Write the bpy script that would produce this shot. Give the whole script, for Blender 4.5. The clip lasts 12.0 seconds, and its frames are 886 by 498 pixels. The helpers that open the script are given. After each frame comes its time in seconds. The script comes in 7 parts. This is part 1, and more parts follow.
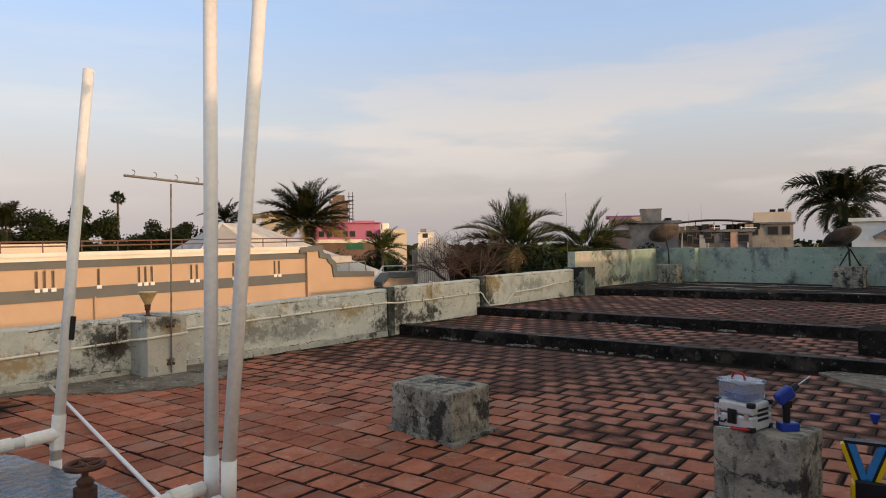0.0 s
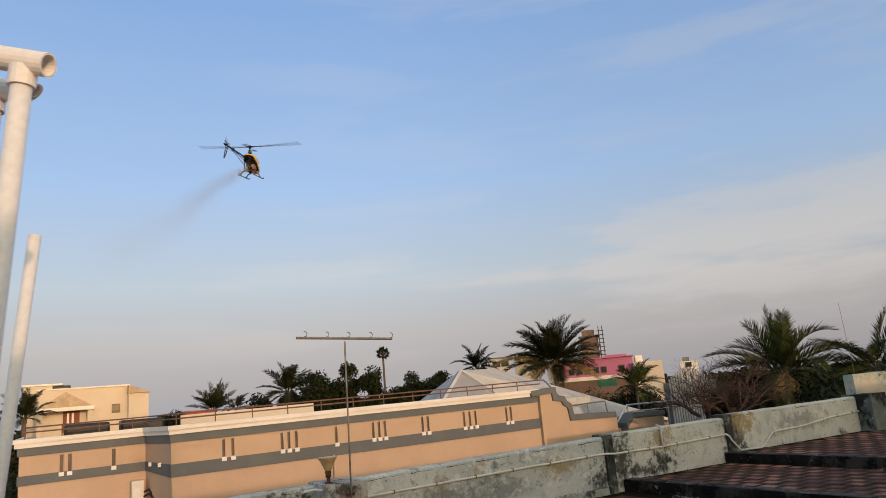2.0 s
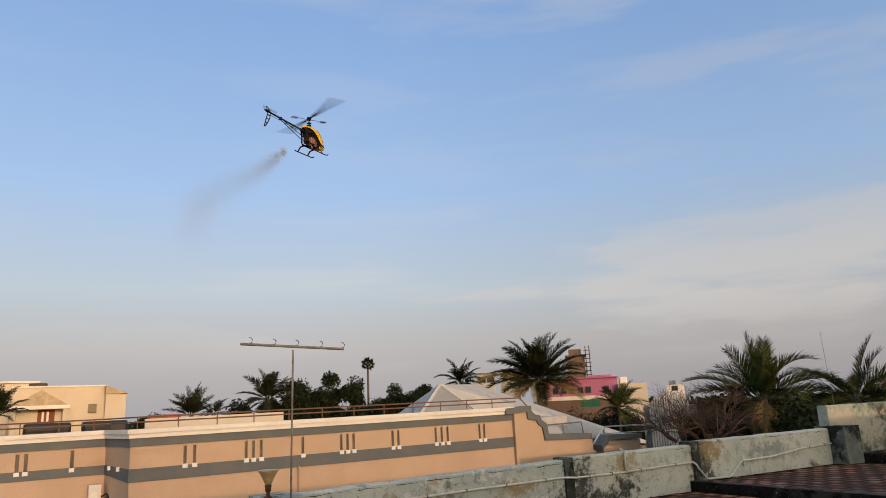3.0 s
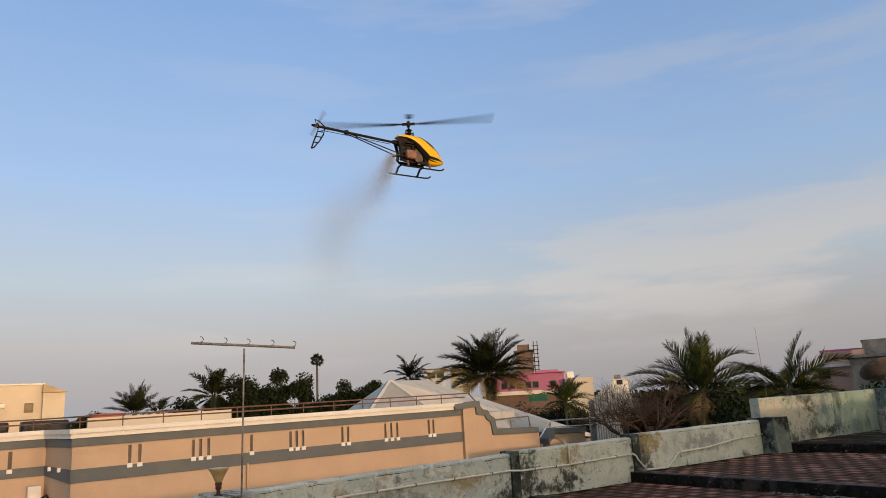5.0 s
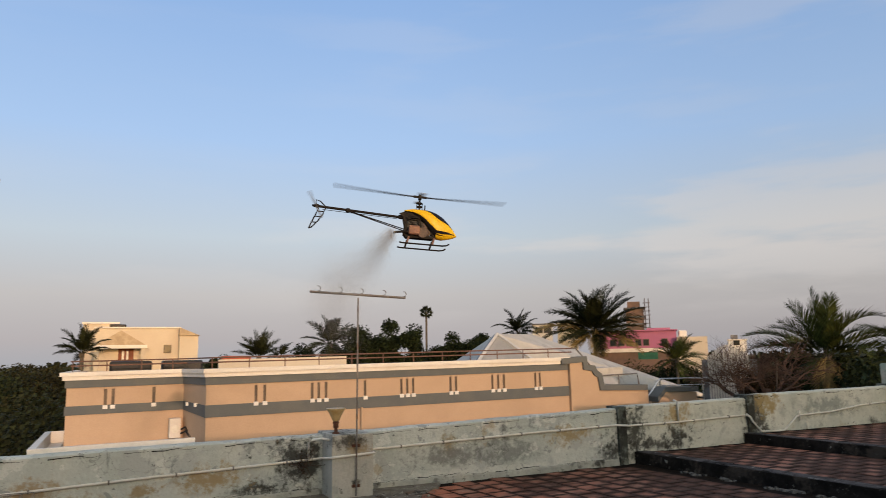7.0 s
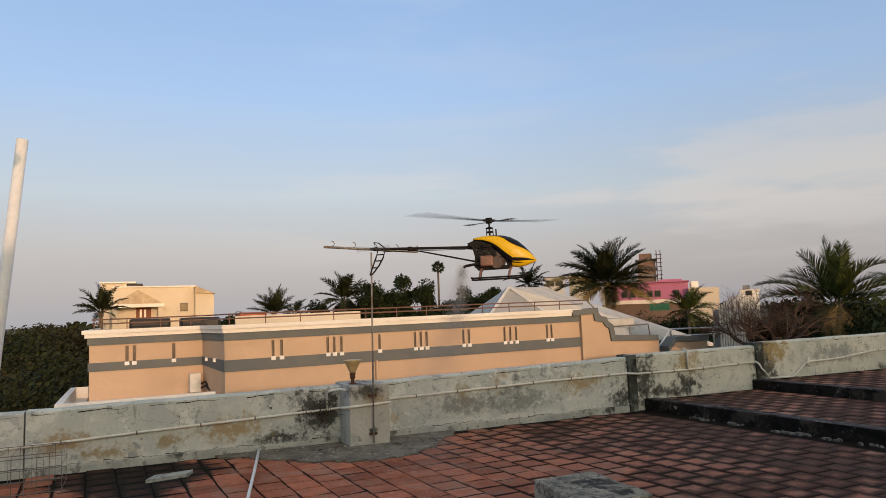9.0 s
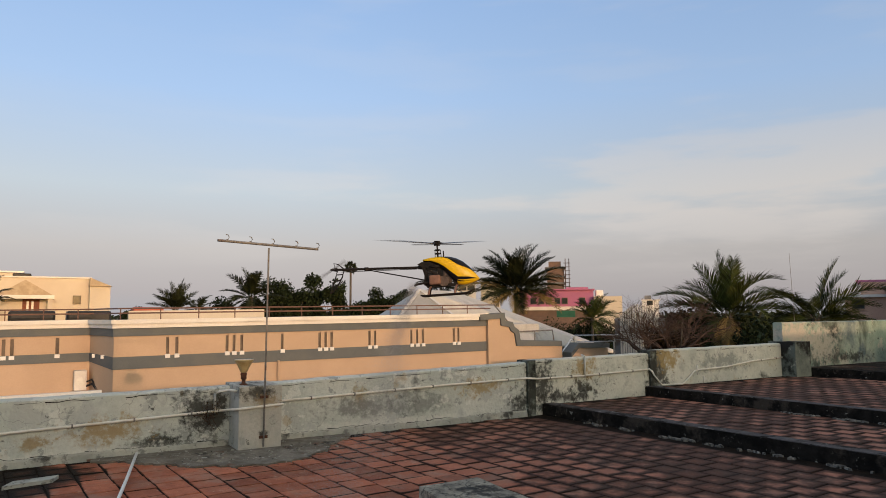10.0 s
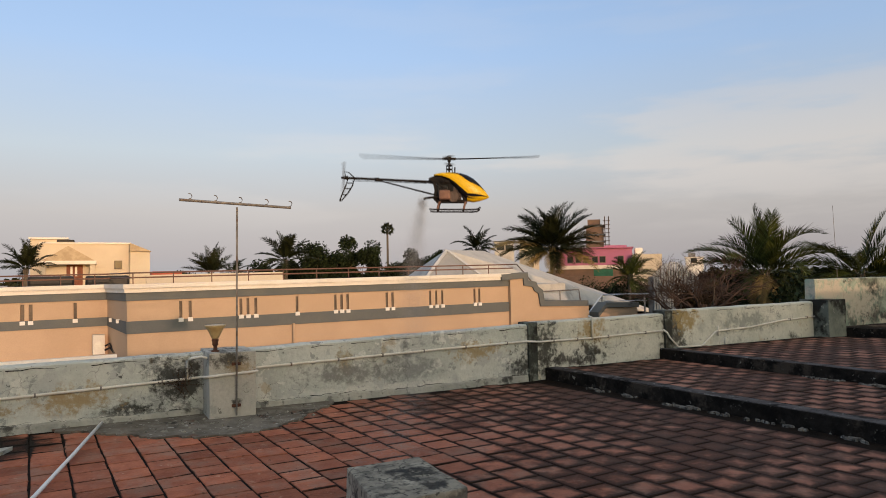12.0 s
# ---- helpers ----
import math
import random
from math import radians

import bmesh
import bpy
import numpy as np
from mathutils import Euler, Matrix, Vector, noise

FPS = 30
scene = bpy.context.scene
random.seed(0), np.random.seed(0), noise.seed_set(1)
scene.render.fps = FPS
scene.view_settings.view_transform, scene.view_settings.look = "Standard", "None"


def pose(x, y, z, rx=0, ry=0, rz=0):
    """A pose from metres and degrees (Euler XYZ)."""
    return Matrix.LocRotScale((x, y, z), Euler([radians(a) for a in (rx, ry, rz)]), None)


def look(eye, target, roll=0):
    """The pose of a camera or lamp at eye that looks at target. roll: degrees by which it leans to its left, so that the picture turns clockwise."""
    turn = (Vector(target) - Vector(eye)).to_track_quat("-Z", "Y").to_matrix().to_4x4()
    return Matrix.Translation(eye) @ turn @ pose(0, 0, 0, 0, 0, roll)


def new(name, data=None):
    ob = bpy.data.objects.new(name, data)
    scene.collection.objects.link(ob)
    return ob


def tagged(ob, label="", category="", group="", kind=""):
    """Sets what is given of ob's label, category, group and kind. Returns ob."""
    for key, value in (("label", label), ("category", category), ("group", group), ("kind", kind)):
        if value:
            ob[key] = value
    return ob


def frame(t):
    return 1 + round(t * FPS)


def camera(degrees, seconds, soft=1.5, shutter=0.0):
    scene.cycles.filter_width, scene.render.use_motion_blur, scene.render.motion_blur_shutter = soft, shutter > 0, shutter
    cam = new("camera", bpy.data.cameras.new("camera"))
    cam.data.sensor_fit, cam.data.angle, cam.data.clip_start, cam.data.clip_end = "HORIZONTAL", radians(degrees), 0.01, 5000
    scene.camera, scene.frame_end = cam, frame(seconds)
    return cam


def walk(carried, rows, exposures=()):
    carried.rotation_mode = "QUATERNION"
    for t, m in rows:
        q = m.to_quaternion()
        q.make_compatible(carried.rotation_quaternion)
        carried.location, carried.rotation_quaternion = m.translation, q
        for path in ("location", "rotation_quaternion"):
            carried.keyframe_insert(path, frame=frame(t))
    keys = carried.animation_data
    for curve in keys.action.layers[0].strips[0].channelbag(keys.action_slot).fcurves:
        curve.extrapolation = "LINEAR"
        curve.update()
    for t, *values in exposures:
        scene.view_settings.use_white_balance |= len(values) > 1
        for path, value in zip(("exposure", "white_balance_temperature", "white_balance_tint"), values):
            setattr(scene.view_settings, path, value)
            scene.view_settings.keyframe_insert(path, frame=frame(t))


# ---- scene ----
cam = camera(65.5, 12.0, soft=0.55, shutter=0.22)
PATH = [
    (0, (-4.376, -7.681, 1.504), (-2.841, -6.4, 1.491), -0.6),
    (0.5, (-4.073, -7.665, 1.476), (-2.628, -6.283, 1.533), -2.3),
    (1, (-3.733, -7.693, 1.486), (-2.459, -6.156, 1.606), -3.1),
    (1.5, (-3.394, -7.601, 1.54), (-2.324, -5.935, 1.822), -2.1),
    (2, (-3.095, -7.543, 1.56), (-2.123, -5.845, 1.973), -4.8),
    (2.5, (-2.792, -7.543, 1.568), (-1.882, -5.814, 1.994), -2.9),
    (2.7, (-2.688, -7.504, 1.558), (-1.745, -5.795, 1.995), -3.0),
    (4.3, (-2.505, -7.629, 1.554), (-1.436, -5.999, 2.003), -1.1),
    (4.5, (-2.617, -7.693, 1.548), (-1.492, -6.074, 1.885), -2.7),
    (5, (-2.704, -7.668, 1.57), (-1.596, -6.06, 2.0), -3.0),
    (5.5, (-2.74, -7.807, 1.554), (-1.661, -6.176, 1.972), -1.7),
    (6, (-2.751, -7.843, 1.544), (-1.716, -6.165, 1.883), -1.4),
    (6.5, (-2.751, -7.809, 1.533), (-1.807, -6.081, 1.883), -0.9),
    (7, (-2.739, -7.745, 1.54), (-1.894, -5.96, 1.852), -1.0),
    (7.2, (-2.751, -7.755, 1.537), (-1.967, -5.944, 1.866), -2.2),
    (9, (-2.784, -7.832, 1.511), (-1.964, -6.017, 1.695), -1.8),
    (9.5, (-2.753, -7.852, 1.498), (-1.849, -6.078, 1.692), -1.6),
    (10, (-2.584, -7.767, 1.501), (-1.547, -6.067, 1.687), -0.2),
    (10.5, (-2.34, -7.681, 1.51), (-1.285, -5.989, 1.665), -0.6),
    (11, (-2.041, -7.673, 1.491), (-1.033, -5.948, 1.577), -0.3),
    (11.5, (-1.837, -7.628, 1.499), (-0.917, -5.856, 1.608), 0.6),
    (12, (-1.693, -7.6, 1.497), (-0.761, -5.832, 1.57), -0.9),
]
walk(cam, [(t, look(eye, target, roll)) for t, eye, target, roll in PATH],
     exposures=((0.0, 0.25, 6850, 10), (0.5, 0.21, 6750, 10), (1.0, 0.13, 6650, 9), (1.5, 0.03, 6500, 8), (2.0, -0.05, 6450, 7), (2.5, -0.07, 6450, 7),
                (5.5, -0.06, 6450, 7), (6.5, -0.02, 6450, 7), (9.0, 0.02, 6540, 7), (12.0, 0.07, 6560, 7)))

# ---- light: low warm sun behind the camera, hazy evening sky ----
SUN_AZ, SUN_EL = 177.0, 8.0   # compass-like, degrees from +y towards +x
world = bpy.data.worlds.new("evening_sky")
scene.world = world
world.use_nodes = True


def build_world():
    nt = world.node_tree
    nt.nodes.clear()
    out = nt.nodes.new("ShaderNodeOutputWorld")
    bg = nt.nodes.new("ShaderNodeBackground")
    sky = nt.nodes.new("ShaderNodeTexSky")
    sky.sky_type = "NISHITA"
    sky.sun_disc = False
    sky.sun_elevation = radians(SUN_EL)
    sky.sun_rotation = radians(SUN_AZ)
    sky.air_density, sky.dust_density, sky.ozone_density = 1.0, 1.5, 2.0
    scale = nt.nodes.new("ShaderNodeMix")
    scale.data_type, scale.blend_type = "RGBA", "MULTIPLY"
    scale.inputs[0].default_value = 1.0
    scale.inputs[7].default_value = (SKY_GAIN * 1.16, SKY_GAIN, SKY_GAIN * 0.80, 1)   # warm dust round the sunset
    nt.links.new(sky.outputs[0], scale.inputs[6])
    co = nt.nodes.new("ShaderNodeTexCoord")
    sep = nt.nodes.new("ShaderNodeSeparateXYZ")
    nt.links.new(co.outputs["Generated"], sep.inputs[0])
    # clear evening blue over a pale, slightly pink haze
    ramp = nt.nodes.new("ShaderNodeValToRGB")
    cr = ramp.color_ramp
    stops = [(0.0, (0.42, 0.41, 0.44)), (0.03, (0.485, 0.44, 0.448)), (0.09, (0.565, 0.53, 0.525)), (0.17, (0.57, 0.635, 0.71)),
             (0.30, (0.42, 0.585, 0.87)), (0.52, (0.27, 0.435, 0.765)), (0.75, (0.44, 0.46, 0.52)), (1.0, (0.56, 0.53, 0.51))]
    while len(cr.elements) < len(stops):
        cr.elements.new(0.5)
    for e, (pos, col) in zip(cr.elements, stops):
        e.position, e.color = pos, (*col, 1)
    nt.links.new(sep.outputs[2], ramp.inputs[0])
    mix = nt.nodes.new("ShaderNodeMix")
    mix.data_type = "RGBA"
    half = nt.nodes.new("ShaderNodeMapRange")   # the sunset half keeps the full sky model
    half.interpolation_type = "SMOOTHSTEP"
    for k, v in zip((1, 2, 3, 4), (-0.75, 0.05, 0.0, 1.0)):
        half.inputs[k].default_value = v
    nt.links.new(sep.outputs[1], half.inputs[0])
    nt.links.new(half.outputs[0], mix.inputs[0])
    nt.links.new(scale.outputs[2], mix.inputs[6])
    nt.links.new(ramp.outputs[0], mix.inputs[7])
    # thin cloud bank low over the horizon
    mp = nt.nodes.new("ShaderNodeMapping")
    mp.inputs["Scale"].default_value = (2.2, 2.2, 13.0)
    mp.inputs["Location"].default_value = (0.9, 0.35, 0.2)
    nt.links.new(co.outputs["Generated"], mp.inputs[0])
    nz = nt.nodes.new("ShaderNodeTexNoise")
    nz.inputs["Scale"].default_value, nz.inputs["Detail"].default_value, nz.inputs["Roughness"].default_value = 1.3, 6, 0.52
    nt.links.new(mp.outputs[0], nz.inputs["Vector"])
    cmask = nt.nodes.new("ShaderNodeMapRange")
    cmask.interpolation_type = "SMOOTHSTEP"
    cmask.inputs[1].default_value, cmask.inputs[2].default_value = 0.47, 0.64
    nt.links.new(nz.outputs[0], cmask.inputs[0])
    band = nt.nodes.new("ShaderNodeValToRGB")
    for e, (pos, v) in zip([band.color_ramp.elements[0], band.color_ramp.elements[1], band.color_ramp.elements.new(0.14), band.color_ramp.elements.new(0.3)],
                           [(0.04, 0), (0.6, 0.02), (0.14, 1), (0.3, 0.12)]):
        e.position, e.color = pos, (v, v, v, 1)
    nt.links.new(sep.outputs[2], band.inputs[0])
    mul = nt.nodes.new("ShaderNodeMath")
    mul.operation = "MULTIPLY"
    nt.links.new(cmask.outputs[0], mul.inputs[0])
    nt.links.new(band.outputs[0], mul.inputs[1])
    side = nt.nodes.new("ShaderNodeMapRange")   # more cloud towards +x
    side.inputs[1].default_value, side.inputs[2].default_value, side.inputs[3].default_value, side.inputs[4].default_value = 0.1, 0.9, 0.1, 0.85
    nt.links.new(sep.outputs[0], side.inputs[0])
    mul2 = nt.nodes.new("ShaderNodeMath")
    mul2.operation = "MULTIPLY"
    nt.links.new(mul.outputs[0], mul2.inputs[0])
    nt.links.new(side.outputs[0], mul2.inputs[1])
    cl = nt.nodes.new("ShaderNodeMix")
    cl.data_type = "RGBA"
    cl.inputs[7].default_value = (0.79, 0.72, 0.69, 1)
    nt.links.new(mul2.outputs[0], cl.inputs[0])
    nt.links.new(mix.outputs[2], cl.inputs[6])
    fade = nt.nodes.new("ShaderNodeMapRange")   # the dusk side of the sky is a little dimmer
    fade.interpolation_type = "SMOOTHSTEP"
    for k, v in zip((1, 2, 3, 4), (0.25, 0.95, 1.0, 0.82)):
        fade.inputs[k].default_value = v
    nt.links.new(sep.outputs[0], fade.inputs[0])
    dim = nt.nodes.new("ShaderNodeVectorMath")
    dim.operation = "SCALE"
    nt.links.new(cl.outputs[2], dim.inputs[0])
    nt.links.new(fade.outputs[0], dim.inputs["Scale"])
    nt.links.new(dim.outputs[0], bg.inputs[0])
    bg.inputs[1].default_value = SKY_STRENGTH
    nt.links.new(bg.outputs[0], out.inputs[0])


SKY_GAIN, SKY_STRENGTH = 0.29, 1.0
build_world()
sun = new("sun", bpy.data.lights.new("sun", "SUN"))
sun.data.energy, sun.data.angle, sun.data.color = 1.7, radians(0.6), (1.0, 0.61, 0.40)
_az, _el = radians(SUN_AZ), radians(SUN_EL)
sun.matrix_world = look((math.sin(_az) * 60, math.cos(_az) * 60, math.tan(_el) * 60), (0, 0, 0))


# ---- materials ----
def mat(name, c1, c2=None, scale=4.0, rough=0.8, bump=0.15, bscale=40.0, metal=0.0, stains=(), vary=0.0, local=False, spec=0.25, detail=6, lo=0.35, hi=0.65, cracks=None, blots=()):
    """Principled surface with two scales of variation; stains: (colour, scale, low, high, strength)."""
    m = bpy.data.materials.new(name)
    m.use_nodes = True
    nt = m.node_tree
    b = nt.nodes["Principled BSDF"]
    b.inputs["Metallic"].default_value = metal
    b.inputs["Specular IOR Level"].default_value = spec
    co = nt.nodes.new("ShaderNodeTexCoord").outputs["Object"] if local else nt.nodes.new("ShaderNodeNewGeometry").outputs["Position"]

    def noise_tex(sc, det=detail, r=0.6):
        n = nt.nodes.new("ShaderNodeTexNoise")
        src = co
        if isinstance(sc, tuple):        # streaks: a scale for each axis
            mp = nt.nodes.new("ShaderNodeMapping")
            mp.inputs["Scale"].default_value = sc
            nt.links.new(co, mp.inputs[0])
            src, sc = mp.outputs[0], 1.0
        n.inputs["Scale"].default_value, n.inputs["Detail"].default_value, n.inputs["Roughness"].default_value = sc, det, r
        nt.links.new(src, n.inputs["Vector"])
        return n.outputs[0]

    def smooth(sock, a, z, o0=0.0, o1=1.0):
        r = nt.nodes.new("ShaderNodeMapRange")
        r.interpolation_type = "SMOOTHSTEP"
        for k, v in zip((1, 2, 3, 4), (a, z, o0, o1)):
            r.inputs[k].default_value = v
        nt.links.new(sock, r.inputs[0])
        return r.outputs[0]

    def blend(fac, a, z):
        x = nt.nodes.new("ShaderNodeMix")
        x.data_type = "RGBA"
        for sock, v in ((x.inputs[0], fac), (x.inputs[6], a), (x.inputs[7], z)):
            if isinstance(v, tuple):
                sock.default_value = (*v, 1)
            elif isinstance(v, (int, float)):
                sock.default_value = v
            else:
                nt.links.new(v, sock)
        return x.outputs[2]

    c2 = c2 or tuple(v * 0.75 for v in c1)
    col = blend(smooth(noise_tex(scale), lo, hi), c1, c2)
    fine = noise_tex(bscale)
    col = blend(smooth(fine, 0.3, 0.7, 0.0, 0.25), col, tuple(v * 0.6 for v in c1))
    for sc_col, sc, a, z, st in stains:
        col = blend(smooth(noise_tex(sc, 8, 0.65), a, z, 0.0, st), col, sc_col)
    for bc, bx, bz, rx, rz in blots:     # stains at known spots of a wall: colour, place, size
        mp = nt.nodes.new("ShaderNodeMapping")
        mp.inputs["Location"].default_value = (-bx / rx, 0, -bz / rz)
        mp.inputs["Scale"].default_value = (1 / rx, 0, 1 / rz)
        nt.links.new(co, mp.inputs[0])
        ln = nt.nodes.new("ShaderNodeVectorMath")
        ln.operation = "LENGTH"
        nt.links.new(mp.outputs[0], ln.inputs[0])
        ad = nt.nodes.new("ShaderNodeMath")
        ad.operation = "MULTIPLY_ADD"
        nt.links.new(noise_tex(9.0, 10, 0.72), ad.inputs[0])
        ad.inputs[1].default_value = 4.4
        nt.links.new(ln.outputs["Value"], ad.inputs[2])
        col = blend(smooth(ad.outputs[0], 2.35, 3.25, 0.9, 0.0), col, bc)
    if cracks:
        wob = nt.nodes.new("ShaderNodeVectorMath")
        wob.operation = "MULTIPLY_ADD"
        wn = nt.nodes.new("ShaderNodeTexNoise")
        wn.inputs["Scale"].default_value, wn.inputs["Detail"].default_value = 3.5, 4
        nt.links.new(co, wn.inputs["Vector"])
        nt.links.new(wn.outputs["Color"], wob.inputs[0])
        wob.inputs[1].default_value = (0.5, 0.5, 0.5)
        nt.links.new(co, wob.inputs[2])
        vo = nt.nodes.new("ShaderNodeTexVoronoi")
        vo.feature = "DISTANCE_TO_EDGE"
        vo.inputs["Scale"].default_value = cracks[0]
        nt.links.new(wob.outputs[0], vo.inputs["Vector"])
        some = smooth(noise_tex(1.7), 0.46, 0.56, 0.0, cracks[2])
        line = smooth(vo.outputs["Distance"], 0.0, cracks[1], 1.0, 0.0)
        mm = nt.nodes.new("ShaderNodeMath")
        mm.operation = "MULTIPLY"
        nt.links.new(some, mm.inputs[0])
        nt.links.new(line, mm.inputs[1])
        col = blend(mm.outputs[0], col, (0.03, 0.03, 0.027))
    if vary:
        oi = nt.nodes.new("ShaderNodeObjectInfo").outputs["Random"]
        gi = nt.nodes.new("ShaderNodeNewGeometry").outputs["Random Per Island"]
        ad = nt.nodes.new("ShaderNodeMath")
        nt.links.new(oi, ad.inputs[0])
        nt.links.new(gi, ad.inputs[1])
        fr = nt.nodes.new("ShaderNodeMath")
        fr.operation = "FRACT"
        nt.links.new(ad.outputs[0], fr.inputs[0])
        hs = nt.nodes.new("ShaderNodeHueSaturation")
        nt.links.new(col, hs.inputs["Color"])
        v = nt.nodes.new("ShaderNodeMapRange")
        v.inputs[3].default_value, v.inputs[4].default_value = 1 - vary, 1 + vary
        nt.links.new(fr.outputs[0], v.inputs[0])
        nt.links.new(v.outputs[0], hs.inputs["Value"])
        col = hs.outputs[0]
    nt.links.new(col, b.inputs["Base Color"])
    nt.links.new(smooth(fine, 0.25, 0.75, max(rough - 0.12, 0.02), min(rough + 0.1, 1.0)), b.inputs["Roughness"])
    if bump:
        bp = nt.nodes.new("ShaderNodeBump")
        bp.inputs["Strength"].default_value, bp.inputs["Distance"].default_value = bump, 0.02
        nt.links.new(fine, bp.inputs["Height"])
        nt.links.new(bp.outputs[0], b.inputs["Normal"])
    return m


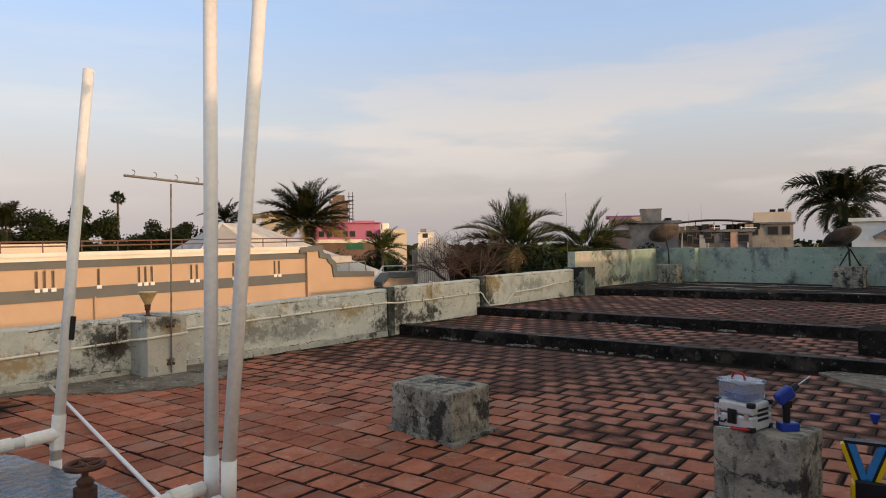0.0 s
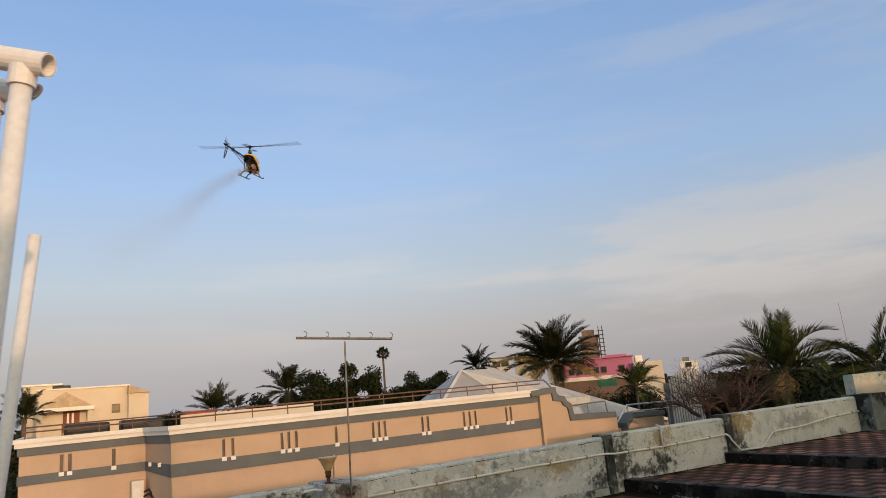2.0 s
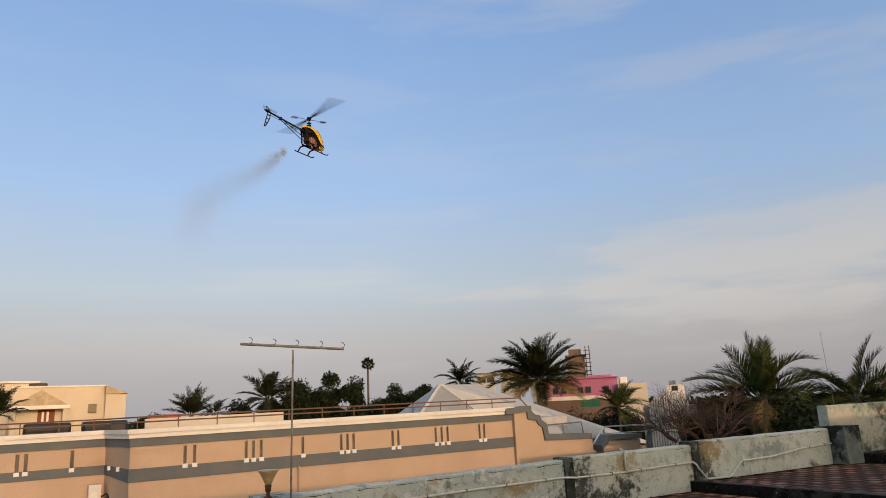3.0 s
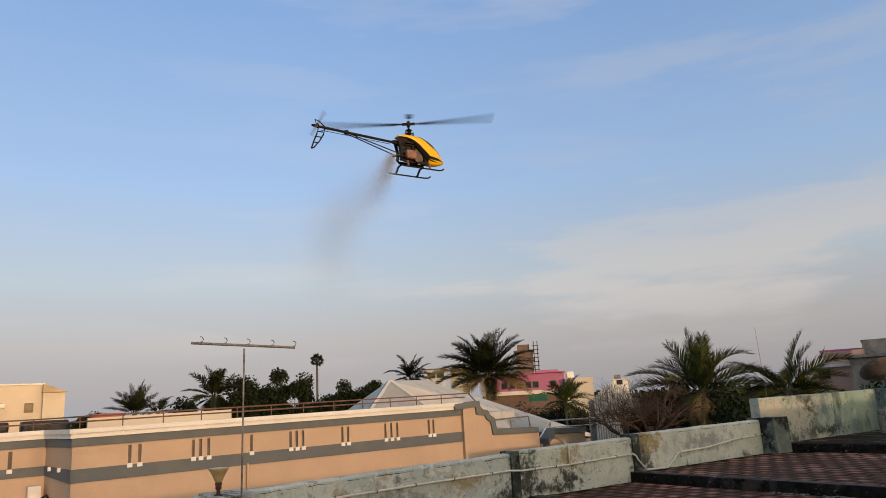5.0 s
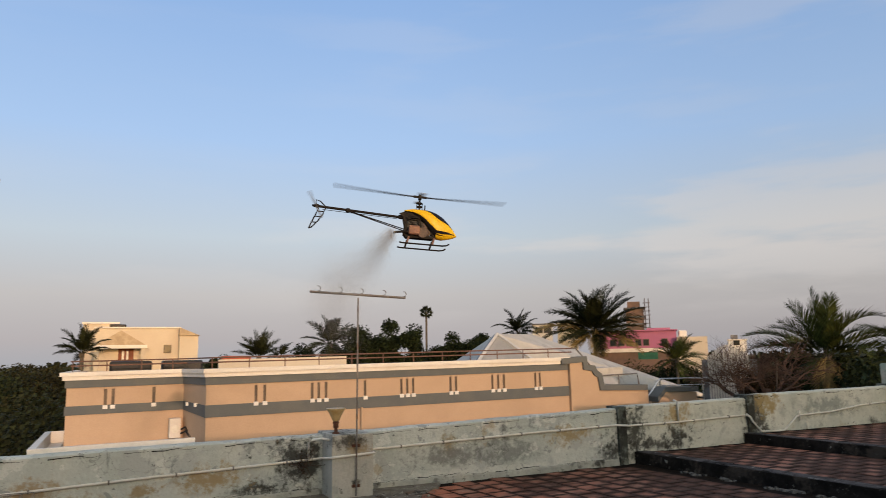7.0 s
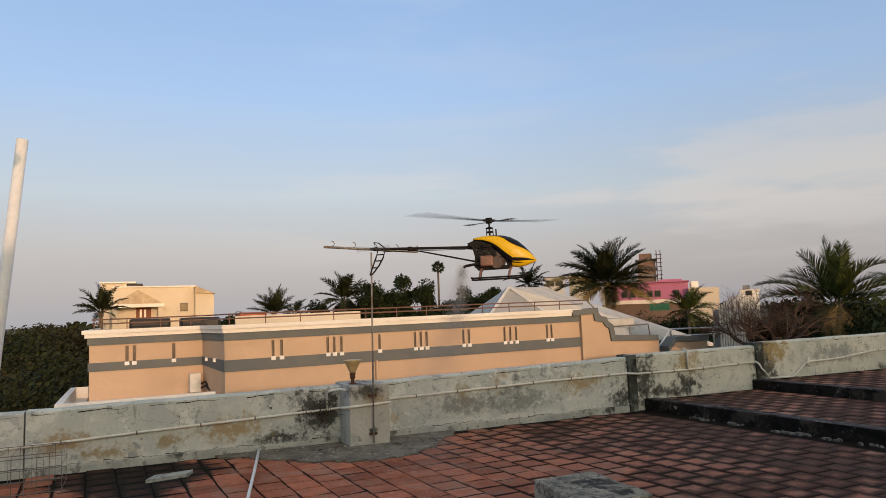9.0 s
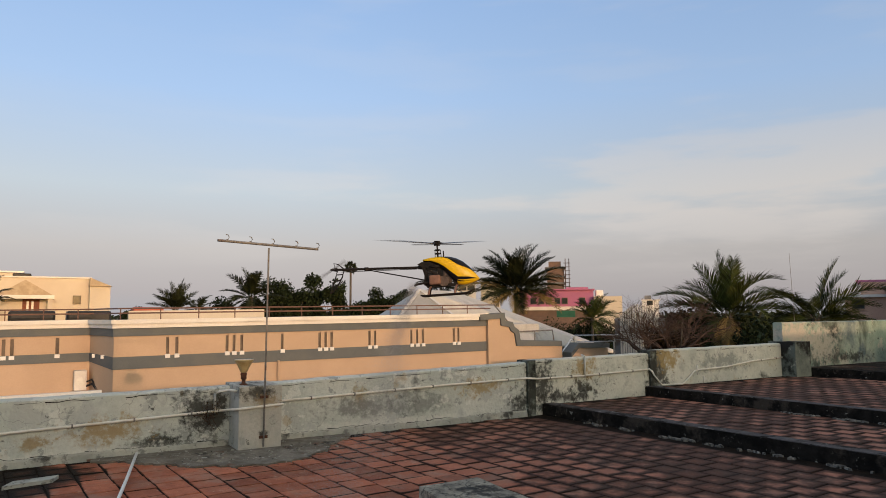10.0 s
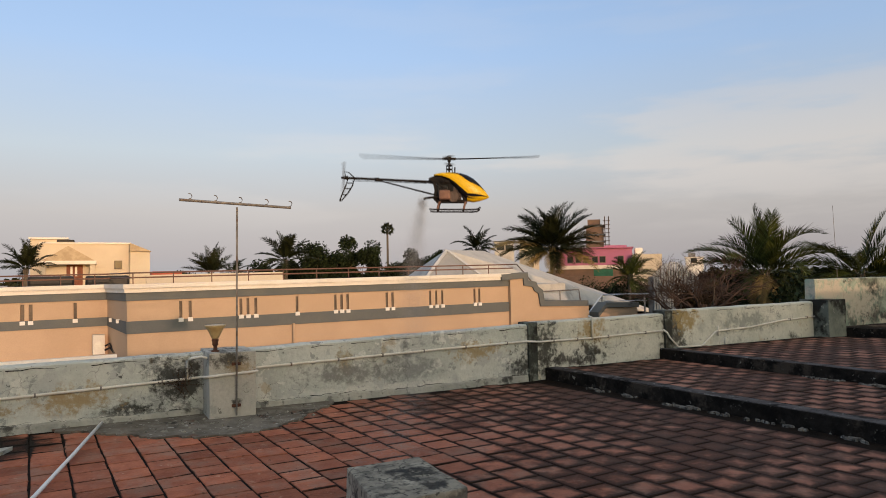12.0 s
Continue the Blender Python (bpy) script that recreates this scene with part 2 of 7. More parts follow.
DARK = (0.014, 0.013, 0.012)
M = dict(
    plaster=mat("aged_plaster", (0.645, 0.655, 0.60), (0.52, 0.55, 0.505), 1.4, 0.9, 0.6, 22, cracks=(2.6, 0.018, 0.4), blots=(((0.015, 0.015, 0.013), -0.72, 0.36, 0.42, 0.36), ((0.02, 0.02, 0.017), -1.25, 0.1, 0.5, 0.16), ((0.37, 0.27, 0.14), -1.75, 0.27, 0.5, 0.17), ((0.36, 0.27, 0.15), -3.0, 0.15, 0.4, 0.12), ((0.36, 0.27, 0.15), -2.45, 0.2, 0.2, 0.08), ((0.36, 0.26, 0.15), -3.4, 0.3, 0.35, 0.14), ((0.36, 0.27, 0.14), 3.0, 0.46, 0.5, 0.14), ((0.36, 0.28, 0.16), 1.15, 0.42, 0.14, 0.22), ((0.24, 0.24, 0.22), 1.15, 0.30, 0.6, 0.2), ((0.26, 0.27, 0.25), 2.0, 0.28, 0.5, 0.24), ((0.02, 0.02, 0.018), 3.72, 0.16, 0.3, 0.3), ((0.38, 0.25, 0.12), 5.0, 0.62, 0.35, 0.3), ((0.03, 0.03, 0.027), 4.3, 0.7, 0.5, 0.12), ((0.03, 0.03, 0.025), 6.75, 0.66, 0.22, 0.4), ((0.30, 0.24, 0.12), 7.1, 0.75, 0.4, 0.2), ((0.66, 0.66, 0.60), 1.8, 0.08, 2.2, 0.10), ((0.66, 0.66, 0.60), -2.4, 0.05, 1.6, 0.08)), stains=(((0.47, 0.485, 0.46), 1.9, 0.515, 0.535, 0.85), ((0.70, 0.70, 0.65), 2.6, 0.57, 0.585, 0.8), ((0.42, 0.33, 0.20), 2.0, 0.63, 0.68, 0.6), ((0.30, 0.31, 0.295), 4.5, 0.60, 0.62, 0.8), (DARK, 1.7, 0.64, 0.76, 0.9), (DARK, 11.0, 0.66, 0.70, 0.8), ((0.05, 0.05, 0.045), (9.0, 9.0, 1.3), 0.64, 0.72, 0.45), ((0.03, 0.03, 0.027), 30.0, 0.62, 0.68, 0.6))),
    plaster_pale=mat("pale_peeling_plaster", (0.68, 0.67, 0.59), (0.54, 0.55, 0.48), 1.8, 0.9, 0.6, 22, cracks=(2.2, 0.016, 0.6), blots=(((0.40, 0.29, 0.14), 5.0, 0.62, 0.28, 0.3), ((0.03, 0.03, 0.025), 4.12, 0.42, 0.26, 0.6), ((0.03, 0.03, 0.027), 4.95, 0.32, 0.26, 0.26), ((0.05, 0.045, 0.04), 4.5, 0.24, 0.7, 0.10), ((0.03, 0.027, 0.02), 6.66, 0.55, 0.36, 0.7), ((0.38, 0.28, 0.13), 6.9, 0.72, 0.34, 0.26), ((0.30, 0.31, 0.28), 8.3, 0.6, 0.8, 0.18)), stains=(((0.34, 0.35, 0.31), 2.6, 0.53, 0.68, 0.7), (DARK, 2.2, 0.59, 0.74, 0.85), (DARK, 12.0, 0.60, 0.70, 0.8), ((0.40, 0.31, 0.18), 2.4, 0.60, 0.72, 0.6))),
    plaster_dark=mat("mossy_plaster", (0.24, 0.26, 0.22), (0.11, 0.125, 0.11), 2.0, 0.9, 0.5, 24, blots=(((0.03, 0.027, 0.022), 6.5, 0.5, 0.5, 1.0), ((0.03, 0.03, 0.026), 3.9, 0.30, 0.4, 0.5)), stains=((DARK, 1.9, 0.46, 0.58, 0.95), ((0.40, 0.40, 0.34), 3.4, 0.62, 0.64, 0.7))),
    plaster_green=mat("green_plaster", (0.29, 0.38, 0.31), (0.40, 0.44, 0.36), 0.9, 0.9, 0.5, 22, cracks=(1.6, 0.012, 0.35), blots=(((0.50, 0.44, 0.36), 10.6, 1.05, 0.9, 0.35), ((0.46, 0.42, 0.35), 11.6, 0.8, 0.7, 0.5), ((0.03, 0.03, 0.028), 12.6, 0.55, 0.9, 0.14)), stains=((DARK, 0.75, 0.50, 0.68, 0.9), (DARK, (1.6, 1.6, 0.5), 0.56, 0.70, 0.7), ((0.05, 0.09, 0.13), 0.9, 0.52, 0.66, 0.75), ((0.52, 0.46, 0.38), 1.7, 0.60, 0.63, 0.7), (DARK, 5.0, 0.60, 0.66, 0.7))),
    pillar=mat("pillar_plaster", (0.54, 0.51, 0.45), (0.44, 0.43, 0.38), 3.0, 0.9, 0.5, 30, cracks=(3.5, 0.025, 0.7), blots=(((0.05, 0.045, 0.035), -0.28, 0.62, 0.26, 0.12), ((0.33, 0.25, 0.15), -0.15, 0.52, 0.22, 0.09), ((0.03, 0.03, 0.025), -0.2, 0.17, 0.06, 0.05)), stains=(((0.10, 0.095, 0.08), 7.0, 0.63, 0.67, 0.8), ((0.42, 0.34, 0.22), 3.2, 0.6, 0.66, 0.5), ((0.34, 0.33, 0.30), 6.0, 0.58, 0.62, 0.6))),
    concrete=mat("weathered_concrete", (0.33, 0.30, 0.235), (0.21, 0.19, 0.155), 7.0, 0.92, 0.8, 30, cracks=(2.4, 0.020, 0.9), stains=(((0.13, 0.12, 0.10), 7.0, 0.50, 0.62, 0.75), ((0.48, 0.44, 0.35), 5.0, 0.54, 0.62, 0.6), (DARK, 24.0, 0.57, 0.62, 0.7), (DARK, (11.0, 11.0, 2.6), 0.54, 0.66, 0.6), (DARK, 3.4, 0.52, 0.60, 0.88))),
    screed=mat("cement_screed", (0.25, 0.22, 0.175), (0.13, 0.11, 0.085), 4.0, 0.95, 0.8, 34, stains=((DARK, 2.8, 0.55, 0.66, 0.8), ((0.16, 0.07, 0.04), 3.6, 0.58, 0.66, 0.6), ((0.46, 0.44, 0.39), 13.0, 0.60, 0.64, 0.85))),
    grime=mat("black_algae_concrete", (0.011, 0.010, 0.009), (0.026, 0.022, 0.019), 6.0, 0.95, 0.8, 26, spec=0.06, stains=(((0.075, 0.06, 0.048), 2.2, 0.52, 0.64, 0.8), ((0.30, 0.28, 0.24), 6.5, 0.64, 0.67, 0.75), ((0.10, 0.09, 0.075), 14.0, 0.60, 0.66, 0.7))),
    flake=mat("broken_cement", (0.25, 0.23, 0.20), (0.12, 0.11, 0.10), 9.0, 0.95, 0.8, 40, spec=0.08, stains=((DARK, 16.0, 0.50, 0.60, 0.85), ((0.46, 0.43, 0.38), 22.0, 0.58, 0.64, 0.7))),
    kerb_top=mat("worn_step_cement", (0.115, 0.105, 0.105), (0.055, 0.048, 0.045), 3.0, 0.95, 0.7, 30, spec=0.08, stains=((DARK, 4.0, 0.52, 0.62, 0.85), ((0.26, 0.245, 0.23), 9.0, 0.60, 0.64, 0.7))),
    fillet=mat("pale_cement_fillet", (0.50, 0.49, 0.43), (0.34, 0.34, 0.30), 3.5, 0.95, 0.7, 26, stains=((DARK, 3.0, 0.54, 0.64, 0.85), ((0.14, 0.14, 0.125), 9.0, 0.56, 0.62, 0.7))),
    grime_pale=mat("algae_screed", (0.016, 0.014, 0.013), (0.04, 0.035, 0.03), 2.0, 0.95, 0.8, 26, spec=0.06, stains=(((0.24, 0.21, 0.17), 1.6, 0.56, 0.66, 0.75), ((0.36, 0.33, 0.29), (2.6, 0.45, 1.0), 0.55, 0.61, 0.75), ((0.10, 0.055, 0.04), 1.1, 0.52, 0.66, 0.7), (DARK, 5.0, 0.56, 0.66, 0.8))),
    mortar=mat("dark_mortar", (0.010, 0.008, 0.007), (0.022, 0.016, 0.012), 6.0, 0.95, 0.3, 50, spec=0.05),
    peach=mat("peach_wall_paint", (0.555, 0.395, 0.275), (0.505, 0.36, 0.25), 0.7, 0.75, 0.05, 60, stains=(((0.42, 0.28, 0.18), 0.9, 0.62, 0.8, 0.35),)),
    # gable greys are tinted blue to look shaded under the warm sun
    gable_wall=mat("shade_blue_gable_render", (0.30, 0.32, 0.36), (0.24, 0.26, 0.30), 0.9, 0.9, 0.08, 24),
    gable_paint=mat("shade_cooled_gable_paint", (0.50, 0.52, 0.56), (0.42, 0.44, 0.48), 1.2, 0.8, 0.05, 40),
    band=mat("grey_band_paint", (0.125, 0.135, 0.14), (0.15, 0.155, 0.15), 1.5, 0.8, 0.05, 60),
    cornice=mat("white_cornice_paint", (0.80, 0.76, 0.71), (0.72, 0.67, 0.61), 1.2, 0.7, 0.06, 50),
    white=mat("white_paint", (0.84, 0.82, 0.79), (0.76, 0.74, 0.71), 3.0, 0.6, 0.05, 60),
    # groove grey darkened so that the recess shade sits in the colour
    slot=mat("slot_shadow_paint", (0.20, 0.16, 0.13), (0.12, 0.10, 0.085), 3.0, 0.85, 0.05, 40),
    pvc=mat("white_pvc", (0.90, 0.88, 0.84), (0.84, 0.81, 0.76), 2.0, 0.45, 0.03, 60, stains=(((0.40, 0.34, 0.26), 5.0, 0.64, 0.76, 0.4),)),
    conduit=mat("old_conduit", (0.82, 0.79, 0.72), (0.70, 0.66, 0.58), 6.0, 0.6, 0.05, 60),
    steel=mat("galvanised_steel", (0.27, 0.25, 0.235), (0.17, 0.155, 0.14), 9.0, 0.55, 0.1, 80, metal=0.6, stains=(((0.16, 0.07, 0.03), 7.0, 0.56, 0.68, 0.7),)),
    rust=mat("rusty_iron", (0.14, 0.06, 0.035), (0.07, 0.035, 0.025), 12.0, 0.85, 0.4, 60),
    rail=mat("brown_railing_paint", (0.17, 0.09, 0.065), (0.12, 0.07, 0.055), 5.0, 0.55, 0.05, 60),
    chrome=mat("bright_steel_rail", (0.62, 0.62, 0.62), (0.5, 0.5, 0.5), 5.0, 0.3, 0.02, 60, metal=0.9),
    roofsheet=mat("grey_roof_sheet", (0.54, 0.52, 0.49), (0.44, 0.43, 0.41), 1.2, 0.7, 0.1, 20, stains=(((0.22, 0.21, 0.19), 0.8, 0.55, 0.7, 0.6),)),
    cream=mat("cream_render", (0.64, 0.56, 0.45), (0.58, 0.50, 0.40), 0.5, 0.85, 0.05, 30),
    stone=mat("beige_stone_cladding", (0.50, 0.40, 0.28), (0.40, 0.31, 0.21), 2.5, 0.9, 0.2, 12),
    pink=mat("pink_render", (0.46, 0.17, 0.30), (0.42, 0.15, 0.27), 0.5, 0.8, 0.05, 20),
    brown=mat("raw_brown_concrete", (0.20, 0.13, 0.10), (0.14, 0.10, 0.08), 0.8, 0.9, 0.2, 10),
    weathered=mat("weathered_cream_render", (0.36, 0.32, 0.265), (0.26, 0.235, 0.20), 0.9, 0.9, 0.1, 14, stains=((DARK, 0.6, 0.56, 0.70, 0.7), ((0.46, 0.42, 0.36), 1.6, 0.56, 0.62, 0.7))),
    salmon=mat("salmon_render", (0.62, 0.40, 0.30), (0.56, 0.35, 0.27), 0.7, 0.85, 0.05, 20, stains=((DARK, 0.7, 0.62, 0.8, 0.5),)),
    greyhouse=mat("stained_grey_render", (0.24, 0.24, 0.245), (0.12, 0.12, 0.125), 0.9, 0.9, 0.1, 12, stains=((DARK, 0.5, 0.52, 0.68, 0.8),)),
    window=mat("dark_window_glass", (0.03, 0.035, 0.04), None, 3.0, 0.15, 0.0),
    woodred=mat("red_brown_wood", (0.22, 0.07, 0.04), (0.15, 0.05, 0.03), 6.0, 0.6, 0.05, 40),
    tank_black=mat("black_tank_plastic", (0.018, 0.018, 0.020), None, 3.0, 0.45, 0.05, 40),
    tank_red=mat("red_roof_tank", (0.45, 0.10, 0.06), None, 3.0, 0.6, 0.05, 40),
    bark=mat("palm_bark", (0.13, 0.11, 0.09), (0.08, 0.068, 0.056), 6.0, 0.95, 0.5, 20),
    frond=mat("palm_frond", (0.026, 0.030, 0.012), (0.015, 0.020, 0.009), 2.0, 0.6, 0.0, 30, spec=0.08, vary=0.45),
    frond_dry=mat("dry_palm_frond", (0.22, 0.17, 0.07), (0.15, 0.11, 0.05), 2.0, 0.7, 0.0, 30, spec=0.08, vary=0.4),
    frond_light=mat("yellow_green_frond", (0.062, 0.074, 0.019), (0.024, 0.034, 0.010), 2.0, 0.55, 0.0, 30, spec=0.08, vary=0.45),
    leaf=mat("dark_tree_leaf", (0.022, 0.032, 0.013), (0.013, 0.020, 0.009), 1.0, 0.7, 0.0, 30, spec=0.08, vary=0.5),
    leaf_dry=mat("withered_leaf", (0.055, 0.034, 0.022), (0.030, 0.024, 0.014), 2.0, 0.8, 0.0, 30, spec=0.05, vary=0.5),
    leaf_far=mat("woodland_leaf", (0.022, 0.032, 0.014), (0.036, 0.030, 0.016), 0.06, 0.7, 0.0, 30, spec=0.08, vary=0.5),
    twig=mat("bare_twig", (0.095, 0.060, 0.046), (0.050, 0.033, 0.025), 5.0, 0.9, 0.0),
    earth=mat("earth_and_scrub", (0.10, 0.10, 0.055), (0.16, 0.13, 0.09), 0.03, 0.95, 0.0, 1.0),
    dishmetal=mat("rusty_dish_metal", (0.15, 0.125, 0.115), (0.09, 0.07, 0.062), 3.0, 0.65, 0.05, 30, stains=(((0.20, 0.10, 0.06), 5.0, 0.55, 0.7, 0.5), (DARK, 2.2, 0.5, 0.66, 0.6))),
    lampshade=mat("amber_lamp_glass", (0.58, 0.42, 0.20), (0.46, 0.31, 0.13), 14.0, 0.35, 0.02, 60),
    green_sheet=mat("green_plastic_sheet", (0.03, 0.13, 0.085), None, 2.0, 0.6, 0.0),
)


def tile_material():
    """Clay tile: red centre, rims and whole patches blackened by algae."""
    m = mat("clay_tile", (0.43, 0.148, 0.082), (0.32, 0.106, 0.060), 6.0, 0.88, 0.5, 50, spec=0.12, vary=0.30, stains=(((0.33, 0.19, 0.135), 2.6, 0.46, 0.66, 0.7), ((0.50, 0.29, 0.19), 11.0, 0.60, 0.66, 0.5), ((0.10, 0.05, 0.035), 17.0, 0.60, 0.66, 0.6)))
    nt = m.node_tree
    b = nt.nodes["Principled BSDF"]
    base = b.inputs["Base Color"].links[0].from_socket
    pos = nt.nodes.new("ShaderNodeNewGeometry").outputs["Position"]
    sep = nt.nodes.new("ShaderNodeSeparateXYZ")
    nt.links.new(pos, sep.inputs[0])

    def mth(op, a, z=None):
        n = nt.nodes.new("ShaderNodeMath")
        n.operation = op
        for sock, v in zip(n.inputs, (a, z)):
            if isinstance(v, (int, float)):
                sock.default_value = v
            elif v is not None:
                nt.links.new(v, sock)
        return n.outputs[0]

    # the courses run parallel to the roof steps, slightly askew
    along = (mth("ADD", sep.outputs[0], mth("MULTIPLY", sep.outputs[1], SKEW)), mth("SUBTRACT", sep.outputs[1], mth("MULTIPLY", sep.outputs[0], SKEW)))

    def rim(axis, off):
        f = mth("FRACT", mth("DIVIDE", mth("SUBTRACT", along[axis], off), PITCH))
        return mth("MULTIPLY", mth("ABSOLUTE", mth("SUBTRACT", f, 0.5)), 2.0)

    def nz(sc, det=6):
        n = nt.nodes.new("ShaderNodeTexNoise")
        n.inputs["Scale"].default_value, n.inputs["Detail"].default_value = sc, det
        nt.links.new(pos, n.inputs["Vector"])
        return n.outputs[0]

    column = mth("FLOOR", mth("DIVIDE", mth("SUBTRACT", along[0], TILE_X), PITCH))
    shift = mth("ADD", mth("MULTIPLY", mth("FRACT", mth("MULTIPLY", column, STAGGER)), PITCH), TILE_Y)
    edge = mth("MAXIMUM", rim(0, TILE_X), rim(1, shift))
    # algae grows thicker towards +x, in cloudy patches
    grow = nt.nodes.new("ShaderNodeMapRange")
    for k, v in zip((1, 2, 3, 4), (-1.2, 3.5, -0.17, 0.215)):
        grow.inputs[k].default_value = v
    nt.links.new(mth("ADD", sep.outputs[0], mth("MULTIPLY", sep.outputs[1], -0.12)), grow.inputs[0])
    cloud = mth("ADD", nz(0.75, 5), mth("MULTIPLY", mth("SUBTRACT", nz(2.3, 5), 0.5), 0.55))
    # and in a wet corner by the parapet
    wet = nt.nodes.new("ShaderNodeMapRange")
    wet.interpolation_type = "SMOOTHSTEP"
    for k, v in zip((1, 2, 3, 4), (0.4, 1.5, 0.95, 0.0)):
        wet.inputs[k].default_value = v
    nt.links.new(mth("ADD", mth("ABSOLUTE", mth("MULTIPLY", mth("ADD", sep.outputs[0], 2.7), 1.2)), mth("ABSOLUTE", mth("MULTIPLY", mth("ADD", sep.outputs[1], 0.2), 0.9))), wet.inputs[0])
    cloud = mth("ADD", cloud, wet.outputs[0])
    amount = mth("ADD", mth("ADD", cloud, grow.outputs[0]), mth("MULTIPLY", mth("SUBTRACT", nz(9.0, 8), 0.5), 0.55))
    thick = mth("MULTIPLY", mth("MAXIMUM", mth("ADD", grow.outputs[0], 0.06), 0.0), mth("MULTIPLY", mth("POWER", edge, 2.0), 1.3))
    rimmed = mth("ADD", mth("ADD", amount, thick), mth("MULTIPLY", mth("POWER", edge, 9.0), 0.50))
    film = nt.nodes.new("ShaderNodeMix")     # greyish bloom on the weathered tiles
    film.data_type = "RGBA"
    nt.links.new(mth("MULTIPLY", mth("MAXIMUM", mth("ADD", grow.outputs[0], 0.06), 0.0), 1.8), film.inputs[0])
    nt.links.new(base, film.inputs[6])
    film.inputs[7].default_value = (0.34, 0.20, 0.155, 1)
    s = nt.nodes.new("ShaderNodeMapRange")
    s.interpolation_type = "SMOOTHSTEP"
    s.inputs[1].default_value, s.inputs[2].default_value, s.inputs[4].default_value = 0.55, 0.86, 0.94
    nt.links.new(rimmed, s.inputs[0])
    mx = nt.nodes.new("ShaderNodeMix")
    mx.data_type = "RGBA"
    # the worn middles of the tiles stay redder than their rims
    nt.links.new(mth("MULTIPLY", s.outputs[0], mth("ADD", mth("MULTIPLY", mth("POWER", edge, 2.5), 0.25), mth("ADD", mth("MULTIPLY", wet.outputs[0], 0.25), 0.75))), mx.inputs[0])
    nt.links.new(film.outputs[2], mx.inputs[6])
    mx.inputs[7].default_value = (0.018, 0.014, 0.011, 1)
    nt.links.new(mx.outputs[2], b.inputs["Base Color"])
    return m


PITCH, TILE_X, TILE_Y, STAGGER, SKEW = 0.271, 0.063, 0.202, 0.55, 0.055
M["tile"] = tile_material()


# ---- building helpers ----
def box(bm, x0, x1, y0, y1, z0, z1):
    vs = [bm.verts.new((x, y, z)) for z in (z0, z1) for y in (y0, y1) for x in (x0, x1)]
    for f in ((0, 2, 3, 1), (4, 5, 7, 6), (0, 1, 5, 4), (2, 6, 7, 3), (0, 4, 6, 2), (1, 3, 7, 5)):
        bm.faces.new([vs[i] for i in f])
    return vs


def prism(bm, pts, z0, z1):
    """Upright prism over a plan outline, counter-clockwise."""
    lo = [bm.verts.new((x, y, z0)) for x, y in pts]
    hi = [bm.verts.new((x, y, z1)) for x, y in pts]
    bm.faces.new(hi)
    bm.faces.new(lo[::-1])
    n = len(pts)
    for i in range(n):
        bm.faces.new((lo[i], lo[(i + 1) % n], hi[(i + 1) % n], hi[i]))


def tube(bm, pts, r, seg=10, cap=True, r1=None):
    """Round bar along a line of points."""
    pts = [Vector(p) for p in pts]
    rings = []
    up = Vector((0, 0, 1))
    for i, p in enumerate(pts):
        d = (pts[min(i + 1, len(pts) - 1)] - pts[max(i - 1, 0)]).normalized()
        a = d.cross(up if abs(d.z) < 0.95 else Vector((1, 0, 0))).normalized()
        c = a.cross(d).normalized()
        rad = r if r1 is None else r + (r1 - r) * i / (len(pts) - 1)
        rings.append([bm.verts.new(p + (a * math.cos(2 * math.pi * k / seg) + c * math.sin(2 * math.pi * k / seg)) * rad) for k in range(seg)])
    for q, w in zip(rings, rings[1:]):
        for k in range(seg):
            bm.faces.new((q[k], q[(k + 1) % seg], w[(k + 1) % seg], w[k]))
    if cap:
        bm.faces.new(rings[0][::-1])
        bm.faces.new(rings[-1])
    return rings


def lathe(bm, prof, seg=20, cx=0.0, cy=0.0):
    """Turned form about an upright axis; prof: (radius, z)."""
    rings = [[bm.verts.new((cx + r * math.cos(2 * math.pi * k / seg), cy + r * math.sin(2 * math.pi * k / seg), z)) for k in range(seg)] for r, z in prof]
    for q, w in zip(rings, rings[1:]):
        for k in range(seg):
            bm.faces.new((q[k], q[(k + 1) % seg], w[(k + 1) % seg], w[k]))
    bm.faces.new(rings[0][::-1])
    bm.faces.new(rings[-1])


def bevel(bm, w, seg=2):
    bmesh.ops.bevel(bm, geom=bm.edges[:], offset=w, segments=seg, affect="EDGES", profile=0.6)


def rough_up(bm, amount, cuts=0, seed=0):
    """Worn, uneven faces."""
    if cuts:
        bmesh.ops.subdivide_edges(bm, edges=bm.edges[:], cuts=cuts, use_grid_fill=True)
    for v in bm.verts:
        v.co += noise.noise_vector(v.co * 5 + Vector((seed, 0, 0))) * amount


def finish(name, bm, material, smooth=False):
    bmesh.ops.recalc_face_normals(bm, faces=bm.faces[:])
    me = bpy.data.meshes.new(name)
    bm.to_mesh(me)
    bm.free()
    me.materials.append(material)
    if smooth:
        for p in me.polygons:
            p.use_smooth = True
    return me


def part(name, bm, material, parent, label="", smooth=False):
    ob = new(name, finish(name, bm, material, smooth))
    ob.parent = parent
    if label:
        ob["label"] = label
    return ob


def thing(name, label, category, group="", at=None, kind=""):
    ob = new(name)
    ob.empty_display_size = 0.1
    if at is not None:
        ob.matrix_world = at
    return tagged(ob, label, category, group, kind)


def solo(name, bm, material, label, category, group="", kind="", smooth=False):
    return tagged(new(name, finish(name, bm, material, smooth)), label, category, group, kind)


def structure(name, bm, material, label, category):
    return solo(name, bm, material, label, category, kind="structure")


def B():
    return bmesh.new()


EYE = Vector((-2.75, -7.75, 1.52))


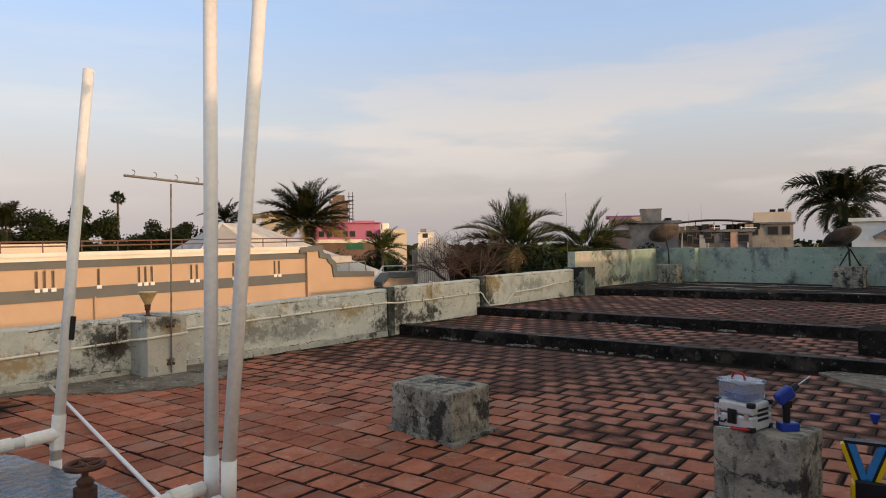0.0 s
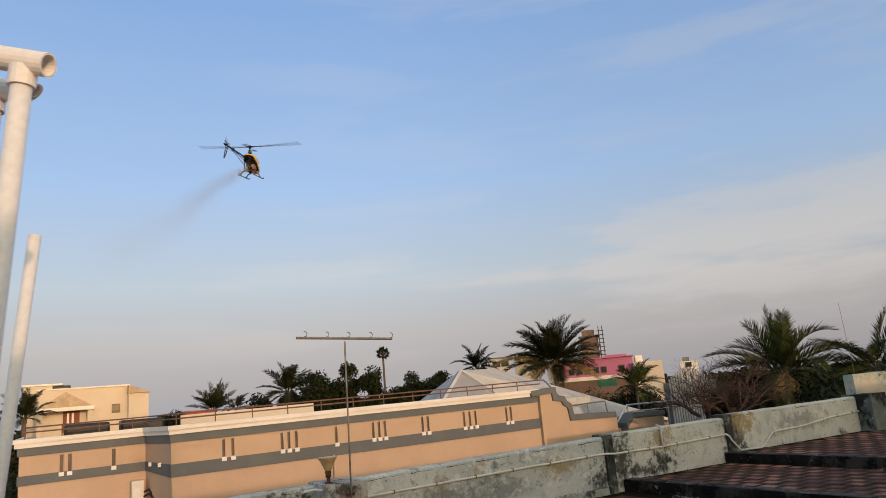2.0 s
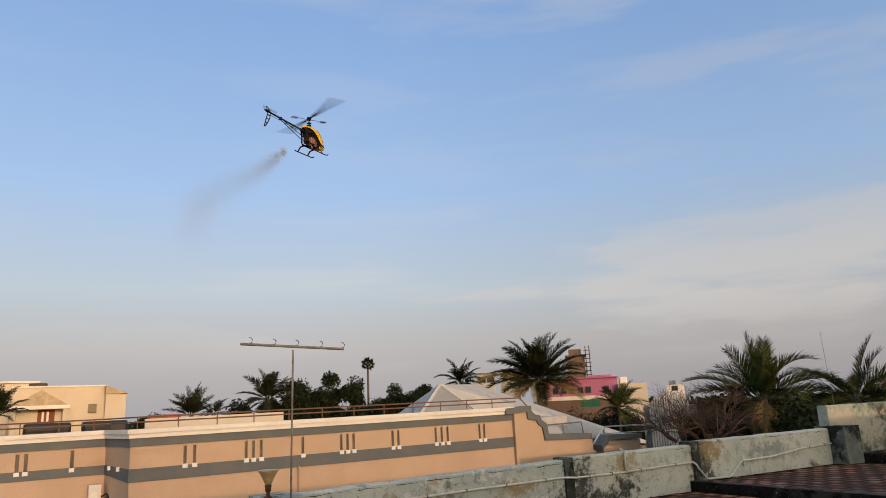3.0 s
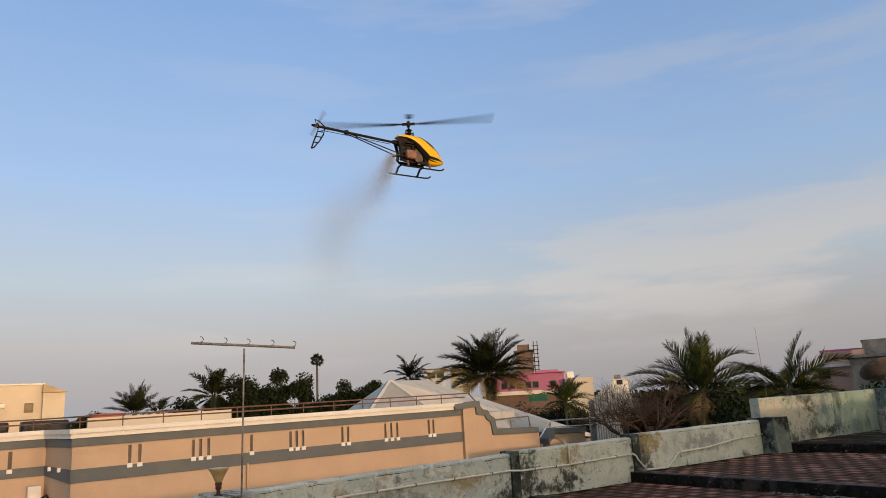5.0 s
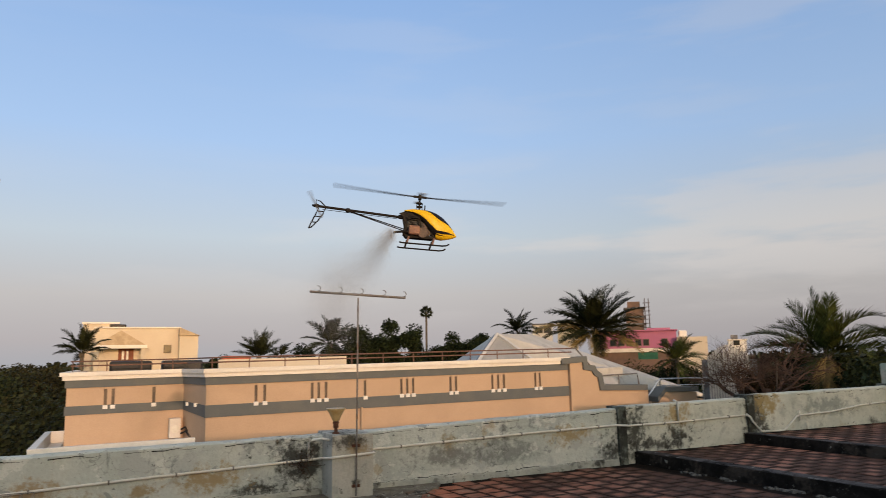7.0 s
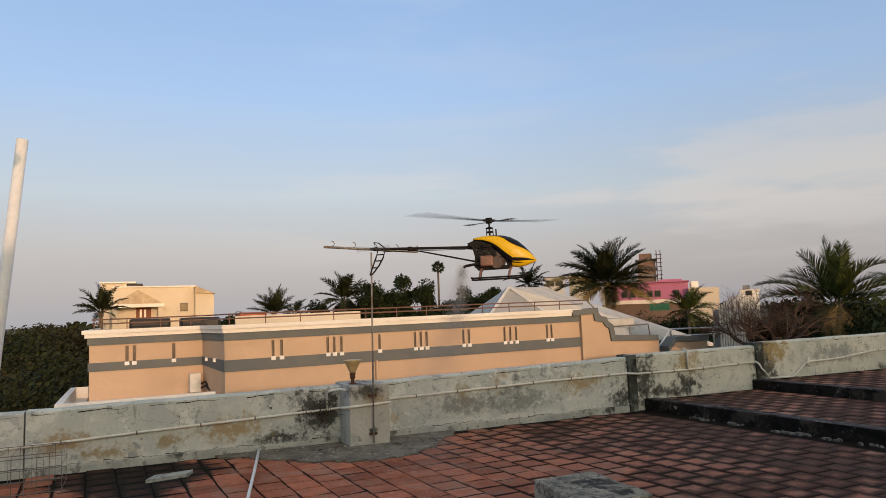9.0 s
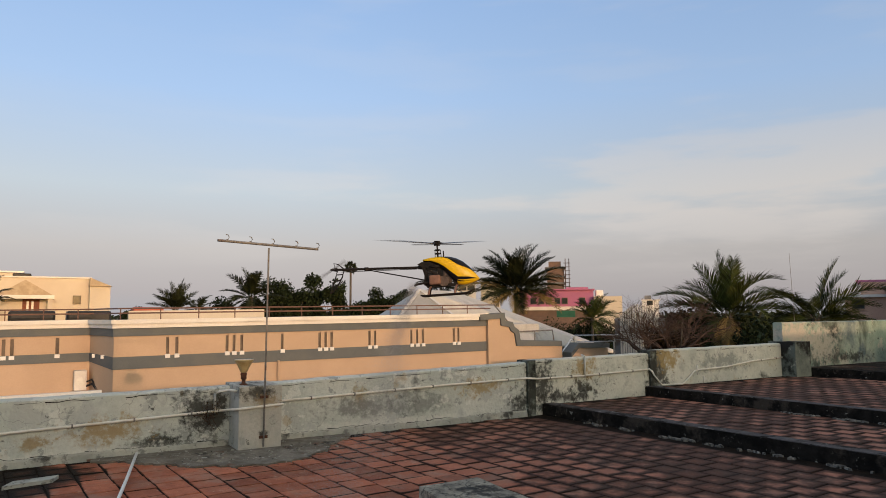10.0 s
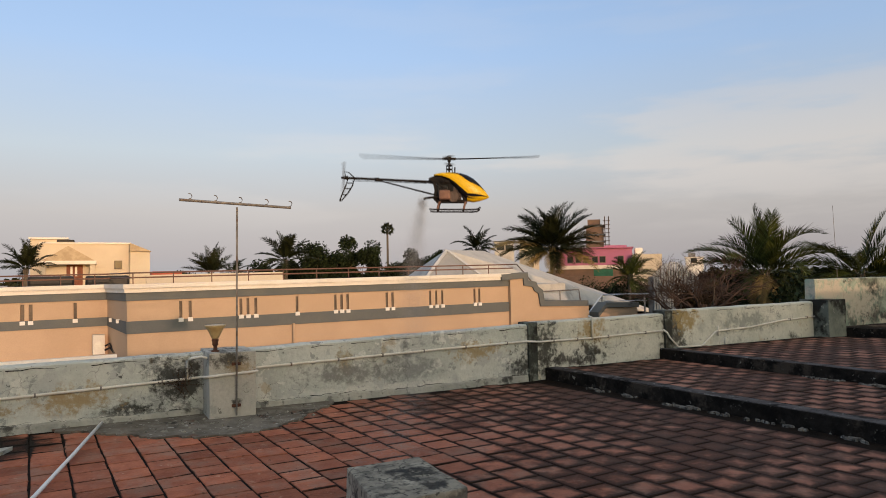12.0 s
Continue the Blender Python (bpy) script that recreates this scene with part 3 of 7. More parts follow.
def far(az, d, el=0.0):
    """A place d metres off in the direction az (from +y towards +x)."""
    a = radians(az)
    return Vector((EYE.x + d * math.sin(a), EYE.y + d * math.cos(a), EYE.z + d * math.tan(radians(el))))


GROUND = -7.5

# ---- ground ----
bm = B()
box(bm, -2500, 2500, -2500, 2500, GROUND - 0.4, GROUND)
structure("ground", bm, M["earth"], "dry earth and scrub between the houses", "ground")


# ---- the roof: four terraces with low steps ----
def edge1(y):
    return 4.16 - 0.055 * y


def edge2(y):
    return 6.35 - 0.05 * y


def edge3(y):
    return 10.65 - 0.15 * y


YB, YW = -13.0, 0.40
floors = []
bm = B()
prism(bm, [(-9, YB), (edge1(YB), YB), (edge1(YW), YW), (-9, YW)], -0.35, -0.012)
floors.append(structure("floor_1", bm, M["mortar"], "lowest roof terrace, dark mortar bed under clay tiles", "floor"))
bm = B()
prism(bm, [(edge1(YB), YB), (edge2(YB), YB), (edge2(YW), YW), (edge1(YW), YW)], -0.35, 0.128)
floors.append(structure("floor_2", bm, M["mortar"], "second roof terrace, mortar bed under clay tiles", "floor"))
bm = B()
prism(bm, [(edge2(YB), YB), (edge3(YB), YB), (edge3(YW), YW), (edge2(YW), YW)], -0.35, 0.258)
floors.append(structure("floor_3", bm, M["mortar"], "third roof terrace, mortar bed under clay tiles", "floor"))
bm = B()
prism(bm, [(edge3(YB), YB), (17, YB), (17, YW), (edge3(YW), YW)], -0.35, 0.40)
floors.append(structure("floor_4", bm, M["grime_pale"], "highest roof terrace of blackened concrete", "floor"))


def kerb(name, edge, z0, z1, wide, label):
    bm = B()
    n = 90
    for i in range(n):
        ya, yb = YB + (YW - YB) * i / n, YB + (YW - YB) * (i + 1) / n
        w = lambda y: noise.noise(Vector((y * 1.7, z0 * 9, 3))) * 0.016 + noise.noise(Vector((y * 7.0, z0 * 9, 8))) * 0.014
        pts = [(edge(ya) - 0.012 + w(ya), ya), (edge(ya) + wide, ya), (edge(yb) + wide, yb), (edge(yb) - 0.012 + w(yb), yb)]
        prism(bm, pts, z0, z1 + 0.008 + w(ya) * 0.4)
    bmesh.ops.remove_doubles(bm, verts=bm.verts[:], dist=0.0005)
    return structure(name, bm, M["grime"], label, "step")


def kerb_top(name, edge, z, wide, seed):
    """Worn grey skin on a step, ragged along its front edge."""
    bm = B()
    n = 150
    rows = []
    for i in range(n + 1):
        y = YB + (YW - YB) * i / n
        r = noise.noise(Vector((y * 3.1, seed, 0))) * 0.018 + noise.noise(Vector((y * 13.0, seed, 4))) * 0.014
        b = noise.noise(Vector((y * 2.2, seed, 9))) * 0.03
        rows.append([bm.verts.new(q) for q in ((edge(y) + 0.016 + r, y, z), (edge(y) + 0.020 + r, y, z + 0.007), (edge(y) + wide * 0.8 + b, y, z + 0.006), (edge(y) + wide * 0.8 + b, y, z))])
    for a, c in zip(rows, rows[1:]):
        for k in range(4):
            bm.faces.new((a[k], c[k], c[(k + 1) % 4], a[(k + 1) % 4]))
    bm.faces.new(rows[0])
    bm.faces.new(rows[-1][::-1])
    structure(name, bm, M["kerb_top"], "worn grey cement skin on top of a roof step", "step")


kerb_top("trim_step_1", edge1, 0.150, 0.24, 3)
kerb_top("trim_step_2", edge2, 0.280, 0.22, 5)
kerb("step_1", edge1, -0.012, 0.14, 0.24, "blackened concrete roof step with flaking edge")
kerb("step_2", edge2, 0.128, 0.27, 0.22, "blackened concrete roof step with pale flaked patches")
kerb("step_3", edge3, 0.258, 0.405, 0.3, "blackened concrete roof step")

# stair-head block behind, which keeps the low sun off the roof
bm = B()
box(bm, -16, 24, -13.6, -13.0, GROUND, 2.95)
structure("wall_south", bm, M["plaster"], "plain plastered wall of the stair head closing the roof", "wall")
bm = B()
box(bm, -9.3, -9.0, -13.0, 0.6, GROUND, 0.6)
structure("wall_west", bm, M["plaster"], "low plastered parapet on the open side of the roof", "wall")
bm = B()
box(bm, -9.3, 17.3, -13.6, 0.58, GROUND, -0.36)
structure("wall_below", bm, M["plaster"], "body of the house under the roof", "wall")


# ---- parapet ----
def parapet(name, x0, x1, z_left, z_right, z0, material, label, y0=0.40, y1=0.60, seed=0):
    bm = B()
    n = max(2, int((x1 - x0) / 0.22))
    rows = []
    for i in range(n + 1):
        f = i / n
        x = x0 + (x1 - x0) * f
        zt = z_left + (z_right - z_left) * f
        col = []
        for yy, zz in ((y0, z0), (y0, z0 + (zt - z0) * 0.35), (y0, z0 + (zt - z0) * 0.7), (y0 + 0.004, zt - 0.02), (y0 + 0.03, zt), (y1 - 0.03, zt), (y1, zt - 0.02), (y1, z0)):
            k = noise.noise(Vector((x * 3, zz * 3, seed)))
            col.append(bm.verts.new((x, yy + k * 0.010, zz + (noise.noise(Vector((x * 4, yy, seed + 5))) * 0.009 if zz > z0 + 0.3 else 0))))
        rows.append(col)
    for a, b in zip(rows, rows[1:]):
        for k in range(len(a) - 1):
            bm.faces.new((a[k], b[k], b[k + 1], a[k + 1]))
        bm.faces.new((a[-1], b[-1], b[0], a[0]))
    bm.faces.new(rows[0])
    bm.faces.new(rows[-1][::-1])
    return structure(name, bm, material, label, "parapet")


parapet("wall_parapet_1", -9.0, -3.78, 0.60, 0.635, -0.36, M["plaster"], "low parapet of flaking greenish plaster", seed=1)
parapet("wall_parapet_2", -3.765, -0.47, 0.645, 0.675, -0.36, M["plaster"], "low parapet of flaking greenish plaster with ochre patches", seed=2)
parapet("wall_parapet_3", -0.02, 3.84, 0.685, 0.775, -0.36, M["plaster"], "low parapet of stained, peeling plaster", seed=3)
parapet("wall_parapet_4", 3.97, 6.43, 0.80, 0.825, -0.36, M["plaster_pale"], "low parapet of stained, peeling plaster", seed=4)
parapet("wall_parapet_5", 6.56, 10.15, 0.865, 0.895, -0.36, M["plaster_pale"], "low parapet of stained, peeling plaster", seed=5)
parapet("wall_parapet_6", 10.2, 15.0, 1.30, 1.32, -0.36, M["plaster_green"], "taller parapet of pale green plaster with black stains", seed=6)
for i, (xa, xb, za, zb) in enumerate(((3.83, 3.98, 0.0, 0.80), (6.42, 6.57, 0.1, 0.87))):
    bm = B()
    box(bm, xa, xb, 0.36, 0.63, za - 0.3, zb)
    rough_up(bm, 0.012, 3, i)
    structure("wall_joint_%d" % (i + 1), bm, M["plaster_dark"], "dark mossy post between parapet lengths", "post")
bm = B()
box(bm, 10.12, 10.62, 0.10, 0.66, 0.2, 0.93)
rough_up(bm, 0.012, 3, 9)
structure("wall_stub", bm, M["plaster_dark"], "mossy plastered stub at the foot of the taller parapet", "post")
bm = B()
box(bm, 15.0, 15.25, -13.0, 0.6, -0.36, 1.34)
rough_up(bm, 0.008, 12, 4)
structure("wall_east", bm, M["plaster_green"], "end parapet of pale green plaster with blue-black stains", "parapet")


bm = B()
box(bm, 14.72, 15.0, -0.82, -0.50, -0.36, 1.335)
rough_up(bm, 0.010, 4, 6)
structure("wall_pier", bm, M["plaster_green"], "stout green plastered pier standing out from the end parapet", "pier")


def parapet_foot(name, x0, x1, seed):
    """Uneven cement fillet along the foot of the parapet, open at the top by a dark crack."""
    bm = B()
    n = int((x1 - x0) / 0.06)
    rows = []
    for i in range(n + 1):
        x = x0 + (x1 - x0) * i / n
        h = 0.075 + 0.03 * noise.noise(Vector((x * 1.3, seed, 0))) + 0.018 * noise.noise(Vector((x * 9, seed, 4)))
        o = 0.036 + 0.016 * noise.noise(Vector((x * 2.1, seed, 7))) + 0.008 * noise.noise(Vector((x * 11, seed, 2)))
        rows.append([bm.verts.new(q) for q in ((x, 0.42, -0.012), (x, 0.40 - o, -0.012), (x, 0.40 - o * 0.75, h * 0.75), (x, 0.40 - o * 0.45, h), (x, 0.418, h - 0.012))])
    for a, b in zip(rows, rows[1:]):
        for k in range(4):
            bm.faces.new((a[k], b[k], b[k + 1], a[k + 1]))
        bm.faces.new((a[4], b[4], b[0], a[0]))
    bm.faces.new(rows[0])
    bm.faces.new(rows[-1][::-1])
    structure(name, bm, M["fillet"], "uneven pale cement fillet along the parapet foot", "cement fillet")
    bm = B()
    rnd = random.Random(seed + 40)
    x = x0
    while x < x1 - 0.1:          # broken, ragged lengths of crack
        ln = rnd.uniform(0.08, 0.5)
        pts = []
        for k in range(11):
            q = min(x + ln * k / 10, x1)
            h = 0.075 + 0.03 * noise.noise(Vector((q * 1.3, seed, 0))) + 0.018 * noise.noise(Vector((q * 9, seed, 4)))
            pts.append((q, 0.400 + 0.010 * noise.noise(Vector((q * 2.4, seed, 1))), h + 0.004 + rnd.uniform(-0.006, 0.006)))
        tube(bm, pts, rnd.uniform(0.002, 0.006), 5, r1=0.001)
        x += ln + rnd.uniform(-0.02, 0.12)
    structure(name.replace("trim_foot", "trim_crack"), bm, M["mortar"], "dark crack between fillet and parapet", "crack")


def edge_shade_lines(name, x0, x1, za, zb, seed):
    """Shade line under the coping edge, drawn as broken dark tubes."""
    bm = B()
    x = x0 + 0.05
    rnd = random.Random(seed)
    while x < x1 - 0.2:
        ln = rnd.uniform(0.12, 0.6)
        pts = []
        for k in range(9):
            q = min(x + ln * k / 8, x1 - 0.03)
            zt = za + (zb - za) * (q - x0) / (x1 - x0)
            pts.append((q, 0.400 + 0.010 * noise.noise(Vector((q * 3, zt * 3, seed))), zt - 0.045 + 0.016 * noise.noise(Vector((q * 6, seed, 3))) + rnd.uniform(-0.005, 0.005)))
        tube(bm, pts, rnd.uniform(0.002, 0.006), 5, r1=0.001)
        x += ln + rnd.uniform(0.03, 0.5)
    structure(name, bm, M["mortar"], "broken dark tubes drawn as the shade line under the parapet edge", "crack")


for i, row in enumerate(((-3.765, -0.5, 0.645, 0.675), (0.0, 3.84, 0.685, 0.775), (3.97, 6.43, 0.80, 0.825), (6.56, 10.15, 0.865, 0.895), (-8.9, -3.78, 0.60, 0.635))):
    edge_shade_lines("trim_seam_%d" % (i + 1), *row, i + 1)
parapet_foot("trim_foot_1", -8.9, -0.50, 1)
parapet_foot("trim_foot_2", 0.01, 3.82, 2)


def pillar():
    bm = B()
    box(bm, -0.49, 0.0, 0.0, 0.62, -0.3, 0.70)
    bevel(bm, 0.012)
    rough_up(bm, 0.008, 4, 3)
    p = thing("lamp_pillar", "squat plastered pillar built against the parapet", "pillar")
    part("shaft", bm, M["pillar"], p)


pillar()


def lamp():
    p = thing("garden_lamp", "amber glass bowl lamp on a dark stem, standing on the pillar", "lamp", at=pose(-0.40, 0.16, 0.70))
    bm = B()
    lathe(bm, [(0.045, 0.0), (0.045, 0.012), (0.022, 0.02), (0.02, 0.06), (0.034, 0.075), (0.03, 0.1), (0.038, 0.125), (0.03, 0.14)], 16)
    part("stem", bm, M["rust"], p, "dark turned metal stem", True)
    bm = B()
    lathe(bm, [(0.03, 0.138), (0.045, 0.16), (0.062, 0.20), (0.085, 0.245), (0.108, 0.275), (0.110, 0.285), (0.098, 0.287)], 24)
    part("shade", bm, M["lampshade"], p, "amber fluted glass bowl", True)


lamp()


def antenna():
    p = thing("aerial_mast", "thin rusty steel mast with a hooked crossbar, clamped to the pillar", "aerial")
    bm = B()
    tube(bm, [(-0.215, -0.025, 0.03), (-0.205, -0.05, 2.25)], 0.0105, 8)
    part("mast", bm, M["steel"], p)
    bm = B()
    a, b = Vector((-0.80, -0.14, 2.30)), Vector((0.36, -0.12, 2.255))
    tube(bm, [a, b], 0.0145, 8)
    part("crossbar", bm, M["steel"], p)
    for f in (0.08, 0.30, 0.52, 0.76, 0.985):
        q = a.lerp(b, f)
        bm = B()
        tube(bm, [q + Vector((0.0, 0, 0.015)), q + Vector((0.022, 0, 0.02)), q + Vector((0.032, 0, 0.045)), q + Vector((0.02, 0, 0.068)), q + Vector((-0.004, 0, 0.072))], 0.005, 6)
        part("hook", bm, M["steel"], p)
    for z in (0.12, 0.56):
        bm = B()
        box(bm, -0.26, -0.17, -0.03, 0.0, z, z + 0.03)
        part("clamp", bm, M["rust"], p)


antenna()


def house():
    """The neighbour: peach wall with grey bands, white cornice, slots and a railed roof."""
    h = thing("neighbour_house", "peach rendered house with grey bands, white cornice and railed flat roof", "house", at=pose(0, 9.71, 0, 0, -0.65, 0))
    slots = [0.42, 0.63, 1.81, 1.98, 2.17, 3.21, 4.23, 4.40, 4.57, 5.69, 5.86, 7.01, 7.20, 7.39, 8.45, 8.61]
    left = [-2.90, -2.73]
    top, s1, s0 = 1.02, 0.955, 0.53
    L, Rr = -0.74, 9.62
    bm = B()
    box(bm, L, Rr, 0.0, 0.12, GROUND, s0)
    box(bm, L, Rr, 0.0, 0.12, s1, 1.35)
    xs = [L] + [v for x in slots for v in (x - 0.035, x + 0.035)] + [Rr]
    for a, b in zip(xs[::2], xs[1::2]):
        box(bm, a, b, 0.0, 0.12, s0, s1)
    box(bm, L, Rr, 0.12, 0.3, GROUND, 1.35)
    part("front_wall", bm, M["peach"], h)
    # wing set back behind a splayed corner
    wy, wl, wr = 1.9, -3.76, -1.08
    bm = B()
    box(bm, wl, wr, wy, wy + 0.12, GROUND, s0)
    box(bm, wl, wr, wy, wy + 0.12, s1, 1.35)
    xs = [wl] + [v for x in left + [-1.79] for v in (x - 0.04, x + 0.04)] + [wr]
    for a, b in zip(xs[::2], xs[1::2]):
        box(bm, a, b, wy, wy + 0.12, s0, s1)
    box(bm, wl, wr, wy + 0.12, wy + 0.3, GROUND, 1.35)
    part("wing_wall", bm, M["peach"], h)
    bm = B()
    prism(bm, [(wr, wy), (L, 0.0), (L, 0.3), (wr, wy + 0.3)], GROUND, 1.35)
    part("splayed_wall", bm, M["peach"], h)
    bm = B()
    box(bm, wl, wl + 0.2, wy + 0.3, 9.0, GROUND, 1.35)
    part("side_wall", bm, M["peach"], h)
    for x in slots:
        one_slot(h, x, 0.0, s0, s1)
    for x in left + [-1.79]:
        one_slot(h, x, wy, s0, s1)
    for f in (0.25, 0.62):
        bm = B()
        x, y = wr + (L - wr) * f - 0.02, wy * (1 - f)
        box(bm, x - 0.05, x + 0.05, y - 0.06, y + 0.03, 0.47, 0.56)
        part("slot_foot", bm, M["white"], h, "small white block")
    # bands and cornice run round the corner
    for name, m, z0, z1, out in (("lower_band", "band", 0.25, 0.535, 0.03), ("upper_band", "band", 1.005, 1.19, 0.04), ("cornice", "cornice", 1.19, 1.29, 0.10), ("coping", "cornice", 1.29, 1.385, 0.16)):
        bm = B()
        k = out * 0.5
        prism(bm, [(L - k, -out), (Rr, -out), (Rr, -0.002), (L, -0.002)], z0, z1)
        u0, u1 = (0.355, 0.57) if name == "lower_band" else (z0, z1)     # the lower band narrows round the corner
        prism(bm, [(wl - out, wy - out), (wr - k, wy - out), (wr, wy - 0.002), (wl - out, wy - 0.002)], u0, u1)
        vs = [bm.verts.new(q) for q in ((wr - k, wy - out, u0), (L - k, -out, z0), (L, -0.002, z0), (wr, wy - 0.002, u0), (wr - k, wy - out, u1), (L - k, -out, z1), (L, -0.002, z1), (wr, wy - 0.002, u1))]
        for f in ((3, 2, 1, 0), (4, 5, 6, 7), (0, 1, 5, 4), (1, 2, 6, 5), (2, 3, 7, 6), (3, 0, 4, 7)):
            bm.faces.new([vs[i] for i in f])
        if name != "lower_band":
            prism(bm, [(wl - out, wy - 0.002), (wl - 0.002, wy - 0.002), (wl - 0.002, 9.0), (wl - out, 9.0)], z0, z1)
        if z1 > 1.35:
            box(bm, L, Rr, 0.0, 0.3, 1.352, z1)
            box(bm, wl, wr, wy, wy + 0.3, 1.352, z1)
        part(name, bm, M[m], h)
    # stepped end of the front wall
    bm = B()
    prof = [(9.62, GROUND), (12.55, GROUND), (12.55, 0.30), (10.78, 0.36), (10.68, 0.74), (10.50, 0.86), (10.42, 1.0), (10.14, 1.04), (10.10, 1.26), (9.62, 1.24)]
    a = [bm.verts.new((x, -0.12, z)) for x, z in prof]
    b = [bm.verts.new((x, 0.25, z)) for x, z in prof]
    bm.faces.new(a)
    bm.faces.new(b[::-1])
    for i in range(len(prof)):
        j = (i + 1) % len(prof)
        bm.faces.new((a[i], a[j], b[j], b[i]))
    part("stepped_wall", bm, M["peach"], h)
    bm = B()
    line = [(9.30, 1.27), (10.14, 1.31), (10.16, 1.08), (10.46, 1.03), (10.52, 0.90), (10.68, 0.80), (10.74, 0.44), (12.5, 0.37)]
    pts2 = [Vector(q) for q in line]
    sides = []
    for i, q in enumerate(pts2):
        d0 = (q - pts2[i - 1]).normalized() if i else (pts2[1] - q).normalized()
        d1 = (pts2[i + 1] - q).normalized() if i < len(pts2) - 1 else d0
        m = (Vector((-d0.y, d0.x)) + Vector((-d1.y, d1.x))).normalized()
        w = 0.085 / max(0.6, m.dot(Vector((-d0.y, d0.x))))
        sides.append((q - m * w, q + m * w))
    rows = [[bm.verts.new((v.x, y, v.y)) for v, y in ((a, -0.18), (b, -0.18), (b, 0.26), (a, 0.26))] for a, b in sides]
    for ra, rb in zip(rows, rows[1:]):
        for i in range(4):
            bm.faces.new((ra[i], ra[(i + 1) % 4], rb[(i + 1) % 4], rb[i]))
    bm.faces.new(rows[0])
    bm.faces.new(rows[-1][::-1])
    part("stepped_band", bm, M["band"], h)
    bm = B()
    box(bm, L + 0.2, 12.4, 0.85, 9.0, 0.7, 1.0)
    box(bm, wl + 0.2, L + 0.2, wy + 0.3, 9.0, 0.7, 1.0)
    part("flat_roof", bm, M["roofsheet"], h)
    bm = B()
    box(bm, -0.1, 3.6, 2.85, 3.0, 1.002, 1.60)
    part("roof_upstand", bm, M["cream"], h, "low cream upstand on the flat roof")
    # roof railing
    for z in (1.535, 1.645):
        bm = B()
        tube(bm, [(wl + 0.05, wy + 0.2, z), (wr + 0.1, wy + 0.2, z)], 0.02, 6)
        tube(bm, [(wr + 0.1, wy + 0.2, z), (L + 0.1, 0.22, z), (9.95, 0.22, z)], 0.02, 6)
        part("rail", bm, M["rail"], h)
    for i in range(12):
        x = L + 0.15 + i * 0.88
        bm = B()
        tube(bm, [(x, 0.22, 1.38), (x, 0.22, 1.645)], 0.014, 6)
        part("baluster", bm, M["rail"], h)
    for x in (wl + 0.1, -2.9, -2.1, -1.35):
        bm = B()
        tube(bm, [(x, wy + 0.2, 1.38), (x, wy + 0.2, 1.645)], 0.014, 6)
        part("baluster", bm, M["rail"], h)
    bm = B()
    tube(bm, [(9.95, 0.22, 1.645), (10.1, 0.22, 1.645), (10.35, 0.22, 1.40), (10.8, 0.22, 0.92), (10.95, 0.22, 0.78), (12.45, 0.22, 0.80), (12.5, 0.22, 0.45)], 0.022, 8)
    tube(bm, [(10.8, 0.22, 0.92), (10.82, 0.22, 0.5)], 0.018, 6)
    tube(bm, [(11.7, 0.22, 0.79), (11.7, 0.22, 0.45)], 0.018, 6)
    part("stair_rail", bm, M["steel"], h)
    # outdoor unit on the set-back wall
    bm = B()
    box(bm, -1.42, -1.15, wy - 0.32, wy - 0.01, -0.32, 0.16)
    bevel(bm, 0.015)
    u = part("outdoor_unit", bm, M["cornice"], h, "white box of an air conditioner")
    bm = B()
    tube(bm, [(-1.285, wy - 0.325, -0.10), (-1.285, wy - 0.34, -0.10)], 0.10, 18)
    part("fan_grille", bm, M["conduit"], u)
    bm = B()
    tube(bm, [(-1.15, wy - 0.3, -0.12), (-1.05, wy - 0.4, -0.06), (-0.98, wy - 0.5, -0.20), (-0.93, wy - 0.75, -0.28)], 0.022, 6)
    tube(bm, [(-1.15, wy - 0.3, -0.22), (-1.04, wy - 0.42, -0.16), (-0.97, wy - 0.55, -0.27), (-0.90, wy - 0.8, -0.30)], 0.026, 6)
    part("unit_pipe", bm, M["tank_black"], u)
    bm = B()
    tube(bm, [(3.1, -0.05, 0.28), (3.1, -0.05, -1.2)], 0.03, 8)
    part("drain_pipe", bm, M["peach"], h)
    # low flat roof beside the wing
    bm = B()
    box(bm, -4.2, -0.95, 0.25, 1.88, GROUND, -0.50)
    box(bm, -4.2, -3.90, 1.88, 4.4, GROUND, -0.50)
    box(bm, -4.35, -4.2, 0.1, 4.5, GROUND, -0.20)
    box(bm, -4.2, -0.95, 0.1, 0.25, GROUND, -0.20)
    box(bm, -4.2, -3.90, 4.4, 4.5, GROUND, -0.20)
    part("lower_parapet", bm, M["white"], h)
    # lower return of the stepped wall
    bm = B()
    prof = [(12.95, GROUND), (14.55, GROUND), (14.55, 0.14), (13.2, 0.18), (12.95, 0.02)]
    a = [bm.verts.new((x, -0.16, z)) for x, z in prof]
    b = [bm.verts.new((x, 0.2, z)) for x, z in prof]
    bm.faces.new(a)
    bm.faces.new(b[::-1])
    for i in range(len(prof)):
        j = (i + 1) % len(prof)
        bm.faces.new((a[i], a[j], b[j], b[i]))
    part("return_wall", bm, M["peach"], h)
    bm = B()
    line = [(12.88, 0.06), (13.22, 0.36), (14.6, 0.31)]
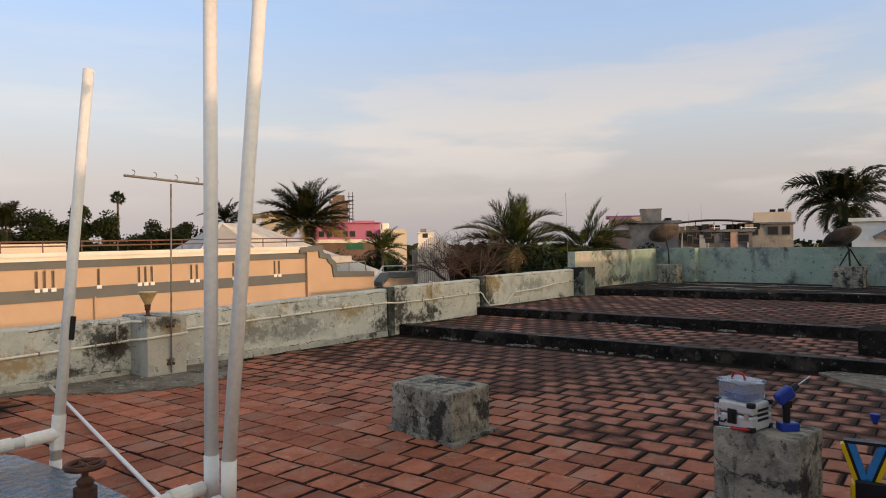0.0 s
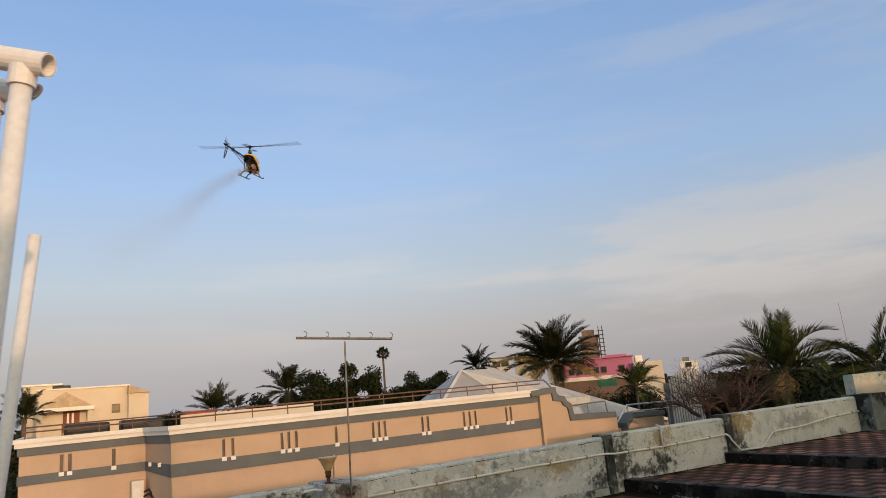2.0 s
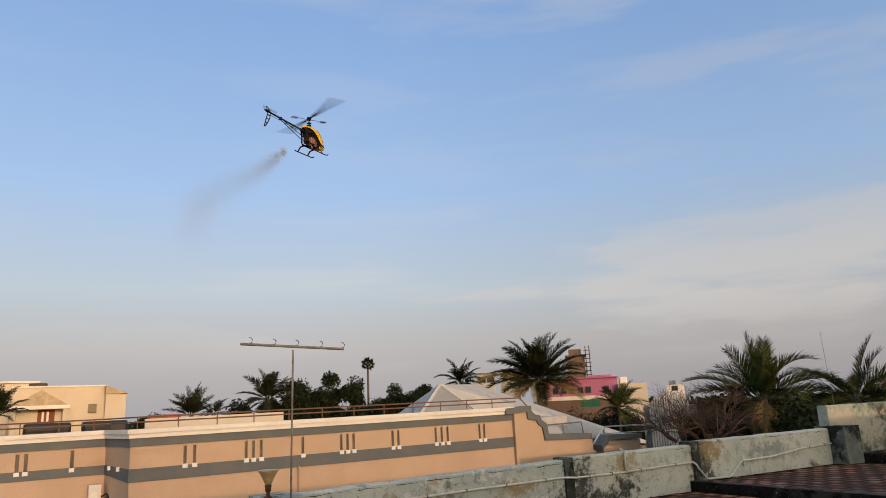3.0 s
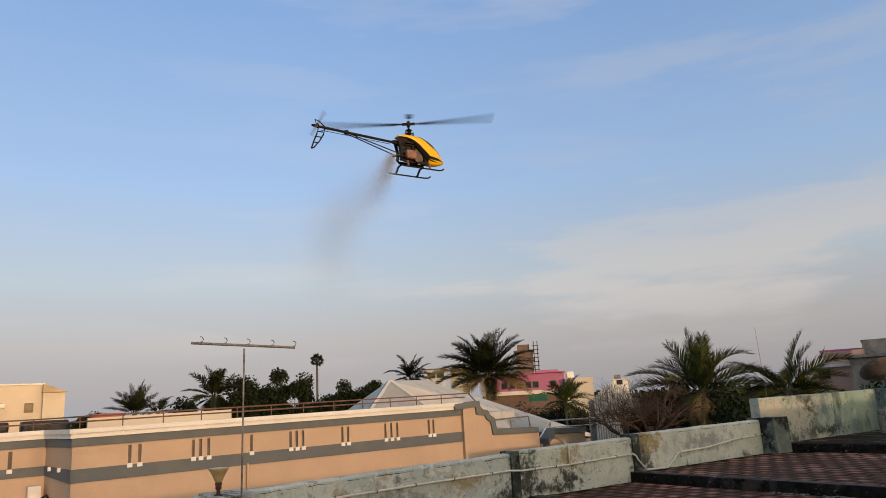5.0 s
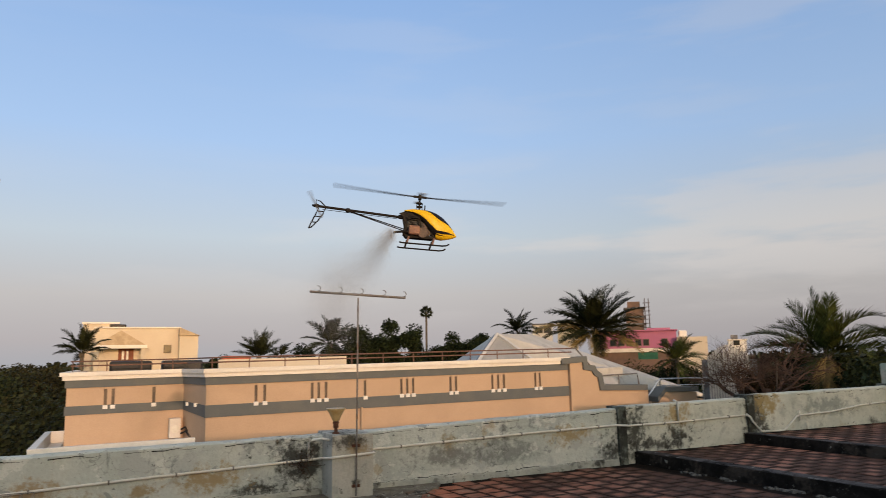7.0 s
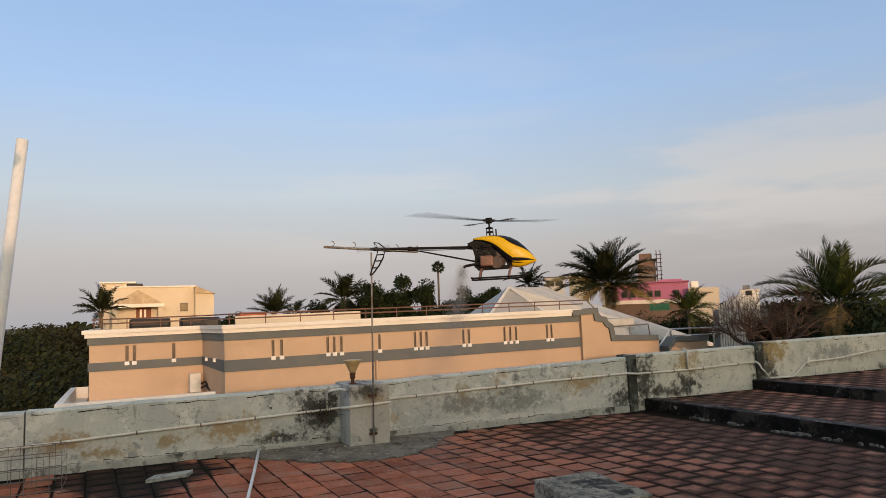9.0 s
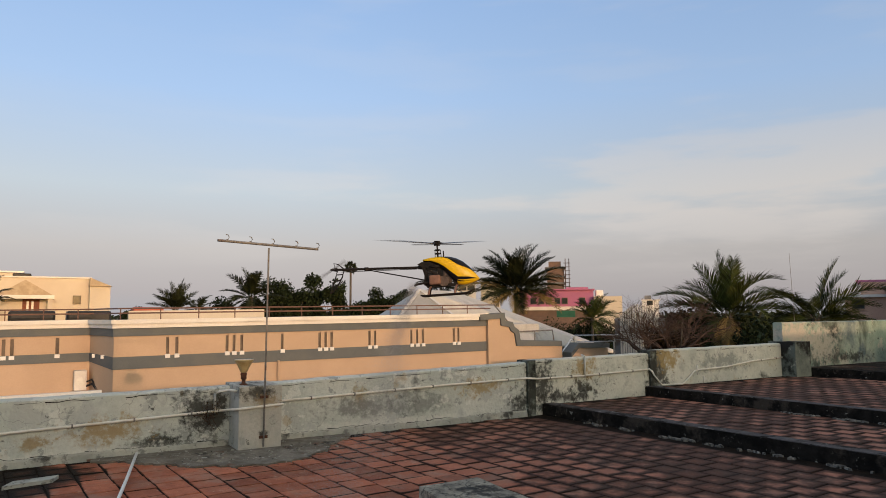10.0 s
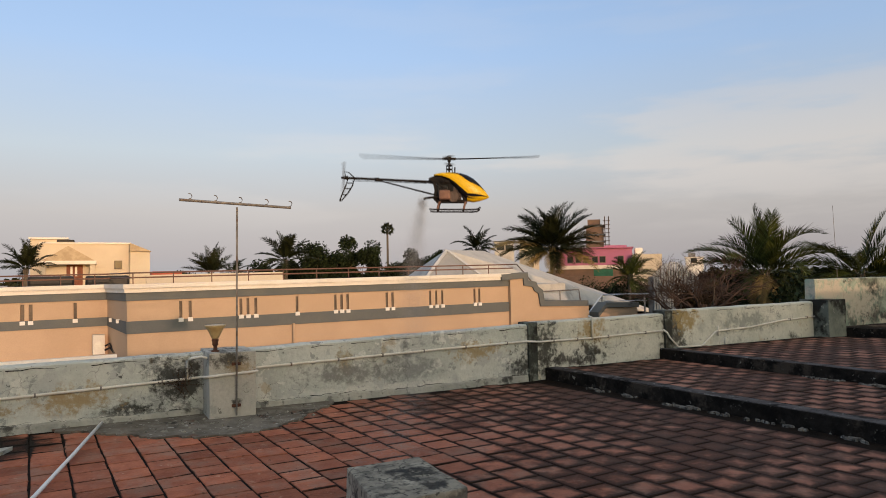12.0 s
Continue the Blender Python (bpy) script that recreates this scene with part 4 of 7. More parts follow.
    for (xa, za), (xb, zb) in zip(line, line[1:]):
        vs = [bm.verts.new(q) for q in ((xa, -0.2, za - 0.16), (xb, -0.2, zb - 0.16), (xb, -0.2, zb), (xa, -0.2, za), (xa, 0.24, za - 0.16), (xb, 0.24, zb - 0.16), (xb, 0.24, zb), (xa, 0.24, za))]
        for f in ((0, 1, 2, 3), (7, 6, 5, 4), (3, 2, 6, 7), (0, 4, 5, 1), (0, 3, 7, 4), (1, 5, 6, 2)):
            bm.faces.new([vs[i] for i in f])
    part("return_band", bm, M["band"], h)


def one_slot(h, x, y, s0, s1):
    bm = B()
    # back of the groove, its shade painted in with the dark slot colour
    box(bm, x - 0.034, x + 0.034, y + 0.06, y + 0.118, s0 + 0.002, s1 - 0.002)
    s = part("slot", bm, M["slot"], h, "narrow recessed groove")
    bm = B()
    box(bm, x - 0.055, x + 0.055, y - 0.05, y + 0.05, 0.47, 0.56)
    part("slot_foot", bm, M["white"], s, "small white block")


house()


def roof_tanks():
    for x in (-2.35, -1.05):
        bm = B()
        box(bm, x - 0.52, x + 0.52, 12.6, 13.4, 1.0, 1.6)
        bevel(bm, 0.06)
        solo("roof_tank", bm, M["tank_black"], "black plastic tank behind the railing of the flat roof", "water tank", "roof tanks")
    bm = B()
    box(bm, 0.05, 0.85, 13.0, 13.5, 1.0, 1.70)
    bevel(bm, 0.05)
    solo("roof_tank", bm, M["tank_red"], "small red plastic tank on the flat roof", "water tank")


roof_tanks()


def gable_house():
    p = thing("gable_house", "low house with a big grey sheet roof and white gable boards", "house")
    y = 19.0
    pk, rb = Vector((12.47, y, 2.55)), Vector((15.9, y + 2.5, 2.62))
    fl, fr = Vector((10.75, y - 0.6, 0.9)), Vector((15.0, y - 0.8, 0.6))
    c = Vector((26.5, y + 1.5, -0.75))
    bl = Vector((12.0, y + 6, 0.6))
    br = Vector((28.5, y + 6, -0.9))

    def sheet(pts, name, m, th=0.08):
        bm = B()
        a = [bm.verts.new(q) for q in pts]
        b = [bm.verts.new(q - Vector((0, 0, th))) for q in pts]
        bm.faces.new(a)
        bm.faces.new(b[::-1])
        for i in range(len(a)):
            bm.faces.new((a[i], a[(i + 1) % len(a)], b[(i + 1) % len(a)], b[i]))
        return part(name, bm, m, p)
    sheet([pk, fr, c, rb], "roof", M["roofsheet"])
    sheet([rb, c, br, bl], "roof", M["roofsheet"])
    sheet([pk, rb, bl, fl], "roof", M["roofsheet"])
    bm = B()
    a = [bm.verts.new(q) for q in (pk + Vector((0, -0.02, -0.02)), fl + Vector((0, -0.02, -0.02)), Vector((fl.x + 0.05, fl.y - 0.02, GROUND)), Vector((fr.x - 0.05, fr.y - 0.02, GROUND)), fr + Vector((-0.03, -0.02, -0.02)))]
    bm.faces.new(a)
    ex = bmesh.ops.extrude_face_region(bm, geom=bm.faces[:])
    for v in ex["geom"]:
        if isinstance(v, bmesh.types.BMVert):
            v.co.y += 0.25
    part("gable_wall", bm, M["gable_wall"], p)
    for q in (fl, fr):
        bm = B()
        tube(bm, [pk + Vector((0, -0.06, -0.02)), q + Vector((0, -0.06, -0.02))], 0.085, 4)
        part("gable_board", bm, M["gable_paint"], p)
        bm = B()
        tube(bm, [pk + Vector((0, -0.03, -0.34)), q + Vector((0, -0.03, -0.34))], 0.03, 4)
        part("gable_bead", bm, M["gable_paint"], p)
    bm = B()
    box(bm, 15.3, 27.0, y + 2.0, y + 6, GROUND, -0.85)
    part("body", bm, M["greyhouse"], p)
    # steel frame at the roof's lower end
    bm = B()
    for x in (13.8, 15.7):
        tube(bm, [(x, 10.4, -0.4), (x, 10.4, 0.72)], 0.03, 6)
    tube(bm, [(13.8, 10.4, 0.72), (15.9, 10.4, 0.70)], 0.03, 6)
    tube(bm, [(13.8, 10.4, 0.72), (13.0, 10.4, -0.1)], 0.03, 6)
    tube(bm, [(13.9, 10.4, 0.5), (15.8, 10.4, 0.48)], 0.02, 6)
    part("stair_frame", bm, M["chrome"], p)


gable_house()


# ---- things on the roof ----
def block(name, corners, h, label, seed):
    """Rough concrete block over a plan outline, with cement smeared round its foot."""
    p = thing(name, label, "concrete block")
    bm = B()
    prism(bm, corners, 0.0, h)
    bevel(bm, 0.014)
    rough_up(bm, 0.010, 3, seed)
    part("body", bm, M["concrete"], p)
    c = sum((Vector(q) for q in corners), Vector((0, 0))) / 4
    bm = B()
    ring = []
    for q, w in zip(corners, corners[1:] + corners[:1]):
        for k in range(7):
            e = Vector(q).lerp(Vector(w), k / 7)
            ring.append(c + (e - c) * (1.16 + 0.22 * noise.noise(Vector((e.x * 6, e.y * 6, seed)))))
    prism(bm, [(r.x, r.y) for r in ring], -0.01, 0.018)
    rough_up(bm, 0.012, 3, seed + 2)
    part("cement_foot", bm, M["concrete"], p)
    return p


block("concrete_block", [(-0.40, -4.42), (0.12, -4.40), (0.16, -3.72), (-0.31, -3.72)], 0.375, "rough grey concrete block standing on the tiles", 1)
block("concrete_block", [(-0.36, -6.78), (0.02, -6.82), (0.05, -6.36), (-0.33, -6.32)], 0.435, "cracked concrete block carrying a tool case and drill", 7)
bm = B()
box(bm, 5.05, 5.75, -6.95, -6.22, -0.01, 0.44)
bevel(bm, 0.02)
rough_up(bm, 0.015, 3, 12)
solo("concrete_pier", bm, M["grime"], "blackened low concrete pier on the step edge", "concrete block")


def screed():
    bm = B()
    pts = [(-1.95, 0.38), (-1.85, 0.22), (-1.62, 0.05), (-1.45, -0.18), (-1.15, -0.44), (-0.7, -0.78), (-0.15, -0.82), (0.25, -0.55), (0.62, -0.12), (0.95, 0.25), (1.0, 0.38)]
    fine = []
    for a, b in zip(pts, pts[1:]):
        for k in range(16):
            q = Vector(a).lerp(Vector(b), k / 16)
            j = (noise.noise_vector(Vector((q.x * 4, q.y * 4, 2))) * 0.08 + noise.noise_vector(Vector((q.x * 15, q.y * 15, 5))) * 0.05) * (1 if q.y < 0.3 else 0)
            fine.append((q.x + j.x, q.y + j.y))
    fine.append(pts[-1])
    prism(bm, fine, -0.01, 0.012)
    structure("screed_1", bm, M["screed"], "patch of grey cement screed round the pillar foot", "cement patch")
    bm = B()
    prism(bm, [(4.3, -5.95), (3.9, -6.25), (3.6, -6.7), (3.7, -7.5), (4.5, -7.5), (4.52, -6.1)], -0.01, 0.016)
    structure("screed_2", bm, M["screed"], "worn patch of cement screed beside the step", "cement patch")


screed()
bm = B()
prism(bm, [(-2.66, -0.58), (-2.28, -0.50), (-2.22, -0.34), (-2.58, -0.40)], -0.006, 0.028)
solo("loose_slab", bm, M["fillet"], "loose flat stone slab lying by the parapet", "slab")

# cement crumbs strewn over the patch and its edge
rnd = random.Random(21)
vs, fs = [], []
for i in range(300):
    a = rnd.uniform(-0.4, 3.4)
    r = rnd.uniform(0.2, 0.85)
    c = Vector((-0.25 + math.cos(a) * 1.15 * r, 0.0 - math.sin(a) * 0.85 * r, 0.0))
    if c.y > 0.34 or (-0.52 < c.x < 0.03 and c.y > -0.03):
        continue
    u = 0.004 + 0.030 * rnd.random() ** 3
    w = rnd.uniform(0, 3)
    k = len(vs)
    for n in range(4):
        vs.append((c.x + math.cos(w + n * 1.57) * u * rnd.uniform(0.6, 1.4), c.y + math.sin(w + n * 1.57) * u * rnd.uniform(0.6, 1.4), 0.004))
    vs.append((c.x, c.y, 0.014 + u * 0.5))
    fs += [(k, k + 1, k + 4), (k + 1, k + 2, k + 4), (k + 2, k + 3, k + 4), (k + 3, k, k + 4)]
me = bpy.data.meshes.new("cement_crumbs")
me.from_pydata(vs, [], fs)
me.materials.append(M["concrete"])
tagged(new("cement_crumbs", me), "pale cement crumbs strewn round the pillar foot", "debris", kind="stuff")

def plaster_flake(i, x, y, z, wide, long, turn, label):
    """A thin ragged scab of cement, thicker in its middle."""
    bm = B()
    n = 30
    rim, crown = [], []
    for k in range(n):
        a = k * math.tau / n
        d = Vector((math.cos(a), math.sin(a), 0))
        g = 1 + 0.75 * noise.noise(d * 1.6 + Vector((i * 3.1, 0, 0))) + 0.5 * noise.noise(d * 5.0 + Vector((0, i * 2.3, 4)))
        q = Vector((d.x * wide * g, d.y * long * g, 0))
        q.rotate(Euler((0, 0, turn)))
        rim.append(bm.verts.new((x + q.x, y + q.y, z - 0.012)))
        crown.append(bm.verts.new((x + q.x * 0.86, y + q.y * 0.86, z + 0.008 + 0.006 * noise.noise(d * 3 + Vector((i, 5, 0))))))
    top = bm.verts.new((x, y, z + 0.014))
    for k in range(n):
        m = (k + 1) % n
        bm.faces.new((rim[k], rim[m], crown[m], crown[k]))
        bm.faces.new((crown[k], crown[m], top))
    solo("plaster_flake", bm, M["flake"], label, "debris", "flakes along the step")


# broken cement along the feet of the steps, in three stretches and one on the upper step
rnd = random.Random(8)
for i in range(46):
    mid, half = ((-0.95, 0.42), (-2.05, 0.28), (-2.95, 0.55), (-2.95, 0.55), (-4.3, 0.5))[i % 5]
    y = mid + half * rnd.uniform(-1, 1)
    wide = 0.008 + 0.024 * rnd.random() ** 2
    plaster_flake(i, edge1(y) - 0.035 - 0.10 * rnd.random(), y, 0.0, wide, wide * rnd.uniform(1.0, 3.2), rnd.uniform(-0.4, 0.4), "pale flake of cement at the foot of the step")
for i in range(20):
    y = -2.75 + 0.75 * rnd.uniform(-1, 1) if i % 4 else -4.6 + rnd.uniform(-0.8, 0.8)
    wide = 0.012 + 0.036 * rnd.random() ** 2
    plaster_flake(60 + i, edge2(y) - 0.04 - 0.10 * rnd.random(), y, 0.142, wide, wide * rnd.uniform(1.2, 3.4), rnd.uniform(-0.3, 0.3), "pale flake of cement lying along the upper step")


def conduits():
    runs = [
        ("conduit_pipe", "thin cream conduit clipped along the parapet", [(-9.0, 0.375, 0.20), (-3.8, 0.375, 0.295), (-2.38, 0.375, 0.35), (-0.62, 0.37, 0.405), (-0.52, 0.30, 0.42), (-0.505, 0.0, 0.455), (-0.48, -0.018, 0.46), (0.0, -0.018, 0.48), (0.015, 0.02, 0.475), (0.02, 0.36, 0.465), (0.2, 0.375, 0.47), (2.5, 0.375, 0.525), (3.8, 0.37, 0.545), (3.83, 0.335, 0.545), (3.99, 0.335, 0.53), (4.05, 0.375, 0.525), (4.9, 0.375, 0.525), (6.38, 0.375, 0.56)]),
        ("conduit_pipe", "thin white conduit sagging along the parapet", [(6.37, 0.36, 0.575), (6.43, 0.335, 0.53), (6.47, 0.33, 0.46), (6.64, 0.335, 0.305), (6.68, 0.345, 0.29), (7.20, 0.365, 0.275), (7.27, 0.37, 0.30), (7.55, 0.372, 0.485), (7.64, 0.375, 0.495), (8.4, 0.375, 0.515), (9.2, 0.375, 0.59), (10.14, 0.375, 0.625)]),
        ("conduit_riser", "short cream conduit riser on the parapet", [(-0.66, 0.375, 0.41), (-0.66, 0.375, 0.60), (-0.62, 0.36, 0.625), (-0.52, 0.3, 0.64), (-0.50, 0.1, 0.645)]),
        ("conduit_riser", "short cream conduit riser on the parapet", [(4.97, 0.372, 0.50), (4.97, 0.372, 0.83), (4.972, 0.45, 0.845)]),
        ("conduit_riser", "short white conduit stub on the parapet", [(7.6, 0.362, 0.41), (7.6, 0.362, 0.58)]),
        ("conduit_riser", "short white conduit stub rising from the roof step", [(7.73, 0.34, 0.27), (7.73, 0.34, 0.385)]),
    ]
    for name, label, pts in runs:
        p = thing(name, label, "conduit", "conduits on the parapet")
        bm = B()
        tube(bm, pts, 0.0145, 8)
        part("pipe", bm, M["conduit"], p, smooth=True)
        for a, b in zip(pts[1:], pts[2:]):
            if b[0] - a[0] > 0.8:
                n = int((b[0] - a[0]) / 0.75) + 1
                for k in range(n):
                    q = Vector(a).lerp(Vector(b), (k + 0.5) / n)
                    bm = B()
                    box(bm, q.x - 0.008, q.x + 0.008, q.y - 0.016, q.y + 0.035, q.z - 0.02, q.z + 0.02)
                    part("clip", bm, M["steel"], p)


conduits()
bm = B()
tube(bm, [(-1.50, 0.10, 0.075), (-1.73, -1.0, 0.050), (-1.955, -2.05, 0.030), (-2.295, -3.6, 0.02), (-2.55, -4.75, 0.02)], 0.015, 8)
solo("loose_pipe", bm, M["pvc"], "loose white plastic pipe lying across the tiles", "pipe", smooth=True)


def wall_weed():
    """Dry weed rooted in the parapet beside the pillar."""
    rnd = random.Random(5)
    p = thing("wall_weed", "dry brown weed with a few green leaves rooted in the parapet", "weed", at=pose(-0.70, 0.37, 0.34))
    bm = B()
    leaf = B()
    for i in range(26):
        q = Vector((rnd.uniform(-0.06, 0.06), 0, rnd.uniform(-0.1, 0.05)))
        d = Vector((rnd.gauss(-0.15, 0.5), rnd.uniform(-0.5, -0.05), rnd.gauss(0.7, 0.5))).normalized()
        pts = [q]
        for k in range(5):
            d = (d + Vector((rnd.gauss(0, 0.25), rnd.gauss(0, 0.12), rnd.gauss(-0.03, 0.25)))).normalized()
            pts.append(pts[-1] + d * rnd.uniform(0.03, 0.065))
            if rnd.random() < 0.6:
                u = Vector((rnd.gauss(0, 1), rnd.gauss(0, 1), rnd.gauss(0, 1))).normalized() * 0.014
                w = u.orthogonal().normalized() * 0.008
                leaf.faces.new([leaf.verts.new(pts[-1] + o) for o in (-u, w, u, -w)])
        tube(bm, pts, 0.0028, 4, r1=0.001)
    part("stems", bm, M["twig"], p)
    part("leaves", leaf, M["leaf_dry"], p, "small withered leaves")


wall_weed()


def wire_crate():
    p = thing("wire_crate", "small grey wire crate standing by the parapet", "crate")
    x0, x1, y0, y1, h = -4.15, -3.36, -0.55, 0.0, 0.36
    for i in range(9):
        x = x0 + (x1 - x0) * i / 8
        bm = B()
        tube(bm, [(x, y0, 0.0), (x, y0, h), (x, y1, h), (x, y1, 0.0)], 0.003, 4)
        part("wire", bm, M["steel"], p)
    for z in (0.02, 0.13, 0.24, h):
        bm = B()
        tube(bm, [(x0, y0, z), (x1, y0, z), (x1, y1, z), (x0, y1, z), (x0, y0, z)], 0.004, 4)
        part("wire_rim", bm, M["steel"], p)


wire_crate()


def pipe_stand():
    """PVC pipework rising from the tank."""
    p = thing("pipe_stand", "white plastic vent pipes with tees standing at a water tank", "pipework")
    r = 0.0205

    def up(a, b, tee_dir, back=0.085, fore=0.095, cut=0):
        a, b = Vector(a), Vector(b)
        bm = B()
        tube(bm, [a, b], r, 16)
        q = part("pipe", bm, M["pvc"], p, smooth=False)
        for pol in q.data.polygons:
            pol.use_smooth = len(pol.vertices) == 4
        bm = B()
        tube(bm, [a - Vector((0, 0, 0.10)), a + (b - a).normalized() * 0.03], r * 1.09, 16)
        sk = part("socket", bm, M["pvc"], q)
        for pol in sk.data.polygons:
            pol.use_smooth = len(pol.vertices) == 4
        if tee_dir is not None:
            bm = B()
            tube(bm, [b - (b - a).normalized() * 0.03, b + (b - a).normalized() * 0.012], r * 1.3, 16)
            part("collar", bm, M["pvc"], q)
            d = Vector(tee_dir)
            c = b + (b - a).normalized() * 0.026
            bm = B()
            d.normalize()
            rings = tube(bm, [c - d * back, c + d * fore], r * 1.25, 18, cap=False)
            inner = tube(bm, [c - d * back, c + d * fore], r * 1.05, 18, cap=False)
            for ring in (rings[cut], inner[cut]):      # one end is sawn off at a slant
                mid = c + d * (fore if cut else -back)
                for v in ring:
                    v.co += d * ((v.co - mid).z * (-0.9 if cut == 0 else 0.9))
            for i in (0, 1):
                for k in range(18):
                    bm.faces.new((rings[i][k], rings[i][(k + 1) % 18], inner[i][(k + 1) % 18], inner[i][k]))
            part("tee", bm, M["pvc"], q, "open plastic tee")
        return q
    up((-3.259, -5.849, 0.86), (-3.2368, -5.837, 2.283), (0.83, -0.48, -0.26), 0.062, 0.085, 1)
    up((-3.259, -5.936, 0.86), (-3.172, -6.0005, 2.278), (0.83, -0.52, -0.27), 0.100, 0.054, 0)
    q = up((-3.305, -4.827, 0.66), (-3.171, -4.855, 2.213), None)
    bm = B()
    tube(bm, [(-3.299, -4.828, 0.73), (-3.288, -4.830, 0.86)], r * 1.22, 16)
    tube(bm, [(-3.294, -4.829, 0.79), (-3.42, -4.84, 0.787)], r * 1.22, 16)
    part("tee", bm, M["pvc"], q)
    bm = B()
    tube(bm, [(-3.2515, -4.858, 1.15), (-3.243, -4.860, 1.24)], 0.010, 10)
    part("tape", bm, M["tank_black"], q, "black tape round the pipe")
    for a, b, sock in (((-3.41, -4.84, 0.787), (-4.6, -4.92, 0.78), True), ((-3.29, -5.85, 0.80), (-4.0, -5.925, 0.80), True), ((-3.29, -5.938, 0.78), (-4.0, -6.04, 0.77), False)):
        bm = B()
        tube(bm, [a, b], r, 14)
        part("cross_pipe", bm, M["pvc"], p, smooth=True)
        if sock:
            d = (Vector(b) - Vector(a)).normalized()
            bm = B()
            tube(bm, [Vector(a) + d * 0.05, Vector(a) + d * 0.11], r * 1.25, 14)
            part("coupling", bm, M["conduit"], p)


def water_tank():
    p = thing("water_tank", "dark tank brimming with rippled water that mirrors the sky", "water tank")
    bm = B()
    pts = [(-4.9, -5.95), (-3.36, -5.95), (-3.36, -5.2), (-3.42, -4.75), (-3.6, -4.55), (-4.9, -4.5)]
    prism(bm, pts, -0.01, 0.70)
    part("body", bm, M["tank_black"], p)
    water = mat("rippled_water", (0.020, 0.055, 0.085), (0.016, 0.045, 0.070), 3.0, 0.10, 0.0, spec=0.6)
    nt = water.node_tree
    nz = nt.nodes.new("ShaderNodeTexNoise")
    nz.inputs["Scale"].default_value, nz.inputs["Detail"].default_value = 26, 4
    nt.links.new(nt.nodes.new("ShaderNodeNewGeometry").outputs["Position"], nz.inputs["Vector"])
    bp = nt.nodes.new("ShaderNodeBump")
    bp.inputs["Strength"].default_value, bp.inputs["Distance"].default_value = 0.55, 0.02
    nt.links.new(nz.outputs[0], bp.inputs["Height"])
    b = nt.nodes["Principled BSDF"]
    nt.links.new(bp.outputs[0], b.inputs["Normal"])
    for l in list(b.inputs["Roughness"].links):
        nt.links.remove(l)
    b.inputs["Roughness"].default_value = 0.08
    bm = B()
    prism(bm, [(x * 1.0, y) for x, y in pts], 0.704, 0.722)
    part("water_surface", bm, water, p, "rippled water surface")
    v = thing("gate_valve", "rusty iron gate valve with a round handwheel", "valve", at=pose(-3.44, -5.42, 0.72))
    bm = B()
    lathe(bm, [(0.035, 0.0), (0.035, 0.03), (0.022, 0.035), (0.028, 0.05), (0.018, 0.06), (0.010, 0.065), (0.010, 0.10)], 12)
    part("valve_body", bm, M["rust"], v)
    bm = B()
    ring = [(0.055 * math.cos(2 * math.pi * k / 16), 0.055 * math.sin(2 * math.pi * k / 16), 0.10) for k in range(17)]
    tube(bm, ring, 0.009, 6)
    for k in range(4):
        a = math.pi * k / 2
        tube(bm, [(0, 0, 0.10), (0.055 * math.cos(a), 0.055 * math.sin(a), 0.10)], 0.007, 6)
    part("handwheel", bm, M["rust"], v)


pipe_stand()
water_tank()

ALU = mat("brushed_aluminium_panel", (0.62, 0.62, 0.60), (0.54, 0.54, 0.53), 8.0, 0.4, 0.05, 60, metal=0.3)
BLACK = mat("black_plastic", (0.015, 0.015, 0.017), None, 8.0, 0.4, 0.03, 60)
BLUE = mat("blue_plastic", (0.02, 0.05, 0.30), (0.015, 0.04, 0.24), 8.0, 0.4, 0.03, 60)
RED = mat("red_plastic", (0.45, 0.03, 0.03), None, 8.0, 0.4, 0.02, 60)
YELLOW = mat("yellow_paint", (0.80, 0.50, 0.010), (0.76, 0.46, 0.010), 6.0, 0.35, 0.0, 60, local=True)
SKYBLUE = mat("sky_blue_paint", (0.03, 0.22, 0.52), None, 6.0, 0.4, 0.0)
CLEAR = mat("cloudy_clear_plastic", (0.62, 0.68, 0.76), (0.55, 0.62, 0.72), 6.0, 0.2, 0.0)
CLEAR.node_tree.nodes["Principled BSDF"].inputs["Transmission Weight"].default_value = 0.75
CLEAR.node_tree.nodes["Principled BSDF"].inputs["IOR"].default_value = 1.1


